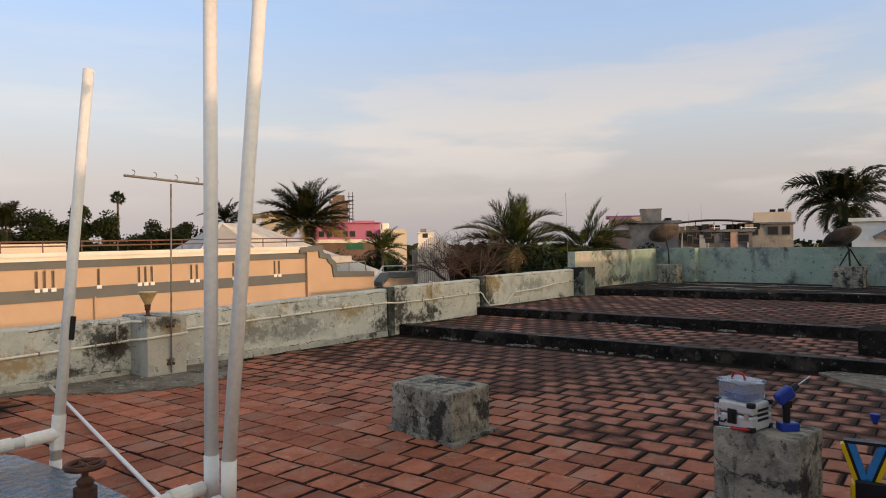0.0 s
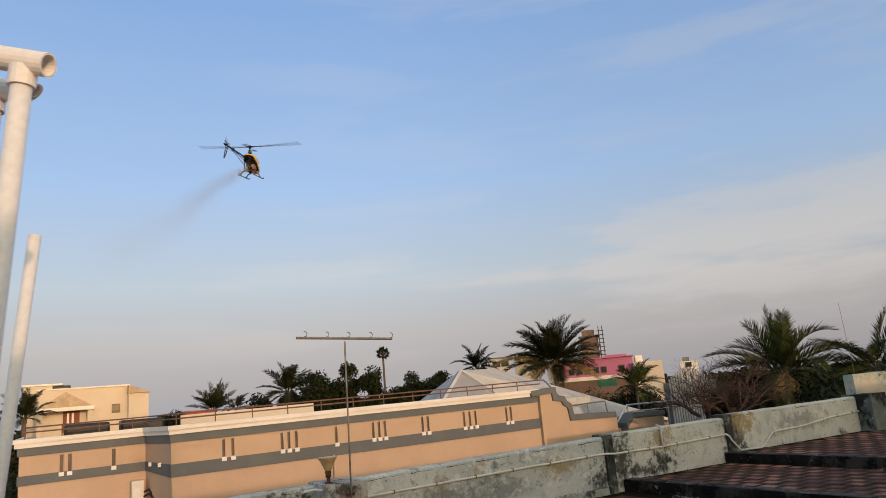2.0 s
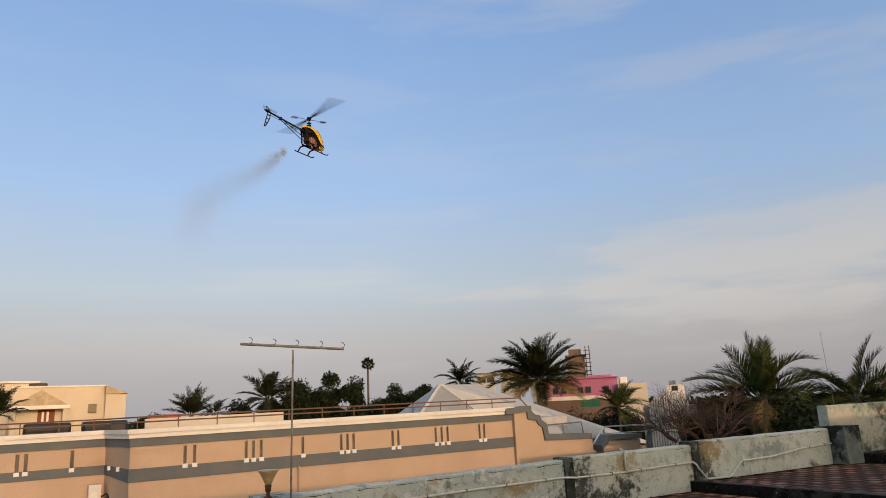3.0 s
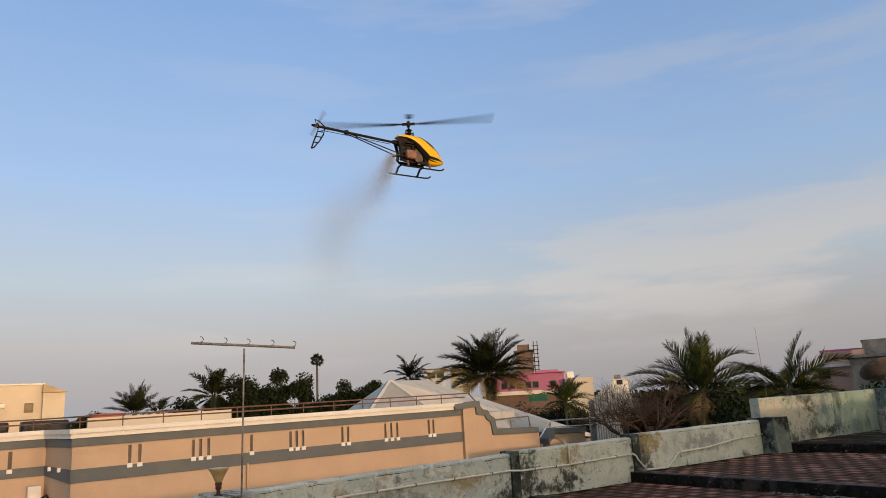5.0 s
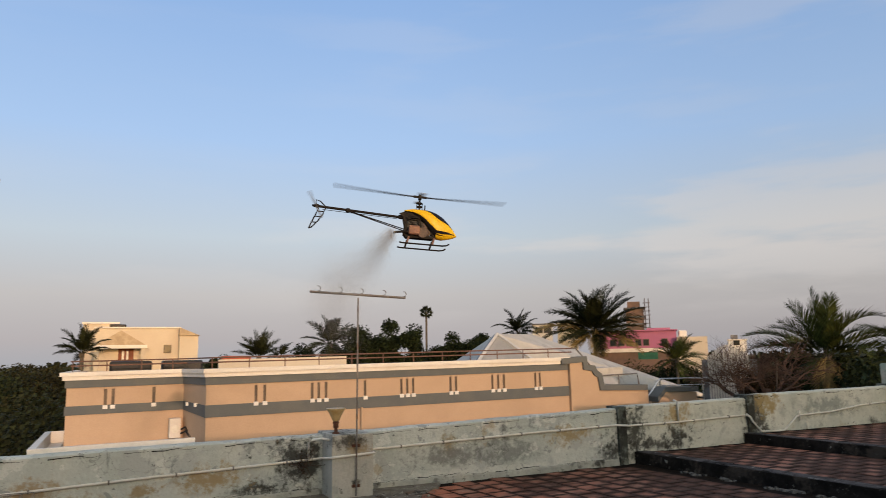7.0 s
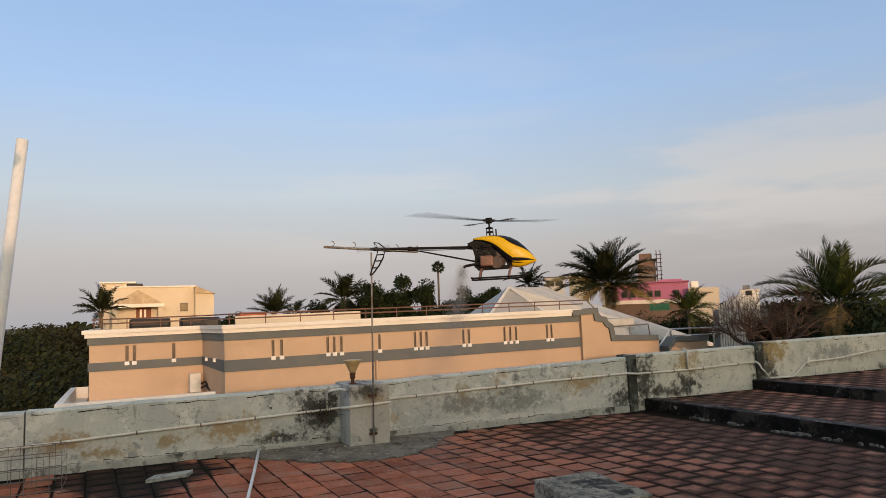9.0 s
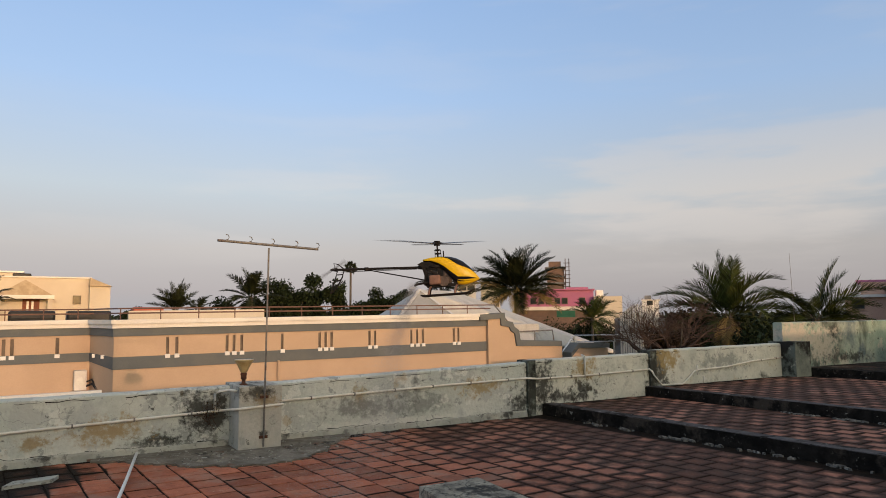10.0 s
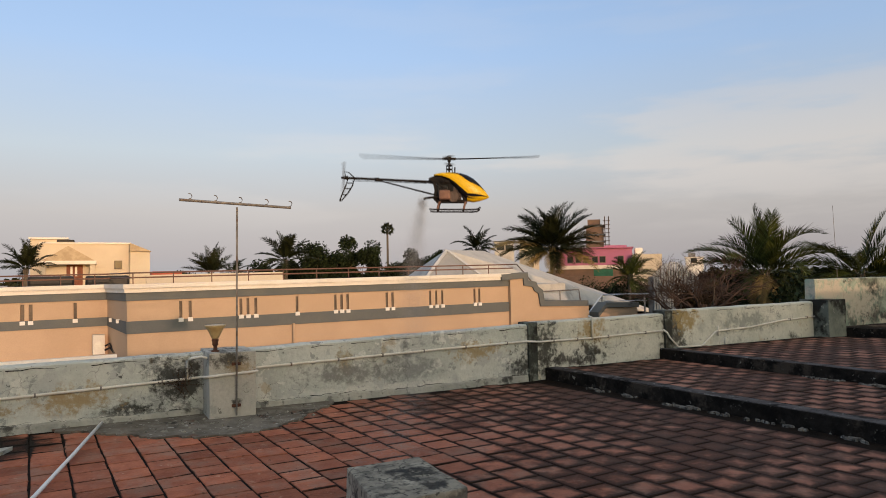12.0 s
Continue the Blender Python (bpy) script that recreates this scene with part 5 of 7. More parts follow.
def tool_case():
    at = pose(-0.215, -6.455, 0.436, 0, 0, -14) @ Matrix.Diagonal((1.0, 1.0, 1.10, 1.0))
    p = thing("tool_case", "silver aluminium tool case with black corners, standing on a block", "tool case", at=at)
    bm = B()
    box(bm, -0.105, 0.105, -0.118, 0.118, 0.004, 0.078)
    bevel(bm, 0.012)
    part("body", bm, ALU, p)
    bm = B()
    box(bm, -0.105, 0.105, -0.118, 0.118, 0.084, 0.142)
    bevel(bm, 0.012)
    lid = part("lid", bm, ALU, p)
    bm = B()
    box(bm, -0.118, -0.104, -0.026, 0.026, 0.030, 0.105)
    bevel(bm, 0.004)
    box(bm, -0.124, -0.117, -0.012, 0.012, 0.045, 0.085)
    part("latch", bm, BLACK, p, "big black centre latch")
    for y in (-0.085, 0.085):
        bm = B()
        box(bm, -0.112, -0.104, y - 0.012, y + 0.012, 0.062, 0.098)
        part("catch", bm, M["chrome"], p)
    bm = B()
    tube(bm, [(-0.107, 0.04, 0.045), (-0.120, 0.045, 0.032), (-0.120, 0.078, 0.032), (-0.107, 0.082, 0.045)], 0.005, 8)
    part("handle", bm, BLACK, p)
    for x in (-1, 1):
        for y in (-1, 1):
            for z in (0.012, 0.134):
                bm = B()
                box(bm, x * 0.09 - 0.019, x * 0.09 + 0.019, y * 0.103 - 0.019, y * 0.103 + 0.019, z - 0.013, z + 0.013)
                bevel(bm, 0.005)
                part("corner_guard", bm, BLACK, p)
    for z in (0.05, 0.075, 0.10):
        bm = B()
        box(bm, -0.05, 0.06, -0.1215, -0.1185, z, z + 0.012)
        part("side_bar", bm, BLACK, p)
    q = thing("plastic_tub", "clear plastic parts box with a red handle on the tool case", "storage box", at=at @ pose(0.005, 0.01, 0.143, 0, 0, -12) @ Matrix.Diagonal((1.08, 1.08, 1.15, 1.0)))
    bm = B()
    box(bm, -0.075, 0.075, -0.09, 0.09, 0.0, 0.075)
    bevel(bm, 0.01)
    part("body", bm, CLEAR, q)
    bm = B()
    box(bm, -0.08, 0.08, -0.095, 0.095, 0.077, 0.092)
    bevel(bm, 0.005)
    part("lid", bm, CLEAR, q)
    bm = B()
    box(bm, -0.055, 0.05, -0.07, 0.06, 0.004, 0.03)
    part("contents", bm, BLUE, q, "blue and red small parts")
    bm = B()
    tube(bm, [(-0.02, -0.045, 0.092), (-0.02, -0.03, 0.118), (-0.02, 0.03, 0.118), (-0.02, 0.045, 0.092)], 0.006, 8)
    part("handle", bm, RED, q, "red carrying handle")
    d = thing("screwdriver", "red-handled screwdriver lying at the block's edge", "screwdriver", at=pose(-0.345, -6.48, 0.446, 0, 0, 100))
    bm = B()
    tube(bm, [(-0.05, 0, 0.004), (0.05, 0, 0.004)], 0.010, 8)
    part("handle", bm, RED, d)
    bm = B()
    tube(bm, [(0.05, 0, 0.004), (0.12, 0, 0.004)], 0.003, 6)
    part("shank", bm, M["chrome"], d)


def drill():
    d = thing("cordless_drill", "blue and black cordless drill standing on its battery", "drill", at=pose(-0.16, -6.675, 0.436, 0, 0, -48) @ Matrix.Diagonal((1.0, 1.0, 1.10, 1.0)))
    bm = B()
    box(bm, -0.045, 0.060, -0.036, 0.036, 0.0, 0.042)
    bevel(bm, 0.008)
    part("battery", bm, BLUE, d)
    bm = B()
    tube(bm, [(0.0, 0, 0.038), (0.0, 0, 0.10), (-0.006, 0, 0.16)], 0.019, 12, r1=0.022)
    part("grip", bm, BLACK, d)
    up = pose(0, 0, 0.175, 0, -32, 0)
    bm = B()
    box(bm, -0.060, 0.045, -0.031, 0.031, -0.022, 0.042)
    bevel(bm, 0.018, 3)
    bm.transform(up)
    part("motor_housing", bm, BLUE, d)
    bm = B()
    tube(bm, [(0.045, 0, 0.012), (0.085, 0, 0.012)], 0.021, 12, r1=0.013)
    bm.transform(up)
    ch = part("chuck", bm, BLACK, d)
    bm = B()
    tube(bm, [(0.085, 0, 0.012), (0.17, 0, 0.012)], 0.0035, 6)
    bm.transform(up)
    part("bit", bm, M["chrome"], ch)
    bm = B()
    box(bm, 0.012, 0.028, -0.008, 0.008, 0.115, 0.15)
    part("trigger", bm, BLACK, d)


def starter_stand():
    """Striped yellow and blue V-shaped stand beside the block."""
    p = thing("model_stand", "yellow, blue and black striped V-shaped model stand", "stand", at=pose(0.05, -7.03, 0.0, 0, 0, 10) @ Matrix.Scale(1.08, 4))
    for sy, top in ((1, 0.088), (-1, -0.095)):
        for a, b, m in ((-0.032, -0.012, YELLOW), (-0.012, 0.002, BLACK), (0.002, 0.032, SKYBLUE)):
            bm = B()
            base = Vector((0, sy * 0.02, 0.15))
            tip = Vector((0, top * 0.95, 0.345))
            d = (tip - base).normalized()
            n = Vector((0, d.z, -d.y))
            vs = [[bm.verts.new(q + n * w + Vector((x, 0, 0))) for q, w in ((base, -sy * a), (tip, -sy * a), (tip, -sy * b), (base, -sy * b))] for x in (-0.03, 0.03)]
            bm.faces.new(vs[0])
            bm.faces.new(vs[1][::-1])
            for i in range(4):
                bm.faces.new((vs[0][i], vs[0][(i + 1) % 4], vs[1][(i + 1) % 4], vs[1][i]))
            part("stripe", bm, m, p)
    bm = B()
    box(bm, -0.03, 0.03, -0.10, 0.10, 0.345, 0.36)
    part("top_bar", bm, BLACK, p)
    bm = B()
    box(bm, -0.06, 0.06, -0.07, 0.07, 0.0, 0.15)
    bevel(bm, 0.02)
    part("foot", bm, YELLOW, p)
    bm = B()
    box(bm, -0.066, -0.04, -0.09, 0.05, 0.03, 0.17)
    bevel(bm, 0.01)
    part("clamp", bm, BLACK, p)
    bm = B()
    tube(bm, [(0.06, -0.10, 0.04), (0.06, -0.12, 0.15), (0.06, -0.10, 0.24)], 0.022, 8)
    part("grip", bm, YELLOW, p)
    q = thing("blue_funnel", "small blue plastic funnel lying on the tiles", "funnel", at=pose(2.2, -6.78, 0.012) @ Matrix.Scale(0.55, 4))
    bm = B()
    lathe(bm, [(0.03, -0.02), (0.05, 0.03), (0.075, 0.12), (0.06, 0.13)], 12)
    part("cup", bm, BLUE, q)


tool_case()
drill()
starter_stand()


def dish(x, y, size, label, kind):
    hub_z = 1.09 if kind else 1.25
    p = thing("satellite_dish", label, "satellite dish", "dishes on the end terrace", at=pose(x, y, 0.40))
    bm = B()
    if kind:
        box(bm, -0.33, 0.33, -0.31, 0.31, 0.0, 0.49)
    else:
        box(bm, -0.22, 0.22, -0.27, 0.27, 0.0, 0.50)
    bevel(bm, 0.015)
    rough_up(bm, 0.01, 3, x)
    part("plinth", bm, M["concrete"], p, "weathered concrete plinth")
    bm = B()
    tube(bm, [(0, 0, 0.48), (0.02, 0.03, 0.9), (0.06, 0.12, hub_z - 0.02)], 0.022, 8)
    if kind:
        tube(bm, [(0.18, -0.2, 0.47), (0, 0, 0.9)], 0.018, 6)
        tube(bm, [(-0.18, 0.2, 0.47), (0, 0, 0.9)], 0.018, 6)
    part("post", bm, M["tank_black"], p)
    bm = B()
    rings = []
    rot = Vector((0.39, 0.437, 0.81)).to_track_quat("Z", "Y").to_matrix()   # both look at the same satellite
    for off in (0.0, -0.012):
        for i in range(1, 7):
            r = size * i / 6
            z = 0.32 * r * r / size
            rings.append([bm.verts.new(Vector((0.06, 0.12, hub_z)) + rot @ Vector((r * math.cos(2 * math.pi * k / 28), r * math.sin(2 * math.pi * k / 28), z + off))) for k in range(28)])
    for s0 in (0, 6):
        for q, w in zip(rings[s0:s0 + 5], rings[s0 + 1:s0 + 6]):
            for k in range(28):
                bm.faces.new((q[k], q[(k + 1) % 28], w[(k + 1) % 28], w[k]))
        bm.faces.new(rings[s0])
    for k in range(28):
        bm.faces.new((rings[5][k], rings[5][(k + 1) % 28], rings[11][(k + 1) % 28], rings[11][k]))
    part("reflector", bm, M["dishmetal"], p, smooth=True)
    bm = B()
    tip = Vector((0.06, 0.12, hub_z)) + rot @ Vector((0, 0, size * 0.85))
    for k in range(3):
        a = 2 * math.pi * k / 3 + 0.5
        tube(bm, [Vector((0.06, 0.12, hub_z)) + rot @ Vector((size * 0.95 * math.cos(a), size * 0.95 * math.sin(a), size * 0.29)), tip], 0.01, 5)
    part("feed_arm", bm, M["tank_black"], p)


dish(13.9, -0.42, 0.43, "rusty satellite dish on a plastered plinth by the green parapet", 0)
dish(14.2, -4.65, 0.43, "big grey satellite dish on a concrete plinth", 1)


# ---- greenery ----
def palm(name, label, x, y, crown_z, length, n, leafmat, seed, spread=(75, -25), droop=0.9, trunk_r=0.16, leaflets=34, leaf_k=0.26, lw=1.0, hang=0.35, dry=0, fronds=(), base=GROUND, category="palm"):
    """Palm with n fronds spread round the crown; fronds: further single ones (bearing, rise, length, droop, dry)."""
    rnd = random.Random(seed)
    p = thing(name, label, category, at=pose(x, y, base))
    top = Vector((0, 0, crown_z - base))
    bm = B()
    rings = tube(bm, [top * (i / 14) for i in range(15)], trunk_r * 1.25, 10, r1=trunk_r * 0.8)
    for i, r in enumerate(rings):
        if i % 2:
            c = sum((v.co for v in r), Vector()) / len(r)
            for v in r:
                v.co = c + (v.co - c) * 1.1
    part("trunk", bm, M["bark"], p)
    bm = B()
    for k in range(9):          # sheaths and old stalks at the head of the trunk
        a = k * 2.4
        o = Vector((math.cos(a), math.sin(a), 0))
        tube(bm, [top - Vector((0, 0, length * 0.16)) + o * trunk_r * 0.7, top + o * trunk_r * 0.9, top + o * trunk_r * 1.5 + Vector((0, 0, length * rnd.uniform(0.02, 0.1)))], trunk_r * 0.35, 5, r1=trunk_r * 0.1)
    part("crown_shaft", bm, M["frond_dry"] if dry else M["bark"], p)
    rows = []
    for i in range(n):
        f = i / max(1, n - 1)
        rows.append((math.degrees(i * 2.39996) + rnd.uniform(-16, 16), spread[0] + (spread[1] - spread[0]) * f + rnd.uniform(-8, 8), length * rnd.uniform(0.8, 1.1), droop * rnd.uniform(0.75, 1.3), i >= n - dry))
    for bearing, rise, ln, bend, withered in rows + list(fronds):
        a, ang = radians(bearing), radians(rise)
        out, side = Vector((math.cos(a), math.sin(a), 0)), Vector((-math.sin(a), math.cos(a), 0))
        sway = rnd.uniform(-0.25, 0.25)
        st, q, line = 14, top + out * trunk_r * 0.6, []
        for k in range(st + 1):
            line.append(q.copy())
            q = q + (out * math.cos(ang) + side * sway * k / st * 0.5 + Vector((0, 0, 1)) * math.sin(ang)) * (ln / st)
            ang -= bend / st * (0.35 + 1.3 * k / st)
        vs, fs = [], []
        for k, c in enumerate(line):                      # flattened stalk
            w, t = ln * (0.011 - 0.009 * k / st), ln * (0.006 - 0.005 * k / st)
            vs += [c + side * w, c + Vector((0, 0, t)), c - side * w, c - Vector((0, 0, t))]
            if k:
                b0 = len(vs) - 8
                fs += [(b0 + m, b0 + (m + 1) % 4, b0 + 4 + (m + 1) % 4, b0 + 4 + m) for m in range(4)]
        twist = rnd.uniform(-0.5, 0.5)
        for k in range(leaflets):
            g = 0.14 + 0.86 * (k + rnd.random() * 0.6) / leaflets
            u = min(g, 0.999) * st
            i0 = int(u)
            c = line[i0].lerp(line[i0 + 1], u - i0)
            d = (line[i0 + 1] - line[i0]).normalized()
            sd = (side * math.cos(twist) + side.cross(d) * math.sin(twist)).normalized()
            up = sd.cross(d)
            if up.z < 0:
                up = -up
            ll = ln * leaf_k * (0.45 + 0.75 * math.sin(math.pi * min(1, g * 0.86 + 0.12)))
            for sg in (-1, 1):
                if rnd.random() < 0.07:
                    continue
                l1 = ll * rnd.uniform(0.78, 1.12)
                lean = rnd.uniform(0.55, 0.85)
                way = (sd * sg * (1.0 - 0.25 * g) + d * (0.35 + lean * (0.4 + g)) + up * rnd.uniform(0.15, 0.5)).normalized()
                mid = c + way * l1 * 0.55
                tip = mid + (way + Vector((0, 0, -hang * rnd.uniform(0.5, 1.6)))).normalized() * l1 * 0.5
                w = d * l1 * 0.030 * lw
                b0 = len(vs)
                vs += [c - w * 0.7, mid - w, tip, mid + w, c + w * 0.7]
                fs += [(b0, b0 + 1, b0 + 3, b0 + 4), (b0 + 1, b0 + 2, b0 + 3)]
        me = bpy.data.meshes.new("frond")
        me.from_pydata([tuple(v) for v in vs], [], fs)
        me.materials.append(M["frond_dry"] if withered else leafmat)
        ob = new("frond", me)
        ob.parent = p
    return p


def fan_palm(name, label, x, y, crown_z, size, seed):
    """Tall thin palm with a round head of stiff fan leaves."""
    rnd = random.Random(seed)
    p = thing(name, label, "palm", at=pose(x, y, GROUND))
    top = Vector((0, 0, crown_z - GROUND))
    bm = B()
    tube(bm, [top * (i / 8) for i in range(9)], 0.17, 8, r1=0.12)
    part("trunk", bm, M["bark"], p)
    for i in range(22):
        a, e = i * 2.39996, radians(80 - 130 * i / 21 + rnd.uniform(-8, 8))
        out = Vector((math.cos(a) * math.cos(e), math.sin(a) * math.cos(e), math.sin(e)))
        sd = out.orthogonal().normalized()
        hub = top + out * size * 0.5
        bm = B()
        tube(bm, [top, hub], 0.03, 4)
        for k in range(13):
            t = radians(-100 + 200 * k / 12)
            tip = hub + (out * math.cos(t) + sd * math.sin(t)) * size * rnd.uniform(0.45, 0.6)
            w = (sd * math.cos(t) - out * math.sin(t)) * size * 0.05
            m = hub.lerp(tip, 0.55)
            bm.faces.new([bm.verts.new(q) for q in (hub, m - w, tip, m + w)])
        part("frond", bm, M["frond"], p)
    return p


def place(az, d):
    v = far(az, d)
    return v.x, v.y


def at_el(d, el):
    return EYE.z + d * math.tan(radians(el))


# bearings of single fronds: R along the view to the right, seen from the roof
def bear(az, turn):
    return turn - az


palm("coconut_palm", "tall coconut palm with a full spiky crown behind the houses", *place(37.6, 55), at_el(55, 1.9), 3.55, 40, M["frond"], 3, (88, -22), 0.6, 0.24, 72, leaf_k=0.25, lw=1.35, hang=0.45, dry=3,
     fronds=[(bear(37.6, 180), 18, 4.6, 0.9, True), (bear(37.6, 188), 8, 4.2, 0.9, False), (bear(37.6, 172), 40, 4.0, 0.8, False), (bear(37.6, 0), 52, 3.7, 0.5, False), (bear(37.6, 10), 34, 3.6, 0.9, False), (bear(37.6, -8), 10, 3.2, 1.0, False), (bear(37.6, 260), -40, 2.4, 0.8, True), (bear(37.6, 285), -35, 2.5, 0.8, False)])
palm("coconut_palm", "dark coconut palm with drooping wind-tossed fronds at the roof's end", *place(79.8, 36), at_el(36, 2.7), 2.3, 30, M["frond"], 8, (86, -50), 1.6, 0.16, 70, leaf_k=0.26, lw=1.5, hang=0.7,
     fronds=[(bear(79.8, 180), 55, 2.9, 1.9, False), (bear(79.8, 186), 35, 2.6, 2.0, False), (bear(79.8, 0), 60, 2.6, 1.4, False), (bear(79.8, 200), 10, 2.2, 1.6, False)])
palm("areca_palm", "yellow-green feathery palm with upright fronds rising behind the parapet", *place(54.0, 25), at_el(25, -0.35), 1.7, 18, M["frond_light"], 5, (66, -40), 1.1, 0.13, 88, leaf_k=0.27, lw=1.05, hang=0.25,
     fronds=[(bear(54, 170), 87, 2.07, 0.15, False), (bear(54, 60), 82, 2.0, 0.3, False), (bear(54, -70), 80, 1.9, 0.4, False), (bear(54, 200), 72, 1.9, 0.5, False), (bear(54, 120), 78, 1.85, 0.3, False), (bear(54, 0), 70, 2.20, 1.75, False), (bear(54, -20), 74, 1.76, 1.2, False), (bear(54, 182), 38, 2.38, 1.05, False), (bear(54, 190), 24, 2.20, 0.9, False), (bear(54, 160), 50, 1.94, 1.0, False),
             (bear(54, 2), 34, 2.38, 1.15, False), (bear(54, -12), 18, 2.02, 0.8, False), (bear(54, 250), -48, 1.32, 0.5, True), (bear(54, 275), -55, 1.41, 0.4, True), (bear(54, 300), -50, 1.32, 0.5, True), (bear(54, 265), -20, 1.32, 1.0, True)])
palm("areca_palm", "green feathery palm with long arching fronds by the parapet", *place(59.9, 27), at_el(27, -0.5), 1.7, 16, M["frond_light"], 6, (58, -40), 1.1, 0.12, 88, leaf_k=0.27, lw=1.05, hang=0.25,
     fronds=[(bear(59.9, 5), 80, 2.06, 0.45, False), (bear(59.9, -4), 70, 1.75, 0.5, False), (bear(59.9, 0), 46, 2.29, 1.0, False), (bear(59.9, 8), 30, 1.90, 0.9, False), (bear(59.9, 180), 48, 1.98, 0.75, False), (bear(59.9, 186), 30, 1.82, 1.0, False), (bear(59.9, -5), 5, 1.75, 0.5, False), (bear(59.9, 176), 4, 1.50, 0.6, False)])
palm("young_palm", "small green palm in front of the pink house", *place(43.7, 48), at_el(48, -0.5), 2.0, 22, M["frond_light"], 11, (80, -25), 0.9, 0.10, 50, leaf_k=0.27, lw=1.6, hang=0.3)
palm("coconut_palm", "small dark coconut palm beyond the gabled house", *place(31.4, 62), at_el(62, 2.0), 2.2, 22, M["frond"], 12, (86, -40), 0.9, 0.15, 44, leaf_k=0.25, lw=2.1, hang=0.5)
palm("coconut_palm", "dark coconut palm behind the railed roof", *place(16.0, 52), at_el(52, 1.25), 2.3, 22, M["frond"], 13, (86, -40), 0.8, 0.15, 46, leaf_k=0.25, lw=2.0, hang=0.5)
palm("coconut_palm", "young dark palm with upright fronds behind the railed roof", *place(10.4, 46), at_el(46, 0.3), 1.9, 18, M["frond"], 14, (88, 15), 0.5, 0.14, 46, leaf_k=0.22, lw=2.0, hang=0.3)
palm("coconut_palm", "thin dark palm beside the cream house", *place(12.0, 49), at_el(49, 0.3), 1.5, 13, M["frond"], 15, (72, -10), 0.9, 0.12, 40, leaf_k=0.24, lw=2.0, hang=0.4)
palm("coconut_palm", "dark coconut palm against the cream house", *place(-2.2, 50), at_el(50, 0.8), 1.8, 20, M["frond"], 16, (89, 0), 0.7, 0.15, 46, leaf_k=0.25, lw=2.0, hang=0.5)
fan_palm("fan_palm", "tall thin fan palm with a small round head of stiff leaves", *place(23.85, 80), at_el(80, 3.75), 0.88, 17)


def tree(name, label, x, y, top, width, seed, clumps=14, leaves=2600, size=0.16, leafmat=None, base=GROUND, low=0.4, category="tree"):
    rnd = random.Random(seed)
    p = thing(name, label, category, at=pose(x, y, base))
    h = top - base
    bm = B()
    trunk = [Vector((0.15 * math.sin(f * 3 + seed), 0.12 * math.sin(f * 4), h * 0.75 * f)) for f in [i / 6 for i in range(7)]]
    tube(bm, trunk, 0.2, 8, r1=0.08)
    part("trunk", bm, M["bark"], p)
    cents = []
    for i in range(clumps):
        a = rnd.uniform(0, 2 * math.pi)
        r = width * 0.5 * math.sqrt(rnd.random())
        z = h * (low + (1 - low) * rnd.random() * (1 - 0.35 * (r / (width * 0.5)) ** 2))
        c = Vector((r * math.cos(a), r * math.sin(a), z - width * 0.05))
        cents.append((c, width * rnd.uniform(0.10, 0.24)))
        if i % 2 == 0:
            bm = B()
            s = trunk[3 + i % 3]
            tube(bm, [s, s.lerp(c, 0.5) + Vector((0, 0, 0.15)), c], 0.06, 5, r1=0.015)
            part("limb", bm, M["bark"], p)
    vs, fs = [], []
    for c, r in cents:
        for j in range(leaves // clumps):
            d = Vector((rnd.gauss(0, 1), rnd.gauss(0, 1), rnd.gauss(0, 0.75))).normalized() * r * rnd.random() ** 0.45
            q = c + d
            n = Vector((rnd.gauss(0, 1), rnd.gauss(0, 1), rnd.gauss(0, 1) + 0.5)).normalized()
            u = n.orthogonal().normalized() * size * rnd.uniform(0.6, 1.3)
            w = n.cross(u) * 0.5
            k = len(vs)
            vs += [q - u, q + w, q + u, q - w + n * size * 0.2]
            fs += [(k, k + 1, k + 2), (k, k + 2, k + 3)]
    me = bpy.data.meshes.new("crown")
    me.from_pydata([tuple(v) for v in vs], [], fs)
    me.materials.append(leafmat or M["leaf"])
    ob = new("crown", me)
    ob.parent = p
    return p


for k, (az, el, d, w) in enumerate(((18.0, 2.5, 56, 3.2), (19.7, 2.9, 58, 3.8), (21.6, 3.2, 58, 3.2), (25.9, 1.9, 62, 3.4), (28.0, 2.0, 62, 3.8), (30.2, 1.6, 64, 4.0), (13.8, 0.9, 60, 3.2), (23.6, 0.9, 70, 3.0), (8.0, 0.6, 70, 3.0), (17.0, 1.4, 66, 2.4))):
    tree("broadleaf_tree", "dark broadleaf tree with an uneven crown beyond the roof", *place(az, d), at_el(d, el), w * 1.15, 40 + k, 34, 12000, 0.13, low=0.66)
for k, (az, el, d, w) in enumerate(((41.6, -0.7, 50, 4.6), (45.0, -0.9, 50, 4.2), (57.8, -0.3, 23, 3.0), (60.0, -0.7, 24, 2.6), (53.2, 0.1, 26.5, 2.3), (55.2, -0.2, 26.5, 2.2), (51.6, -1.0, 24.5, 2.2), (49.5, -1.6, 24, 2.4), (64.5, -0.4, 30, 2.6), (82.5, 1.8, 42, 3.0))):
    tree("garden_shrub", "dense dark green shrub below the parapet", *place(az, d), at_el(d, el), w * 1.1, 70 + k, 16, 7000, 0.09, low=0.72)


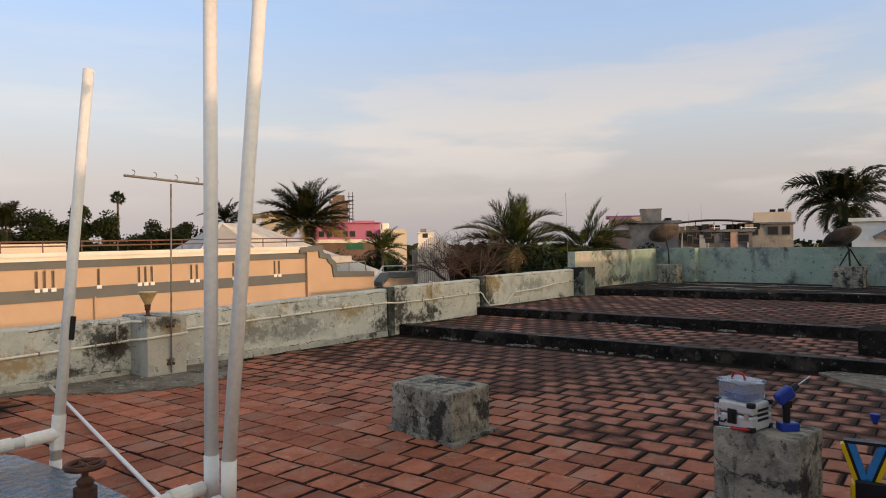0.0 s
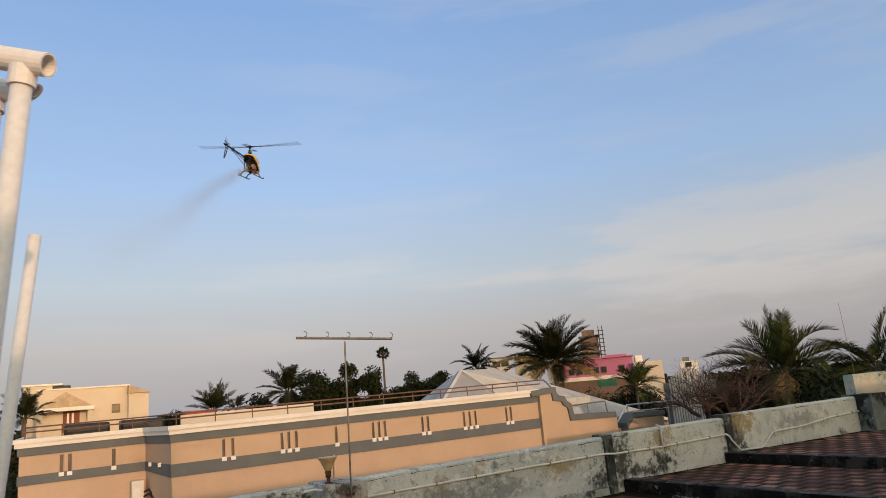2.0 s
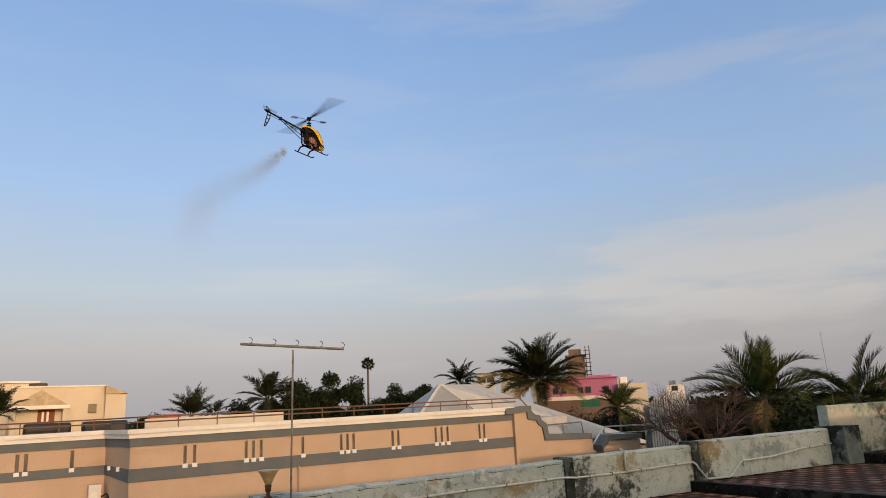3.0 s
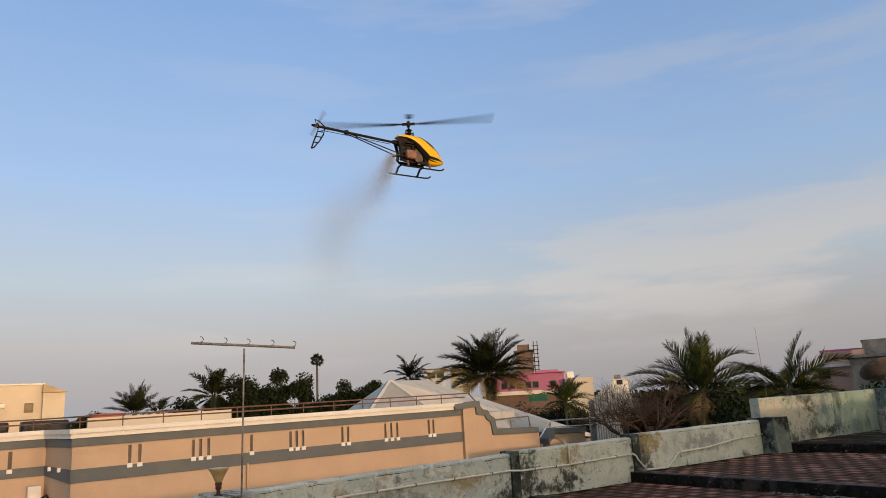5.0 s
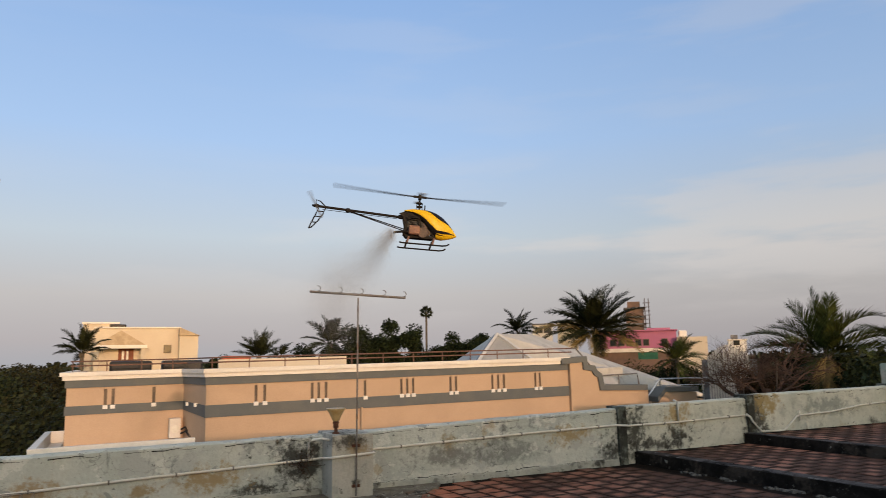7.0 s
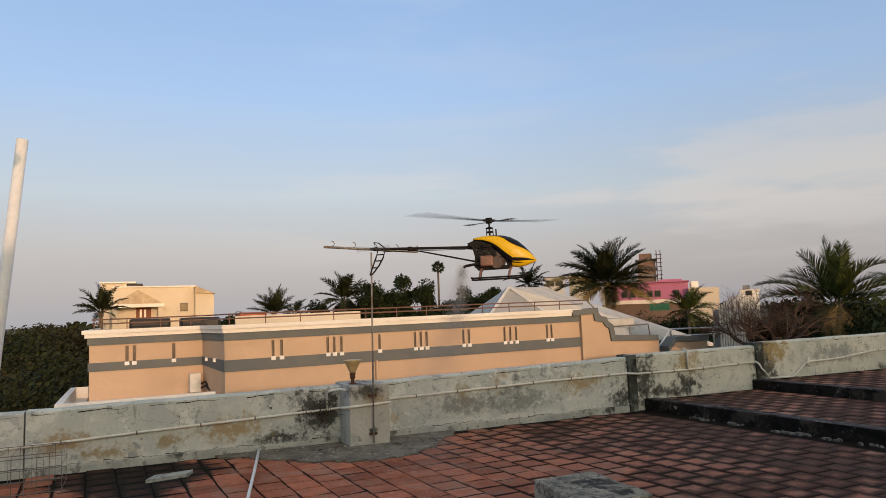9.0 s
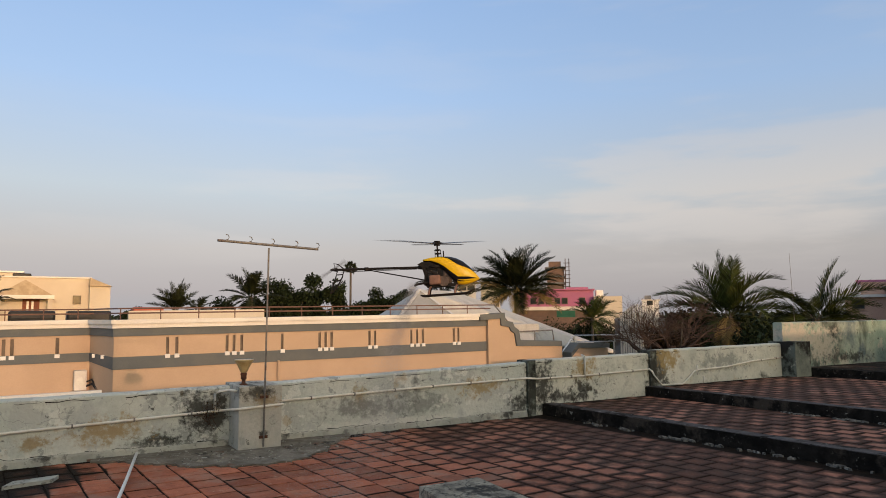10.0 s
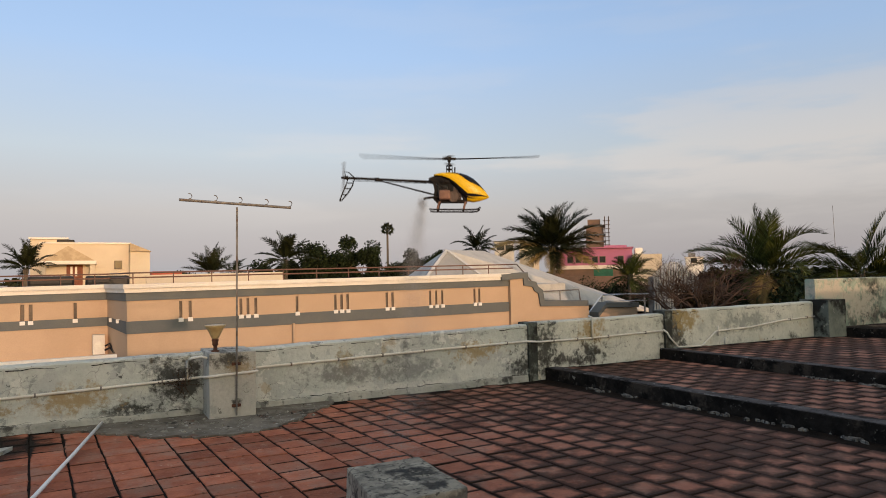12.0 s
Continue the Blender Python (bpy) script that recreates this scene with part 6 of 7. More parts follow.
def bare_bush(az, d, top, width, seed):
    rnd = random.Random(seed)
    x, y = place(az, d)
    p = thing("bare_bush", "leafless brown bush of tangled twigs behind the parapet", "bush", at=pose(x, y, GROUND))
    bm = B()
    h = top - GROUND

    def grow(q, d, ln, r, depth):
        e = q + d * ln
        mid = q.lerp(e, 0.5) + Vector((rnd.gauss(0, 1), rnd.gauss(0, 1), rnd.gauss(0, 1))) * ln * 0.06
        tube(bm, [q, mid, e], r, 4, cap=False, r1=r * 0.65)
        if depth:
            for i in range(3):
                nd = (d + Vector((rnd.gauss(0, 0.55), rnd.gauss(0, 0.55), rnd.gauss(0.05, 0.4)))).normalized()
                grow(e if i else mid, nd, ln * rnd.uniform(0.62, 0.86), r * 0.58, depth - 1)
    for i in range(7):
        a = i * 0.9
        grow(Vector((math.cos(a) * 0.3, math.sin(a) * 0.3, h - width * 0.75)), Vector((math.cos(a) * 0.8, math.sin(a) * 0.8, 0.6)).normalized(), width * 0.24, 0.04, 5)
    tube(bm, [(0, 0, 0), (0, 0, h - width * 0.7)], 0.12, 6)
    part("twig_mass", bm, M["twig"], p)


bare_bush(49.9, 22, at_el(22, 2.1), 2.6, 4)
bare_bush(48.3, 23, at_el(23, 0.8), 2.1, 9)


for k, (az, el, d, w) in enumerate(((48.9, -0.3, 22.8, 1.5), (50.3, 0.2, 22.7, 1.5))):
    tree("dry_shrub", "sparse dry shrub with withered brown leaves behind the parapet", *place(az, d), at_el(d, el), w, 90 + k, 14, 2600, 0.05, M["leaf_dry"], low=0.74, category="shrub")


def woods():
    """Far woodland floor to the left: one mass of leaf clumps."""
    rnd = random.Random(2)
    vs, fs = [], []
    for i in range(420):
        az = rnd.uniform(-32, 1)
        d = rnd.uniform(26, 120)
        top = EYE.z + d * math.tan(radians(rnd.uniform(-1.4, 0.25) if d > 60 else rnd.uniform(-6.5, -1.0)))
        c = far(az, d)
        r = 1.4 + d * 0.012
        for j in range(560):
            v = Vector((rnd.gauss(0, 1), rnd.gauss(0, 1), rnd.gauss(0, 1))).normalized() * r * rnd.random() ** 0.4
            q = Vector((c.x, c.y, top - r)) + Vector((v.x, v.y, v.z if v.z > -r * 0.3 else v.z * 2.2))
            n = Vector((rnd.gauss(0, 1), rnd.gauss(0, 1), rnd.gauss(0, 1) + 0.5)).normalized()
            s = (0.065 + d * 0.0013) * rnd.uniform(0.6, 1.3)
            u = n.orthogonal().normalized() * s
            w = n.cross(u) * 0.6
            k = len(vs)
            vs += [q - u, q + w, q + u, q - w]
            fs += [(k, k + 1, k + 2), (k, k + 2, k + 3)]
    for i in range(700):       # low green cover all round the houses
        az = rnd.uniform(-5, 100)
        d = rnd.uniform(70, 260)
        c = far(az, d)
        r = 1.6 + d * 0.008
        top = EYE.z + d * math.tan(radians(rnd.uniform(-1.2, 0.05)))
        for j in range(40):
            v = Vector((rnd.gauss(0, 1), rnd.gauss(0, 1), rnd.gauss(0, 1))).normalized() * r
            q = Vector((c.x, c.y, top - r)) + v
            n = Vector((rnd.gauss(0, 1), rnd.gauss(0, 1), rnd.gauss(0, 1) + 0.5)).normalized()
            s = d * 0.007
            u = n.orthogonal().normalized() * s
            w = n.cross(u) * 0.6
            k = len(vs)
            vs += [q - u, q + w, q + u, q - w]
            fs += [(k, k + 1, k + 2), (k, k + 2, k + 3)]
    me = bpy.data.meshes.new("woodland")
    me.from_pydata([tuple(v) for v in vs], [], fs)
    me.materials.append(M["leaf_far"])
    tagged(new("woodland", me), "dense dark woodland and scrub stretching to the horizon", "woodland", kind="stuff")


woods()


# ---- far houses ----
def facing(az, d):
    """Pose at ground level, local x to the right across the view, y away."""
    v = far(az, d)
    return pose(v.x, v.y, 0, 0, 0, -az)


def span(d, deg):
    return d * math.tan(radians(deg))


def far_window(h, x, z, w, t, y=0.0):
    bm = B()
    box(bm, x - w / 2 - 0.04, x + w / 2 + 0.04, y - 0.06, y - 0.002, z - 0.06, z + t + 0.06)
    f = part("window", bm, M["slot"], h)
    bm = B()
    box(bm, x - w / 2, x + w / 2, y - 0.075, y - 0.062, z, z + t)
    part("pane", bm, M["window"], f)


def cream_house():
    d = 56
    h = thing("cream_house", "cream house with stone-clad gables and a roof tower", "house", at=facing(1.5, d))
    k = lambda az: span(d, az - 1.5)
    z = lambda el: at_el(d, el)
    bm = B()
    box(bm, k(-1.4), k(4.4), 0, 8, GROUND, z(2.62))
    part("wall", bm, M["cream"], h)
    bm = B()
    box(bm, k(-1.5), k(4.5), -0.12, 8, z(2.62), z(2.72))
    part("coping", bm, M["cornice"], h)
    bm = B()
    a = [(k(-1.3), z(1.35)), (k(2.05), z(1.35)), (k(0.35), z(2.42))]
    fa = [bm.verts.new((x, -1.2, q)) for x, q in a]
    fb = [bm.verts.new((x, -0.01, q)) for x, q in a]
    bm.faces.new(fa)
    bm.faces.new(fb[::-1])
    for i in range(3):
        bm.faces.new((fa[i], fa[(i + 1) % 3], fb[(i + 1) % 3], fb[i]))
    part("porch_gable", bm, M["stone"], h)
    bm = B()
    box(bm, k(-1.4), k(2.15), -1.4, 0, z(1.1), z(1.35))
    part("porch_lintel", bm, M["cornice"], h)
    for az in (-1.2, 1.9):
        bm = B()
        box(bm, k(az) - 0.15, k(az) + 0.15, -1.3, -1.0, GROUND, z(1.1))
        part("porch_column", bm, M["cream"], h)
    bm = B()
    box(bm, k(0.2), k(1.25), -0.05, 0.02, z(-0.4), z(1.08))
    part("door", bm, M["woodred"], h)
    for az in (0.45, 0.75):
        bm = B()
        box(bm, k(az), k(az) + 0.14, -0.08, -0.052, z(0.25), z(0.95))
        part("door_pane", bm, M["white"], h)
    far_window(h, k(3.6), z(0.8), 0.45, 0.5)
    bm = B()
    box(bm, k(4.4), k(5.75), -0.6, 5, GROUND, z(2.05))
    part("side_wing", bm, M["cream"], h)
    bm = B()
    a = [(k(4.35), z(2.05)), (k(5.85), z(2.05)), (k(4.4), z(2.66))]
    fa = [bm.verts.new((x, -0.8, q)) for x, q in a]
    fb = [bm.verts.new((x, 5, q)) for x, q in a]
    bm.faces.new(fa)
    bm.faces.new(fb[::-1])
    for i in range(3):
        bm.faces.new((fa[i], fa[(i + 1) % 3], fb[(i + 1) % 3], fb[i]))
    part("side_roof", bm, M["stone"], h)
    bm = B()
    box(bm, k(-2.75), k(-0.1), 8, 11, GROUND, z(3.35))
    part("rear_tower", bm, M["cream"], h)
    bm = B()
    box(bm, k(-2.85), k(0.0), 7.8, 11.2, z(3.35) + 0.02, z(3.35) + 0.15)
    part("tower_slab", bm, M["cornice"], h)
    bm = B()
    box(bm, k(-0.6), k(0.6), 3, 4.2, z(2.72), z(2.72) + 0.35)
    bevel(bm, 0.08)
    part("roof_tank", bm, M["tank_black"], h)


def pink_house():
    d = 60
    h = thing("pink_house", "bright pink flat-roofed house with dark windows", "house", at=facing(41.9, d))
    k = lambda az: span(d, az - 41.9)
    z = lambda el: at_el(d, el)
    bm = B()
    box(bm, k(37.7), k(43.8), 0, 7, z(0.5), z(1.84))
    part("wall", bm, M["pink"], h)
    bm = B()
    box(bm, k(37.7), k(43.8), 0.004, 7, GROUND, z(0.5) - 0.003)
    part("lower_wall", bm, M["brown"], h)
    bm = B()
    box(bm, k(37.6), k(43.9), -0.25, 7, z(1.84), z(1.92))
    part("coping", bm, M["pink"], h)
    bm = B()
    box(bm, k(37.7), k(43.8), -0.15, -0.002, z(0.2), z(0.5))
    part("plinth_band", bm, M["cornice"], h)
    for az in (38.95, 39.6, 40.2, 40.9, 41.5, 42.9):
        far_window(h, k(az), z(0.74), 0.42, 0.45)
    bm = B()
    box(bm, k(41.6), k(43.4), 1, 5, z(1.92), z(2.1))
    part("roof_room", bm, M["pink"], h)
    bm = B()
    box(bm, k(43.82), k(46.0), -0.5, 6, GROUND, z(1.30))
    part("annex", bm, M["cream"], h)
    bm = B()
    box(bm, k(44.0), k(44.6), 0.5, 2, z(1.30), z(1.85))
    bevel(bm, 0.1)
    part("roof_tank", bm, M["white"], h)
    bm = B()
    box(bm, k(40.9), k(42.3), -4, -3.6, GROUND, z(0.15))
    part("yard_screen", bm, M["green_sheet"], h)
    bm = B()
    box(bm, k(38.0), k(42.8), -5, -4.1, GROUND, z(-0.35))
    part("yard_wall", bm, M["brown"], h)


def water_tower():
    d = 82
    h = thing("unfinished_tower", "unfinished brown concrete tower with scaffolding", "tower", at=facing(40.8, d))
    k = lambda az: span(d, az - 40.8)
    z = lambda el: at_el(d, el)
    bm = B()
    box(bm, k(40.05), k(41.45), 0, 2.4, GROUND, z(3.6))
    part("shaft", bm, M["brown"], h)
    for el in (2.35, 2.9, 3.6):
        bm = B()
        box(bm, k(39.9), k(41.6), -0.2, 2.6, z(el), z(el) + 0.18)
        part("slab", bm, M["greyhouse"], h)
    bm = B()
    box(bm, k(40.2), k(41.2), 0.3, 2.0, z(3.72), z(4.2))
    part("top_tank", bm, M["brown"], h)
    for az in (41.55, 41.85):
        bm = B()
        tube(bm, [(k(az), -0.3, z(1.5)), (k(az), -0.3, z(4.4))], 0.05, 5)
        part("scaffold_pole", bm, M["twig"], h)
    for i in range(8):
        bm = B()
        zz = z(1.8 + i * 0.32)
        tube(bm, [(k(41.4), -0.3, zz), (k(41.95), -0.3, zz)], 0.04, 5)
        part("scaffold_ledger", bm, M["twig"], h)


def plain_house(name, label, mid, d, a0, a1, el, m, windows=(), extra=(), turn=0.0):
    h = thing(name, label, "house", at=facing(mid + turn, d))
    k = lambda az: span(d, az - mid)
    z = lambda e: at_el(d, e)
    bm = B()
    box(bm, k(a0), k(a1), 0, 6, GROUND, z(el))
    part("wall", bm, M[m], h)
    bm = B()
    box(bm, k(a0) - 0.15, k(a1) + 0.15, -0.2, 6.1, z(el) + 0.002, z(el) + 0.14)
    part("roof_slab", bm, M["cornice" if m in ("cream", "white", "salmon") else "greyhouse"], h)
    for az, e, w, t in windows:
        far_window(h, k(az), z(e), w, t)
    for nm, b0, b1, e0, e1, mm in extra:
        bm = B()
        box(bm, k(b0), k(b1), 0.6, 4, z(e0), z(e1))
        part(nm, bm, M[mm], h)
    return h, k, z


cream_house()
pink_house()
water_tower()
plain_house("white_block", "distant white apartment block behind the palm", 35.4, 95, 34.6, 36.2, 2.6, "cream", ((34.9, 2.3, 0.8, 0.6), (36.0, 2.3, 0.8, 0.6)))
plain_house("grey_block", "distant pale grey block behind the palm", 33.4, 90, 32.6, 34.2, 2.55, "roofsheet", ((33.1, 1.9, 0.9, 0.6), (33.8, 1.9, 0.9, 0.6)))
plain_house("distant_house", "small distant cream house on the horizon", 48.2, 110, 47.5, 48.8, 0.95, "white", ((48.1, 0.6, 0.8, 0.6),), (("roof_room", 47.7, 48.2, 0.95, 1.35, "greyhouse"),))
plain_house("salmon_house", "salmon house with a pink roof slab beyond the green parapet", 64.0, 42, 62.2, 65.6, 1.0, "salmon", ((63.0, 0.25, 0.5, 0.4),), (("upper_room", 63.2, 66.2, 1.1, 2.1, "salmon"), ("roof_slab", 62.9, 66.4, 2.1, 2.25, "pink")), turn=-0.5)
plain_house("stained_house", "black-stained grey house with a square roof tower", 67.2, 39, 65.3, 69.2, 1.55, "greyhouse", ((68.5, 0.5, 0.5, 0.5),), (("roof_tower", 66.2, 67.9, 1.75, 2.7, "greyhouse"), ("tower_cap", 66.15, 67.95, 2.7, 2.8, "greyhouse"), ("roof_shed", 65.5, 66.3, 1.7, 2.15, "salmon"), ("roof_tank", 68.2, 68.7, 1.7, 2.0, "tank_black")), turn=-1.1)
h, k, z = plain_house("terrace_house", "stained terrace houses with roof clutter under a thin canopy", 72.4, 44, 69.3, 75.2, 0.75, "greyhouse", ((70.2, 0.1, 0.5, 0.4), (71.6, 0.1, 0.6, 0.4), (73.4, 0.0, 0.6, 0.4), (74.4, 0.0, 0.5, 0.4)), (("roof_room", 69.4, 71.2, 0.75, 1.25, "greyhouse"), ("roof_room", 72.0, 72.8, 0.75, 1.15, "brown"), ("parapet", 71.2, 75.0, 0.75, 0.95, "salmon"), ("awning", 72.2, 73.2, -0.1, 0.0, "salmon")), turn=-1.5)
rnd = random.Random(31)
for i in range(26):
    bm = B()
    x0 = k(69.4 + 5.6 * rnd.random())
    e = rnd.uniform(0.85, 1.45)
    box(bm, x0, x0 + rnd.uniform(0.25, 0.9), 0.8 + rnd.random() * 2, 3.0 + rnd.random(), z(0.75) + 0.15, z(e))
    part("roof_room" if i % 3 else "roof_tank", bm, M[rnd.choice(("greyhouse", "greyhouse", "weathered", "white", "tank_black", "salmon", "roofsheet", "rust"))], h)
for i, az in enumerate((69.9, 71.3, 71.9, 73.6, 74.8)):
    bm = B()
    x0 = k(az)
    box(bm, x0, x0 + 0.10 + 0.3 * (i % 2), -0.12, -0.003, GROUND, z(0.75 - 0.2 * (i % 3)))
    part("pilaster", bm, M["salmon" if i == 3 else "roofsheet"], h)
for az in (69.6, 71.0, 72.4, 73.8, 75.0):
    bm = B()
    tube(bm, [(k(az), 0.4, z(0.7)), (k(az), 0.4, z(1.58))], 0.025, 5)
    part("canopy_post", bm, M["rust"], h)
for i in range(15):       # railings, washing lines and pipes over the roofs
    bm = B()
    a0 = 69.4 + 5.2 * rnd.random()
    e = rnd.uniform(0.95, 1.35)
    if i % 3:
        tube(bm, [(k(a0), -0.1, z(0.7)), (k(a0), -0.1, z(e + 0.2))], 0.02, 4)
    else:
        tube(bm, [(k(a0), -0.1, z(e)), (k(a0 + rnd.uniform(0.5, 1.4)), -0.1, z(e + rnd.uniform(-0.05, 0.05)))], 0.025, 4)
    part("roof_pole" if i % 3 else "roof_rail", bm, M[rnd.choice(("white", "rust", "tank_black"))], h)
for i in range(11):       # small dark openings and shutters in the stained front
    far_window(h, k(69.5 + 5.4 * rnd.random()), z(rnd.uniform(-0.3, 0.4)), rnd.uniform(0.25, 0.6), rnd.uniform(0.25, 0.5), y=-0.01 * i)
bm = B()
prev = None
for i in range(13):
    f = i / 12
    x, zz = k(69.3 + 6.0 * f), z(1.52 + 0.20 * math.sin(math.pi * f))
    if prev:
        vs = [bm.verts.new(c) for c in ((prev[0], 0, prev[1]), (x, 0, zz), (x, 3, zz), (prev[0], 3, prev[1]), (prev[0], 0, prev[1] + 0.05), (x, 0, zz + 0.05), (x, 3, zz + 0.05), (prev[0], 3, prev[1] + 0.05))]
        for f4 in ((0, 1, 2, 3), (7, 6, 5, 4), (0, 4, 5, 1), (3, 2, 6, 7)):
            bm.faces.new([vs[j] for j in f4])
    prev = (x, zz)
part("canopy", bm, M["greyhouse"], h)
plain_house("cream_villa", "sunlit cream villa with stair room and black tanks", 76.3, 58, 74.3, 78.0, 1.3, "weathered", ((75.2, 0.5, 0.7, 0.6), (76.6, 0.5, 0.7, 0.6), (77.5, 0.5, 0.5, 0.6)), (("stair_room", 75.2, 77.9, 1.4, 2.25, "cream"), ("roof_tank", 76.4, 76.8, 2.25, 2.45, "tank_black"), ("roof_tank", 77.0, 77.4, 2.25, 2.5, "tank_black"), ("balcony_wall", 74.3, 75.2, 1.4, 1.65, "white"), ("stair_wall", 75.0, 75.3, 1.4, 1.9, "white")), turn=-1.3)


def white_gable():
    d = 34
    h = thing("white_gable_house", "white house with a grey-edged gable beyond the end parapet", "house", at=facing(83.0, d))
    k = lambda az: span(d, az - 83.0)
    z = lambda el: at_el(d, el)
    bm = B()
    prism(bm, [(k(80.3), 0), (k(92), 0), (k(92), 6), (k(80.3), 6)], GROUND, z(1.35))
    part("wall", bm, M["white"], h)
    bm = B()
    box(bm, k(80.1), k(92), -0.2, 6.2, z(1.35) + 0.002, z(1.35) + 0.16)
    part("coping", bm, M["white"], h)
    for s in (-1, 1):
        bm = B()
        tube(bm, [(k(83.9), -0.3, z(1.35)), (k(83.9 + s * 2.2), -0.3, z(0.1))], 0.1, 4)
        part("gable_board", bm, M["greyhouse"], h)
    bm = B()
    a = [bm.verts.new((k(83.9), -0.12, z(1.2))), bm.verts.new((k(81.9), -0.12, z(0.05))), bm.verts.new((k(85.9), -0.12, z(0.05)))]
    b = [bm.verts.new((v.co.x, -0.003, v.co.z)) for v in a]
    bm.faces.new(a)
    bm.faces.new(b[::-1])
    for i in range(3):
        bm.faces.new((a[i], a[(i + 1) % 3], b[(i + 1) % 3], b[i]))
    part("gable_panel", bm, M["salmon"], h)


white_gable()


def shed():
    """Corrugated sheet shed among the bushes."""
    d = 31
    h = thing("corrugated_shed", "grey corrugated sheet shed among bushes", "shed", at=facing(47.2, d))
    for i in range(16):
        bm = B()
        x = span(d, -1.2) + i * 0.10
        tube(bm, [(x, 0, GROUND), (x, 0, at_el(d, -0.2) + 0.45 * math.sin(math.pi * i / 15))], 0.045, 6)
        part("sheet_rib", bm, M["roofsheet"], h)
    bm = B()
    box(bm, span(d, -1.7), span(d, 2.2), 0.05, 3, GROUND, at_el(d, -0.5))
    part("wall", bm, M["greyhouse"], h)


shed()
for az, e0, e1, d in ((70.6, 1.2, 3.0, 50), (69.6, 1.2, 2.4, 48), (59.0, 1.0, 4.3, 26)):
    bm = B()
    x, y = place(az, d)
    tube(bm, [(x, y, GROUND), (x - d * 0.008, y + d * 0.008, at_el(d, e1))], 0.018 if d < 30 else 0.035, 5, r1=0.006)
    solo("aerial_pole", bm, M["steel"], "thin bare aerial pole against the sky", "aerial", "distant aerial poles")


# ---- the model helicopter ----
CARBON = mat("black_carbon", (0.012, 0.011, 0.011), (0.022, 0.018, 0.016), 30.0, 0.65, 0.05, 90, local=True, spec=0.12)
COPPER = mat("heated_muffler_steel", (0.26, 0.145, 0.105), (0.20, 0.11, 0.08), 18.0, 0.6, 0.05, 60, metal=0.15, local=True)
BLADE = mat("dark_rotor_blade", (0.055, 0.055, 0.060), None, 10.0, 0.4, 0.0, local=True)
GLASSY = mat("black_canopy_window", (0.012, 0.012, 0.016), None, 10.0, 0.12, 0.0, local=True)
ENGINE = mat("dull_engine_alloy", (0.14, 0.10, 0.085), (0.08, 0.06, 0.05), 30.0, 0.6, 0.1, 60, metal=0.2, local=True)
HAZE = mat("clear_tail_blade", (0.10, 0.10, 0.11), None, 10.0, 0.5, 0.0, local=True)
HAZE.node_tree.nodes["Principled BSDF"].inputs["Alpha"].default_value = 0.28
SECTIONS = [(-0.124, 0.064, 0.048, 0.028), (-0.06, 0.075, 0.034, 0.056), (0.0, 0.077, 0.002, 0.068), (0.05, 0.075, -0.046, 0.074), (0.10, 0.069, -0.108, 0.075),
            (0.15, 0.053, -0.160, 0.071), (0.20, 0.024, -0.166, 0.061), (0.25, -0.022, -0.156, 0.046), (0.30, -0.082, -0.140, 0.026), (0.326, -0.118, -0.126, 0.006)]


def canopy_point(u, phi, off=0.0):
    i = min(int(u), len(SECTIONS) - 2)
    f = u - i
    x, zt, zb, hw = [a + (b - a) * f for a, b in zip(SECTIONS[i], SECTIONS[i + 1])]
    c, s = math.cos(phi), math.sin(phi)
    e = 0.8
    return Vector((x, (hw + off) * math.copysign(abs(c) ** e, c), (zt + zb) / 2 + ((zt - zb) / 2 + off) * math.copysign(abs(s) ** e, s)))


def canopy_patch(u0, u1, p0, p1, off, nu=12, npn=10, warp=None):
    bm = B()
    g = []
    for i in range(nu + 1):
        row = []
        for j in range(npn + 1):
            u = u0 + (u1 - u0) * i / nu
            ph = p0 + (p1 - p0) * j / npn
            if warp:
                u, ph = warp(i / nu, j / npn, u, ph)
            row.append(bm.verts.new(canopy_point(u, ph, off)))
        g.append(row)
    for a, b in zip(g, g[1:]):
        for j in range(npn):
            bm.faces.new((a[j], b[j], b[j + 1], a[j + 1]))
    return bm


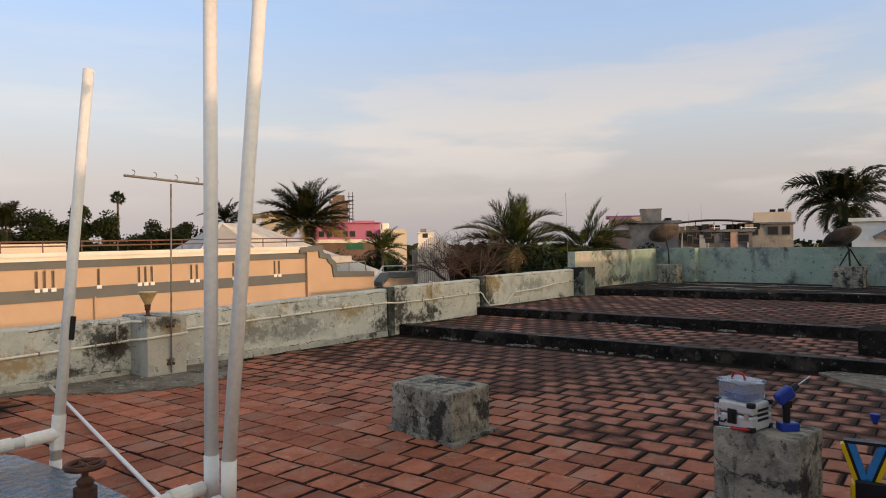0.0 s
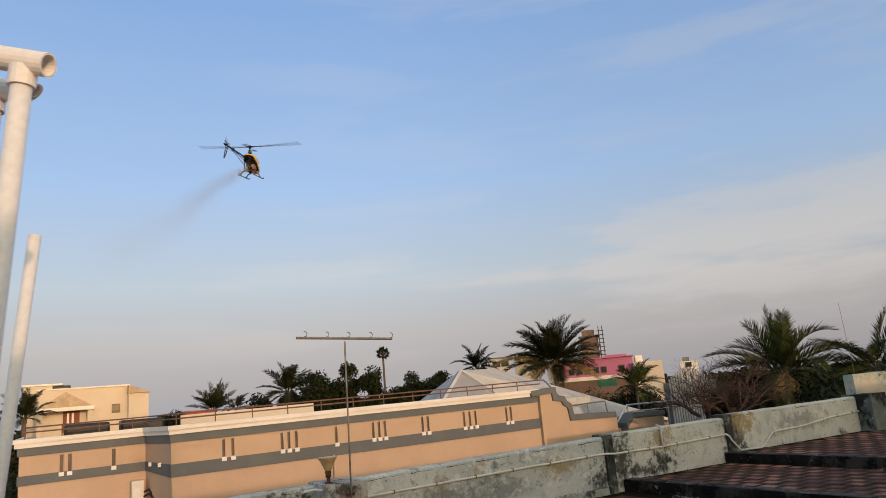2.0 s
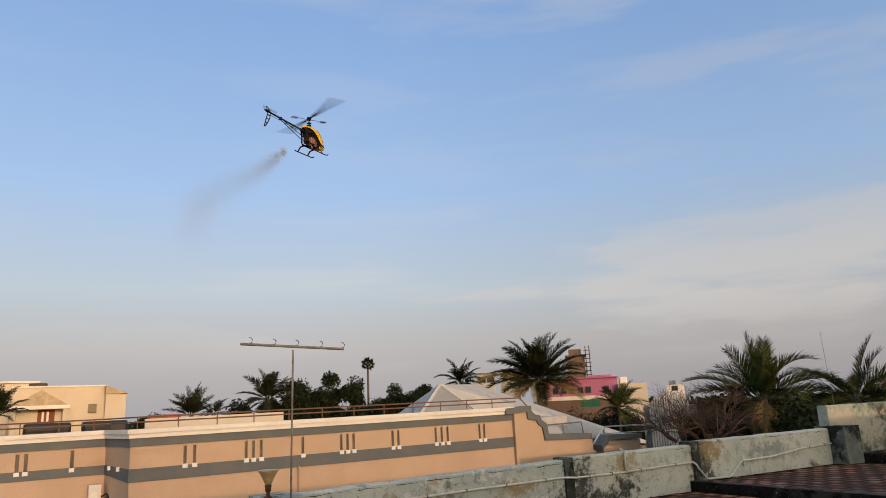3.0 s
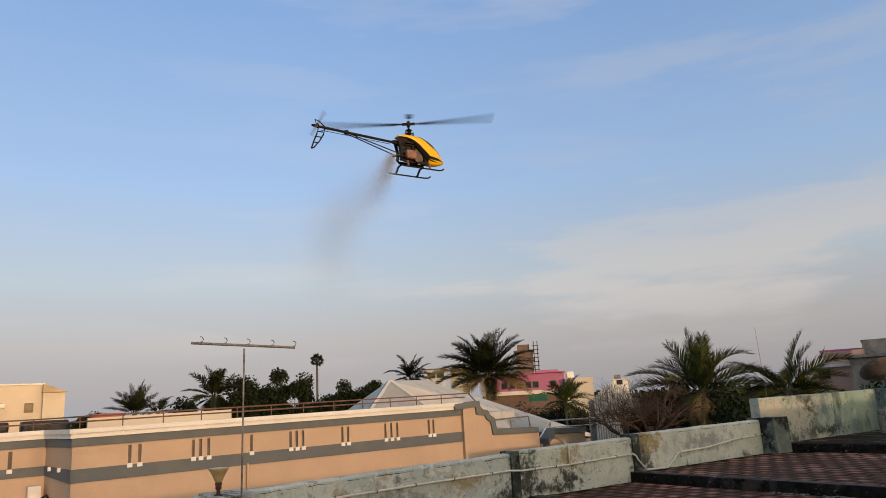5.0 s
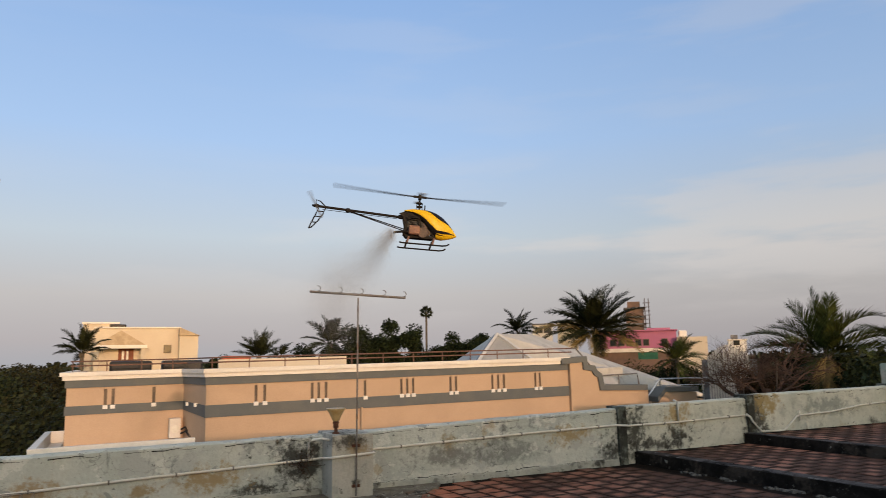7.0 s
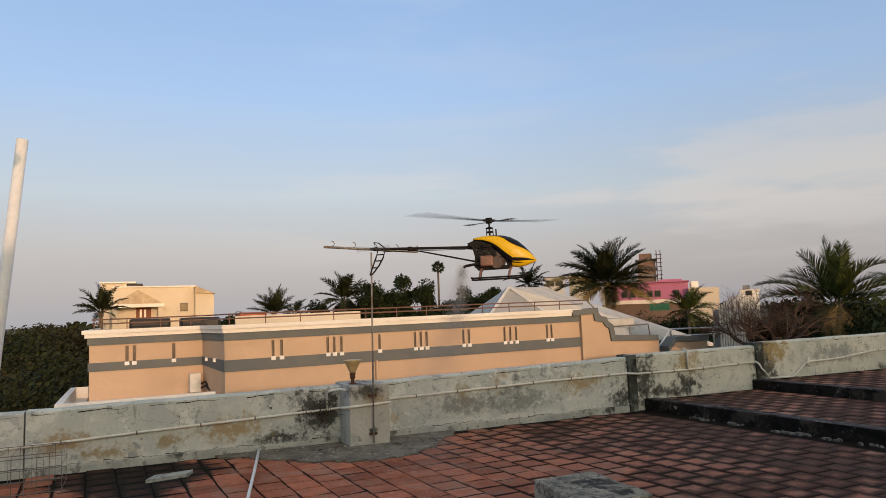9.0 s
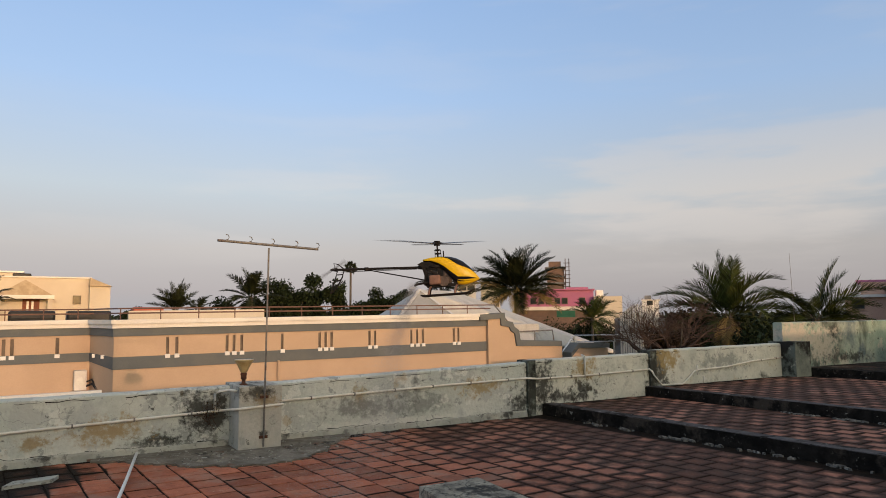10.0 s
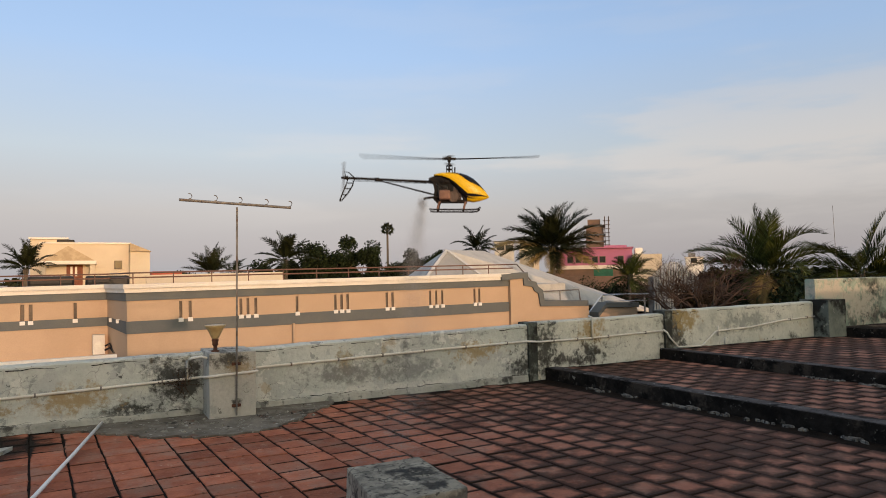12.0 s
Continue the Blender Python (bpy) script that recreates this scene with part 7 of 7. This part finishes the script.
def helicopter():
    h = thing("model_helicopter", "yellow radio-controlled helicopter with black frame, hovering over the roof", "helicopter")
    bm = canopy_patch(0, 9, 0, 2 * math.pi, 0.0, 27, 28)
    bmesh.ops.remove_doubles(bm, verts=bm.verts[:], dist=0.0002)
    bmesh.ops.holes_fill(bm, edges=bm.edges[:])
    can = part("canopy", bm, YELLOW, h, "glossy yellow canopy", True)
    # the closed underside gets a dark shell for the shaded open inside
    bm = canopy_patch(0.05, 4.9, math.pi * 1.10, math.pi * 1.90, 0.002, 14, 10)
    part("canopy_opening", bm, CARBON, can, "dark shell standing for the shaded open underside of the canopy", True)
    bm = canopy_patch(3.2, 8.1, math.pi * 0.15, math.pi * 0.85, 0.003, 14, 14, lambda a, b, u, p: (u, math.pi / 2 + (p - math.pi / 2) * math.sin(math.pi * min(1, max(0.02, a * 0.9 + 0.08))) ** 0.5))
    part("windscreen", bm, GLASSY, can, "black tinted windscreen", True)
    for s in (0, 1):
        base = math.pi if s else 0.0
        sg = -1 if s else 1
        bm = canopy_patch(3.0, 8.6, base + sg * -0.55, base + sg * -0.15, 0.003, 14, 4, lambda a, b, u, p: (u, base + sg * (-0.62 + 0.50 * a + (b - 0.5) * 0.26 * math.sin(math.pi * a) ** 0.6)))
        part("stripe", bm, GLASSY, can, "pointed black side stripe", True)
        bm = canopy_patch(2.0, 4.0, base + sg * 0.8, base + sg * 1.1, 0.003, 8, 3, lambda a, b, u, p: (u, base + sg * (1.15 - 0.35 * a + (b - 0.5) * 0.30 * (1 - a))))
        part("stripe", bm, CARBON, can, smooth=True)
        bm = canopy_patch(4.4, 7.2, base, base + 0.1, 0.0035, 8, 2, lambda a, b, u, p: (u, base + sg * (-0.70 + 0.10 * a + (b - 0.5) * 0.16 * (1 - a))))
        part("stripe", bm, GLASSY, can, smooth=True)
    def plate(bm, outline, y, t=0.003):
        a = [bm.verts.new((x, y - t, z)) for x, z in outline]
        b = [bm.verts.new((x, y + t, z)) for x, z in outline]
        bm.faces.new(a)
        bm.faces.new(b[::-1])
        for i in range(len(outline)):
            j = (i + 1) % len(outline)
            bm.faces.new((a[i], a[j], b[j], b[i]))

    for y in (-0.036, 0.036):
        bm = B()
        plate(bm, [(-0.17, 0.025), (-0.13, 0.042), (0.06, 0.034), (0.10, -0.01), (-0.05, -0.022), (-0.125, -0.005)], y)
        plate(bm, [(-0.118, -0.146), (0.145, -0.146), (0.148, -0.156), (0.12, -0.170), (-0.10, -0.170)], y)
        plate(bm, [(-0.135, 0.0), (-0.105, 0.0), (-0.092, -0.07), (-0.098, -0.148), (-0.125, -0.148), (-0.118, -0.07)], y)
        plate(bm, [(0.068, -0.01), (0.10, -0.01), (0.150, -0.15), (0.118, -0.15)], y)
        plate(bm, [(-0.012, -0.018), (0.012, -0.016), (0.030, -0.085), (0.008, -0.085)], y)
        plate(bm, [(-0.10, -0.020), (-0.08, -0.020), (0.0, -0.072), (-0.012, -0.084)], y)
        part("side_frame", bm, CARBON, h, "cut-out black carbon side frame")
    bm = B()
    box(bm, -0.10, 0.10, -0.022, 0.022, -0.145, 0.02)
    bevel(bm, 0.01)
    part("gear_case", bm, BLACK, h, "dark mechanics between the side frames")
    for x, z in ((-0.075, -0.045), (-0.03, -0.055)):
        bm = B()
        box(bm, x - 0.019, x + 0.019, -0.034, 0.034, z - 0.012, z + 0.016)
        bevel(bm, 0.003)
        part("servo", bm, BLACK, h)
    bm = B()
    box(bm, 0.035, 0.085, -0.032, 0.032, -0.085, -0.035)
    bevel(bm, 0.008)
    part("fuel_tank", bm, ENGINE, h, "brownish fuel tank")
    bm = B()
    tube(bm, [(0.075, -0.030, -0.118), (0.075, 0.030, -0.118)], 0.030, 14)
    for k in range(6):
        a = k * math.pi / 3
        tube(bm, [(0.075, -0.033, -0.118), (0.075 + 0.026 * math.cos(a), -0.033, -0.118 + 0.026 * math.sin(a))], 0.003, 4)
    part("cooling_fan", bm, ENGINE, h)
    bm = B()
    tube(bm, [(0.035, -0.06, -0.125), (0.035, 0.05, -0.125)], 0.036, 14)
    for k in range(5):
        tube(bm, [(0.035, -0.062 + k * 0.008, -0.125), (0.035, -0.059 + k * 0.008, -0.125)], 0.043, 14)
    part("engine", bm, ENGINE, h, "finned steel engine")
    bm = B()
    box(bm, -0.082, 0.012, -0.082, -0.036, -0.150, -0.072)
    bevel(bm, 0.016, 3)
    part("muffler", bm, COPPER, h, "heat-tinted muffler")
    bm = B()
    tube(bm, [(-0.08, -0.055, -0.128), (-0.14, -0.055, -0.132), (-0.185, -0.055, -0.138), (-0.205, -0.055, -0.148)], 0.010, 8)
    part("exhaust_pipe", bm, CARBON, h)
    bm = B()
    lathe(bm, [(0.03, -0.01), (0.062, -0.008), (0.062, 0.008), (0.03, 0.01)], 24, -0.03, 0.0)
    part("main_gear", bm, CARBON, h)
    bm = B()
    box(bm, 0.03, 0.11, -0.028, 0.028, -0.06, 0.0)
    part("radio_box", bm, BLACK, h)
    bm = B()
    tube(bm, [(-0.11, 0, 0.002), (-0.17, 0, 0.002)], 0.022, 12, r1=0.014)
    tube(bm, [(-0.16, 0, 0.002), (-0.845, 0, 0.032)], 0.0105, 10)
    part("tail_boom", bm, CARBON, h)
    bm = B()
    tube(bm, [(-0.18, 0.02, -0.008), (-0.80, 0.02, 0.012)], 0.0025, 5)
    part("control_rod", bm, CARBON, h)
    for y in (-0.03, 0.03):
        bm = B()
        tube(bm, [(-0.59, y * 0.3, 0.015), (-0.115, y, -0.105)], 0.0045, 6)
        part("boom_support", bm, CARBON, h)
    bm = B()
    lathe(bm, [(0.018, -0.014), (0.020, 0.0), (0.018, 0.014)], 12, -0.59, 0.0)
    for v in bm.verts:
        v.co.z += 0.02
    part("boom_clamp", bm, CARBON, h)
    bm = B()
    tube(bm, [(-0.83, 0, 0.032), (-0.885, 0, 0.034)], 0.018, 10, r1=0.008)
    tube(bm, [(-0.855, 0, 0.032), (-0.855, -0.04, 0.032)], 0.008, 8)
    part("tail_gearbox", bm, CARBON, h)
    # open fins: curved edge pieces with rungs
    bm = B()
    fr = [(-0.775, 0, 0.02), (-0.79, 0, -0.03), (-0.825, 0, -0.09), (-0.875, 0, -0.15), (-0.895, 0, -0.158)]
    bk = [(-0.83, 0, 0.02), (-0.845, 0, -0.03), (-0.87, 0, -0.09), (-0.895, 0, -0.158)]
    tube(bm, fr, 0.006, 6)
    tube(bm, bk, 0.006, 6)
    for a, b in (((-0.783, 0, -0.01), (-0.838, 0, -0.01)), ((-0.805, 0, -0.055), (-0.855, 0, -0.055)), ((-0.84, 0, -0.105), (-0.876, 0, -0.105))):
        tube(bm, [a, b], 0.005, 5)
    part("lower_fin", bm, CARBON, h)
    bm = B()
    tube(bm, [(-0.845, 0, 0.035), (-0.855, 0, 0.085), (-0.82, 0, 0.075), (-0.775, 0, 0.035)], 0.005, 6)
    part("upper_fin", bm, CARBON, h)
    # landing gear
    for y in (-0.105, 0.105):
        bm = B()
        tube(bm, [(-0.155, y, -0.230), (-0.13, y, -0.234), (0.20, y, -0.234), (0.235, y, -0.228), (0.255, y, -0.214)], 0.0065, 8)
        part("skid", bm, CARBON, h)
        for x in (-0.085, 0.125):
            bm = B()
            tube(bm, [(x + 0.015, y * 0.3, -0.165), (x + 0.005, y * 0.72, -0.178), (x - 0.008, y, -0.232)], 0.009, 6)
            part("strut", bm, CARBON if y > 0 else COPPER, h)
    bm = B()
    tube(bm, [(0, 0, 0.03), (0, 0, 0.190)], 0.007, 10)
    lathe(bm, [(0.022, 0.098), (0.027, 0.104), (0.022, 0.110)], 14)
    lathe(bm, [(0.020, 0.128), (0.030, 0.133), (0.018, 0.140)], 14)
    for a in (0.4, 2.5, 4.6):
        tube(bm, [(0.03 * math.cos(a), 0.03 * math.sin(a), 0.05), (0.026 * math.cos(a), 0.026 * math.sin(a), 0.135)], 0.003, 5)
    part("mast", bm, CARBON, h)
    bm = B()
    tube(bm, [(0.047, 0.01, 0.07), (0.047, 0.01, 0.125)], 0.006, 6)
    part("aerial_stub", bm, CARBON, h)
    rotor = new("main_rotor")
    rotor.parent = h
    bm = B()
    box(bm, -0.055, 0.055, -0.011, 0.011, -0.008, 0.010)
    box(bm, -0.013, 0.013, -0.022, 0.022, -0.022, 0.020)
    bevel(bm, 0.003)
    hub = finish("rotor_hub", bm, CARBON)
    ob = new("rotor_hub", hub)
    ob.parent = rotor
    for s in (-1, 1):
        bm = B()
        x0, x1 = 0.055, 0.735
        sec = [(x0, 0.014, 0.006), (x0 + 0.08, 0.027, 0.005), (x1 - 0.02, 0.027, 0.003), (x1, 0.018, 0.002)]
        rg = [[bm.verts.new((s * x, s * y, z + 0.02 * (x / x1) ** 2)) for y, z in ((-w, 0), (-w * 0.3, t), (w * 0.5, t), (w, 0), (0, -t))] for x, w, t in sec]
        for a, b in zip(rg, rg[1:]):
            for k in range(5):
                bm.faces.new((a[k], a[(k + 1) % 5], b[(k + 1) % 5], b[k]))
        bm.faces.new(rg[0])
        bm.faces.new(rg[-1][::-1])
        ob = new("blade", finish("blade", bm, BLADE))
        ob.parent = rotor
    bm = B()
    tube(bm, [(0, -0.215, -0.012), (0, 0.215, -0.012)], 0.003, 6)
    for s in (-1, 1):
        box(bm, -0.022, 0.022, s * 0.19 - 0.04, s * 0.19 + 0.04, -0.015, -0.009)
    ob = new("flybar", finish("flybar", bm, BLADE))
    ob.parent = rotor
    tail = new("tail_rotor")
    tail.parent = h
    bm = B()
    tube(bm, [(0, -0.012, 0), (0, 0.012, 0)], 0.011, 8)
    for s in (-1, 1):
        box(bm, -0.011, 0.011, -0.002, 0.002, min(s * 0.012, s * 0.125), max(s * 0.012, s * 0.125))
    ob = new("tail_blade", finish("tail_blade", bm, HAZE))
    ob.parent = tail
    return h, rotor, tail


HELI, ROTOR, TAIL = helicopter()

# ---- exhaust smoke: soft puffs of fine specks ----
SMOKE = mat("oil_smoke", (0.40, 0.40, 0.41), (0.36, 0.365, 0.38), 5.0, 1.0, 0.0, local=True)
PUFFS = 18


def smoke():
    p = thing("exhaust_smoke", "thin grey exhaust smoke trailing below the helicopter", "smoke")
    out = []
    for k in range(PUFFS):
        lag = 0.03 + 0.085 * k
        rnd = random.Random(100 + k)
        sg = 0.022 + 0.100 * lag
        n = int(15500 - 5000 * lag)
        s = 0.00070 + 0.00012 * lag
        vs, fs = [], []
        lumps = ((0, 0), (0.6, 0.4), (-0.7, 0.3), (0.2, -0.6))
        for i in range(n):
            lump = lumps[i % 4]
            c = Vector((rnd.gauss(lump[0] * 0.6, 0.8) * sg, rnd.gauss(lump[1] * 0.5, 0.8) * sg, rnd.gauss(0, 1.25) * sg))
            j = len(vs)
            for q in range(3):
                vs.append((c.x + rnd.uniform(-1.6, 1.6) * s, c.y + rnd.uniform(-1.6, 1.6) * s, c.z + rnd.uniform(-1.6, 1.6) * s))
            fs.append((j, j + 1, j + 2))
        me = bpy.data.meshes.new("puff")
        me.from_pydata(vs, [], fs)
        me.materials.append(SMOKE)
        ob = new("puff", me)
        ob.parent = p
        out.append((lag, ob))
    return out


SMOKE_PUFFS = smoke()


# ---- clay tiles, laid last ----
def tile_mesh(seed):
    rnd = random.Random(seed)
    a, t = PITCH / 2 - 0.0075, 0.008
    j = [(rnd.uniform(-0.003, 0.003), rnd.uniform(-0.003, 0.003), rnd.uniform(-0.0025, 0.0025)) for _ in range(4)]
    c = [(-a, -a), (a, -a), (a, a), (-a, a)]
    lo = [(x + q[0], y + q[1], -0.02) for (x, y), q in zip(c, j)]
    mi = [(x + q[0], y + q[1], t * 0.55 + q[2]) for (x, y), q in zip(c, j)]
    hi = [((x + q[0]) * 0.966, (y + q[1]) * 0.966, t + q[2]) for (x, y), q in zip(c, j)]
    fs = [(8, 9, 10, 11)] + [(i, (i + 1) % 4, 4 + (i + 1) % 4, 4 + i) for i in range(4)] + [(4 + i, 4 + (i + 1) % 4, 8 + (i + 1) % 4, 8 + i) for i in range(4)]
    return lo + mi + hi, fs


def lay_tiles():
    kinds = [tile_mesh(s) for s in range(8)]
    meshes = []
    for vs, fs in kinds:
        me = bpy.data.meshes.new("tile")
        me.from_pydata(vs, [], fs)
        me.materials.append(M["tile"])
        meshes.append(me)
    rnd = random.Random(77)
    for fl, x_lo, x_hi, z in ((floors[0], lambda y: -8.95, lambda y: edge1(y) - 0.10, -0.012), (floors[1], lambda y: edge1(y) + 0.24, lambda y: edge2(y) - 0.02, 0.128), (floors[2], lambda y: edge2(y) + 0.22, lambda y: edge3(y) - 0.02, 0.258)):
        rest_v, rest_f = [], []
        for iy in range(int((-12.7 - TILE_Y) / PITCH), 4):
            for ix in range(-37, 46):
                u = TILE_X + (ix + 0.5) * PITCH
                v = TILE_Y + (iy - 0.5 + (ix * STAGGER) % 1.0) * PITCH
                x, y = u - SKEW * v, v + SKEW * u
                if y > 0.28 or y < -12.8:
                    continue
                if x - PITCH * 0.5 < x_lo(y) or x + PITCH * 0.5 > x_hi(y):
                    continue
                k = rnd.randrange(8)
                dz = rnd.uniform(-0.0025, 0.0025)
                jx, jy = rnd.uniform(-0.004, 0.004), rnd.uniform(-0.006, 0.006)
                if z < 0 and -2.5 < x < 1.75 and -4.95 < y < -0.45:
                    ob = new("tile", meshes[k])
                    ob.location = (x + jx, y + jy, z + dz)
                    ob.rotation_euler = (rnd.uniform(-0.008, 0.008), rnd.uniform(-0.008, 0.008), SKEW + rnd.uniform(-0.012, 0.012))
                    ob.parent = fl
                else:
                    vs, fs = kinds[k]
                    b = len(rest_v)
                    rest_v += [(x + jx + q[0] - SKEW * q[1], y + jy + q[1] + SKEW * q[0], z + dz + q[2]) for q in vs]
                    rest_f += [tuple(b + i for i in f) for f in fs]
        me = bpy.data.meshes.new("tile_field")
        me.from_pydata(rest_v, [], rest_f)
        me.materials.append(M["tile"])
        ob = new("tile_field", me)
        ob.parent = fl
        ob["kind"] = "stuff"


lay_tiles()

# ---- flight ----
FLIGHT = [
    (0.0, -3.35, 1.75, 3.75, 4.0, -6.0, 78.0),
    (0.5, -2.50, 2.10, 4.20, 4.0, -7.0, 74.0),
    (1.0, -1.796, 2.323, 4.616, 4.2, -7.6, 68.3),
    (1.5, -1.188, 2.481, 5.032, 1.9, -7.7, 60.3),
    (2.0, -0.765, 1.830, 5.047, 3.8, -7.0, 54.7),
    (2.5, -0.221, 1.081, 5.033, 3.8, -6.2, 47.1),
    (4.5, 0.205, -2.817, 3.936, -5.4, -1.1, 7.7),
    (5.0, 0.214, -3.022, 3.686, -1.1, -1.2, 0.0),
    (5.5, 0.259, -3.135, 3.449, -1.6, -4.7, -7.4),
    (6.0, 0.354, -2.817, 3.195, -0.4, -8.2, -17.7),
    (6.5, 0.061, -2.538, 2.811, -1.6, -7.1, -21.1),
    (7.0, -0.498, -2.543, 2.691, -1.9, 4.7, -17.0),
    (9.0, -0.408, -3.416, 1.982, -1.1, -1.5, -28.1),
    (9.5, -0.109, -3.226, 1.987, -2.5, -0.5, -31.6),
    (10.0, 0.301, -2.967, 1.882, -0.5, -3.8, -33.4),
    (10.5, 0.651, -2.813, 1.826, -0.3, -6.6, -34.6),
    (11.0, 0.806, -2.768, 1.871, -1.5, -4.8, -37.4),
    (11.5, 0.904, -2.666, 1.841, -0.6, -3.9, -30.0),
    (12.0, 0.970, -2.673, 2.247, 0.1, 1.2, -28.8),
]
# blade bearing in the machine's own plane, degrees
BLADES = [(0.0, 0), (1.0, -100), (1.5, -95), (2.0, -88), (2.5, -80), (4.5, -62), (5.0, -30), (5.5, -15), (6.0, 25), (6.5, 86), (7.0, 0), (9.0, 48), (9.5, 70), (10.0, 62), (10.5, 65), (11.0, 55), (11.5, 0), (12.0, 0)]

# tilt of the rotor disc against the machine, sideways and fore-aft, degrees
DISC = [(0.0, 0, 0), (5.0, 0, 0), (5.5, 0, 4), (6.0, 0, 1), (6.5, 15, 0), (7.0, 4, 1), (9.0, 3, 0), (10.0, 6, 4), (10.5, 6, 5), (11.0, 4, 4), (11.5, 3, 3), (12.0, 0, 0)]


def flight_at(t):
    t = min(max(t, 0.0), 12.0)
    for a, b in zip(FLIGHT, FLIGHT[1:]):
        if t <= b[0]:
            f = (t - a[0]) / (b[0] - a[0])
            f = f * f * (3 - 2 * f) * 0.5 + f * 0.5
            return pose(*[p + (q - p) * f for p, q in zip(a[1:], b[1:])])
    return pose(*FLIGHT[-1][1:])


def motions():
    walk(HELI, [(r[0], pose(*r[1:])) for r in FLIGHT])
    spin = []
    angle = BLADES[0][1]
    for (ta, _), (tb, target) in zip(BLADES, BLADES[1:]):
        n = round((tb - ta) * FPS)
        full = 80.0 * n
        turn = full + ((target - angle - full + 90) % 180 - 90)
        spin += [(ta + i / FPS, angle + turn * i / n) for i in range(n)]
        angle += turn
    spin.append((12.0, angle))

    def disc(t):            # the rotor disc's own tilt
        for a, b in zip(DISC, DISC[1:]):
            if t <= b[0]:
                f = (t - a[0]) / (b[0] - a[0])
                return pose(0, 0, 0.190, a[1] + (b[1] - a[1]) * f, a[2] + (b[2] - a[2]) * f, 0)
        return pose(0, 0, 0.190)

    walk(ROTOR, [(t, disc(t) @ pose(0, 0, 0, 0, 0, a)) for t, a in spin])
    walk(TAIL, [(i / FPS, pose(-0.855, -0.05, 0.032, 0, i * 83.0, 0)) for i in range(361)])
    drift = ((0.0, -0.75, -0.62), (2.6, -0.75, -0.72), (4.5, -0.40, -0.80), (5.5, -0.42, -0.80), (6.2, -0.40, -0.75), (6.6, -0.60, -0.62), (7.2, -1.00, -0.55), (9.0, -0.22, -1.10), (12.0, -0.16, -1.15))

    def wind(t):
        for a, b in zip(drift, drift[1:]):
            if t <= b[0]:
                f = (t - a[0]) / (b[0] - a[0])
                return Vector((a[1] + (b[1] - a[1]) * f, -0.05, a[2] + (b[2] - a[2]) * f))
        return Vector((-0.16, -0.05, -1.15))
    for lag, ob in SMOKE_PUFFS:
        rows = []
        for i in range(49):
            t = i * 0.25
            e = flight_at(t - 0.35 * lag) @ Vector((-0.21, -0.055, -0.15))
            sway = Vector((0.10 * math.sin(3.1 * t - 5.0 * lag), 0.06 * math.cos(2.3 * t - 4.0 * lag), 0)) * lag
            q = e + wind(t) * lag + sway
            rows.append((t, pose(q.x, q.y, max(q.z, 0.10), 0, 0, 40 * math.sin(t * 0.8 + lag))))
        walk(ob, rows)


motions()
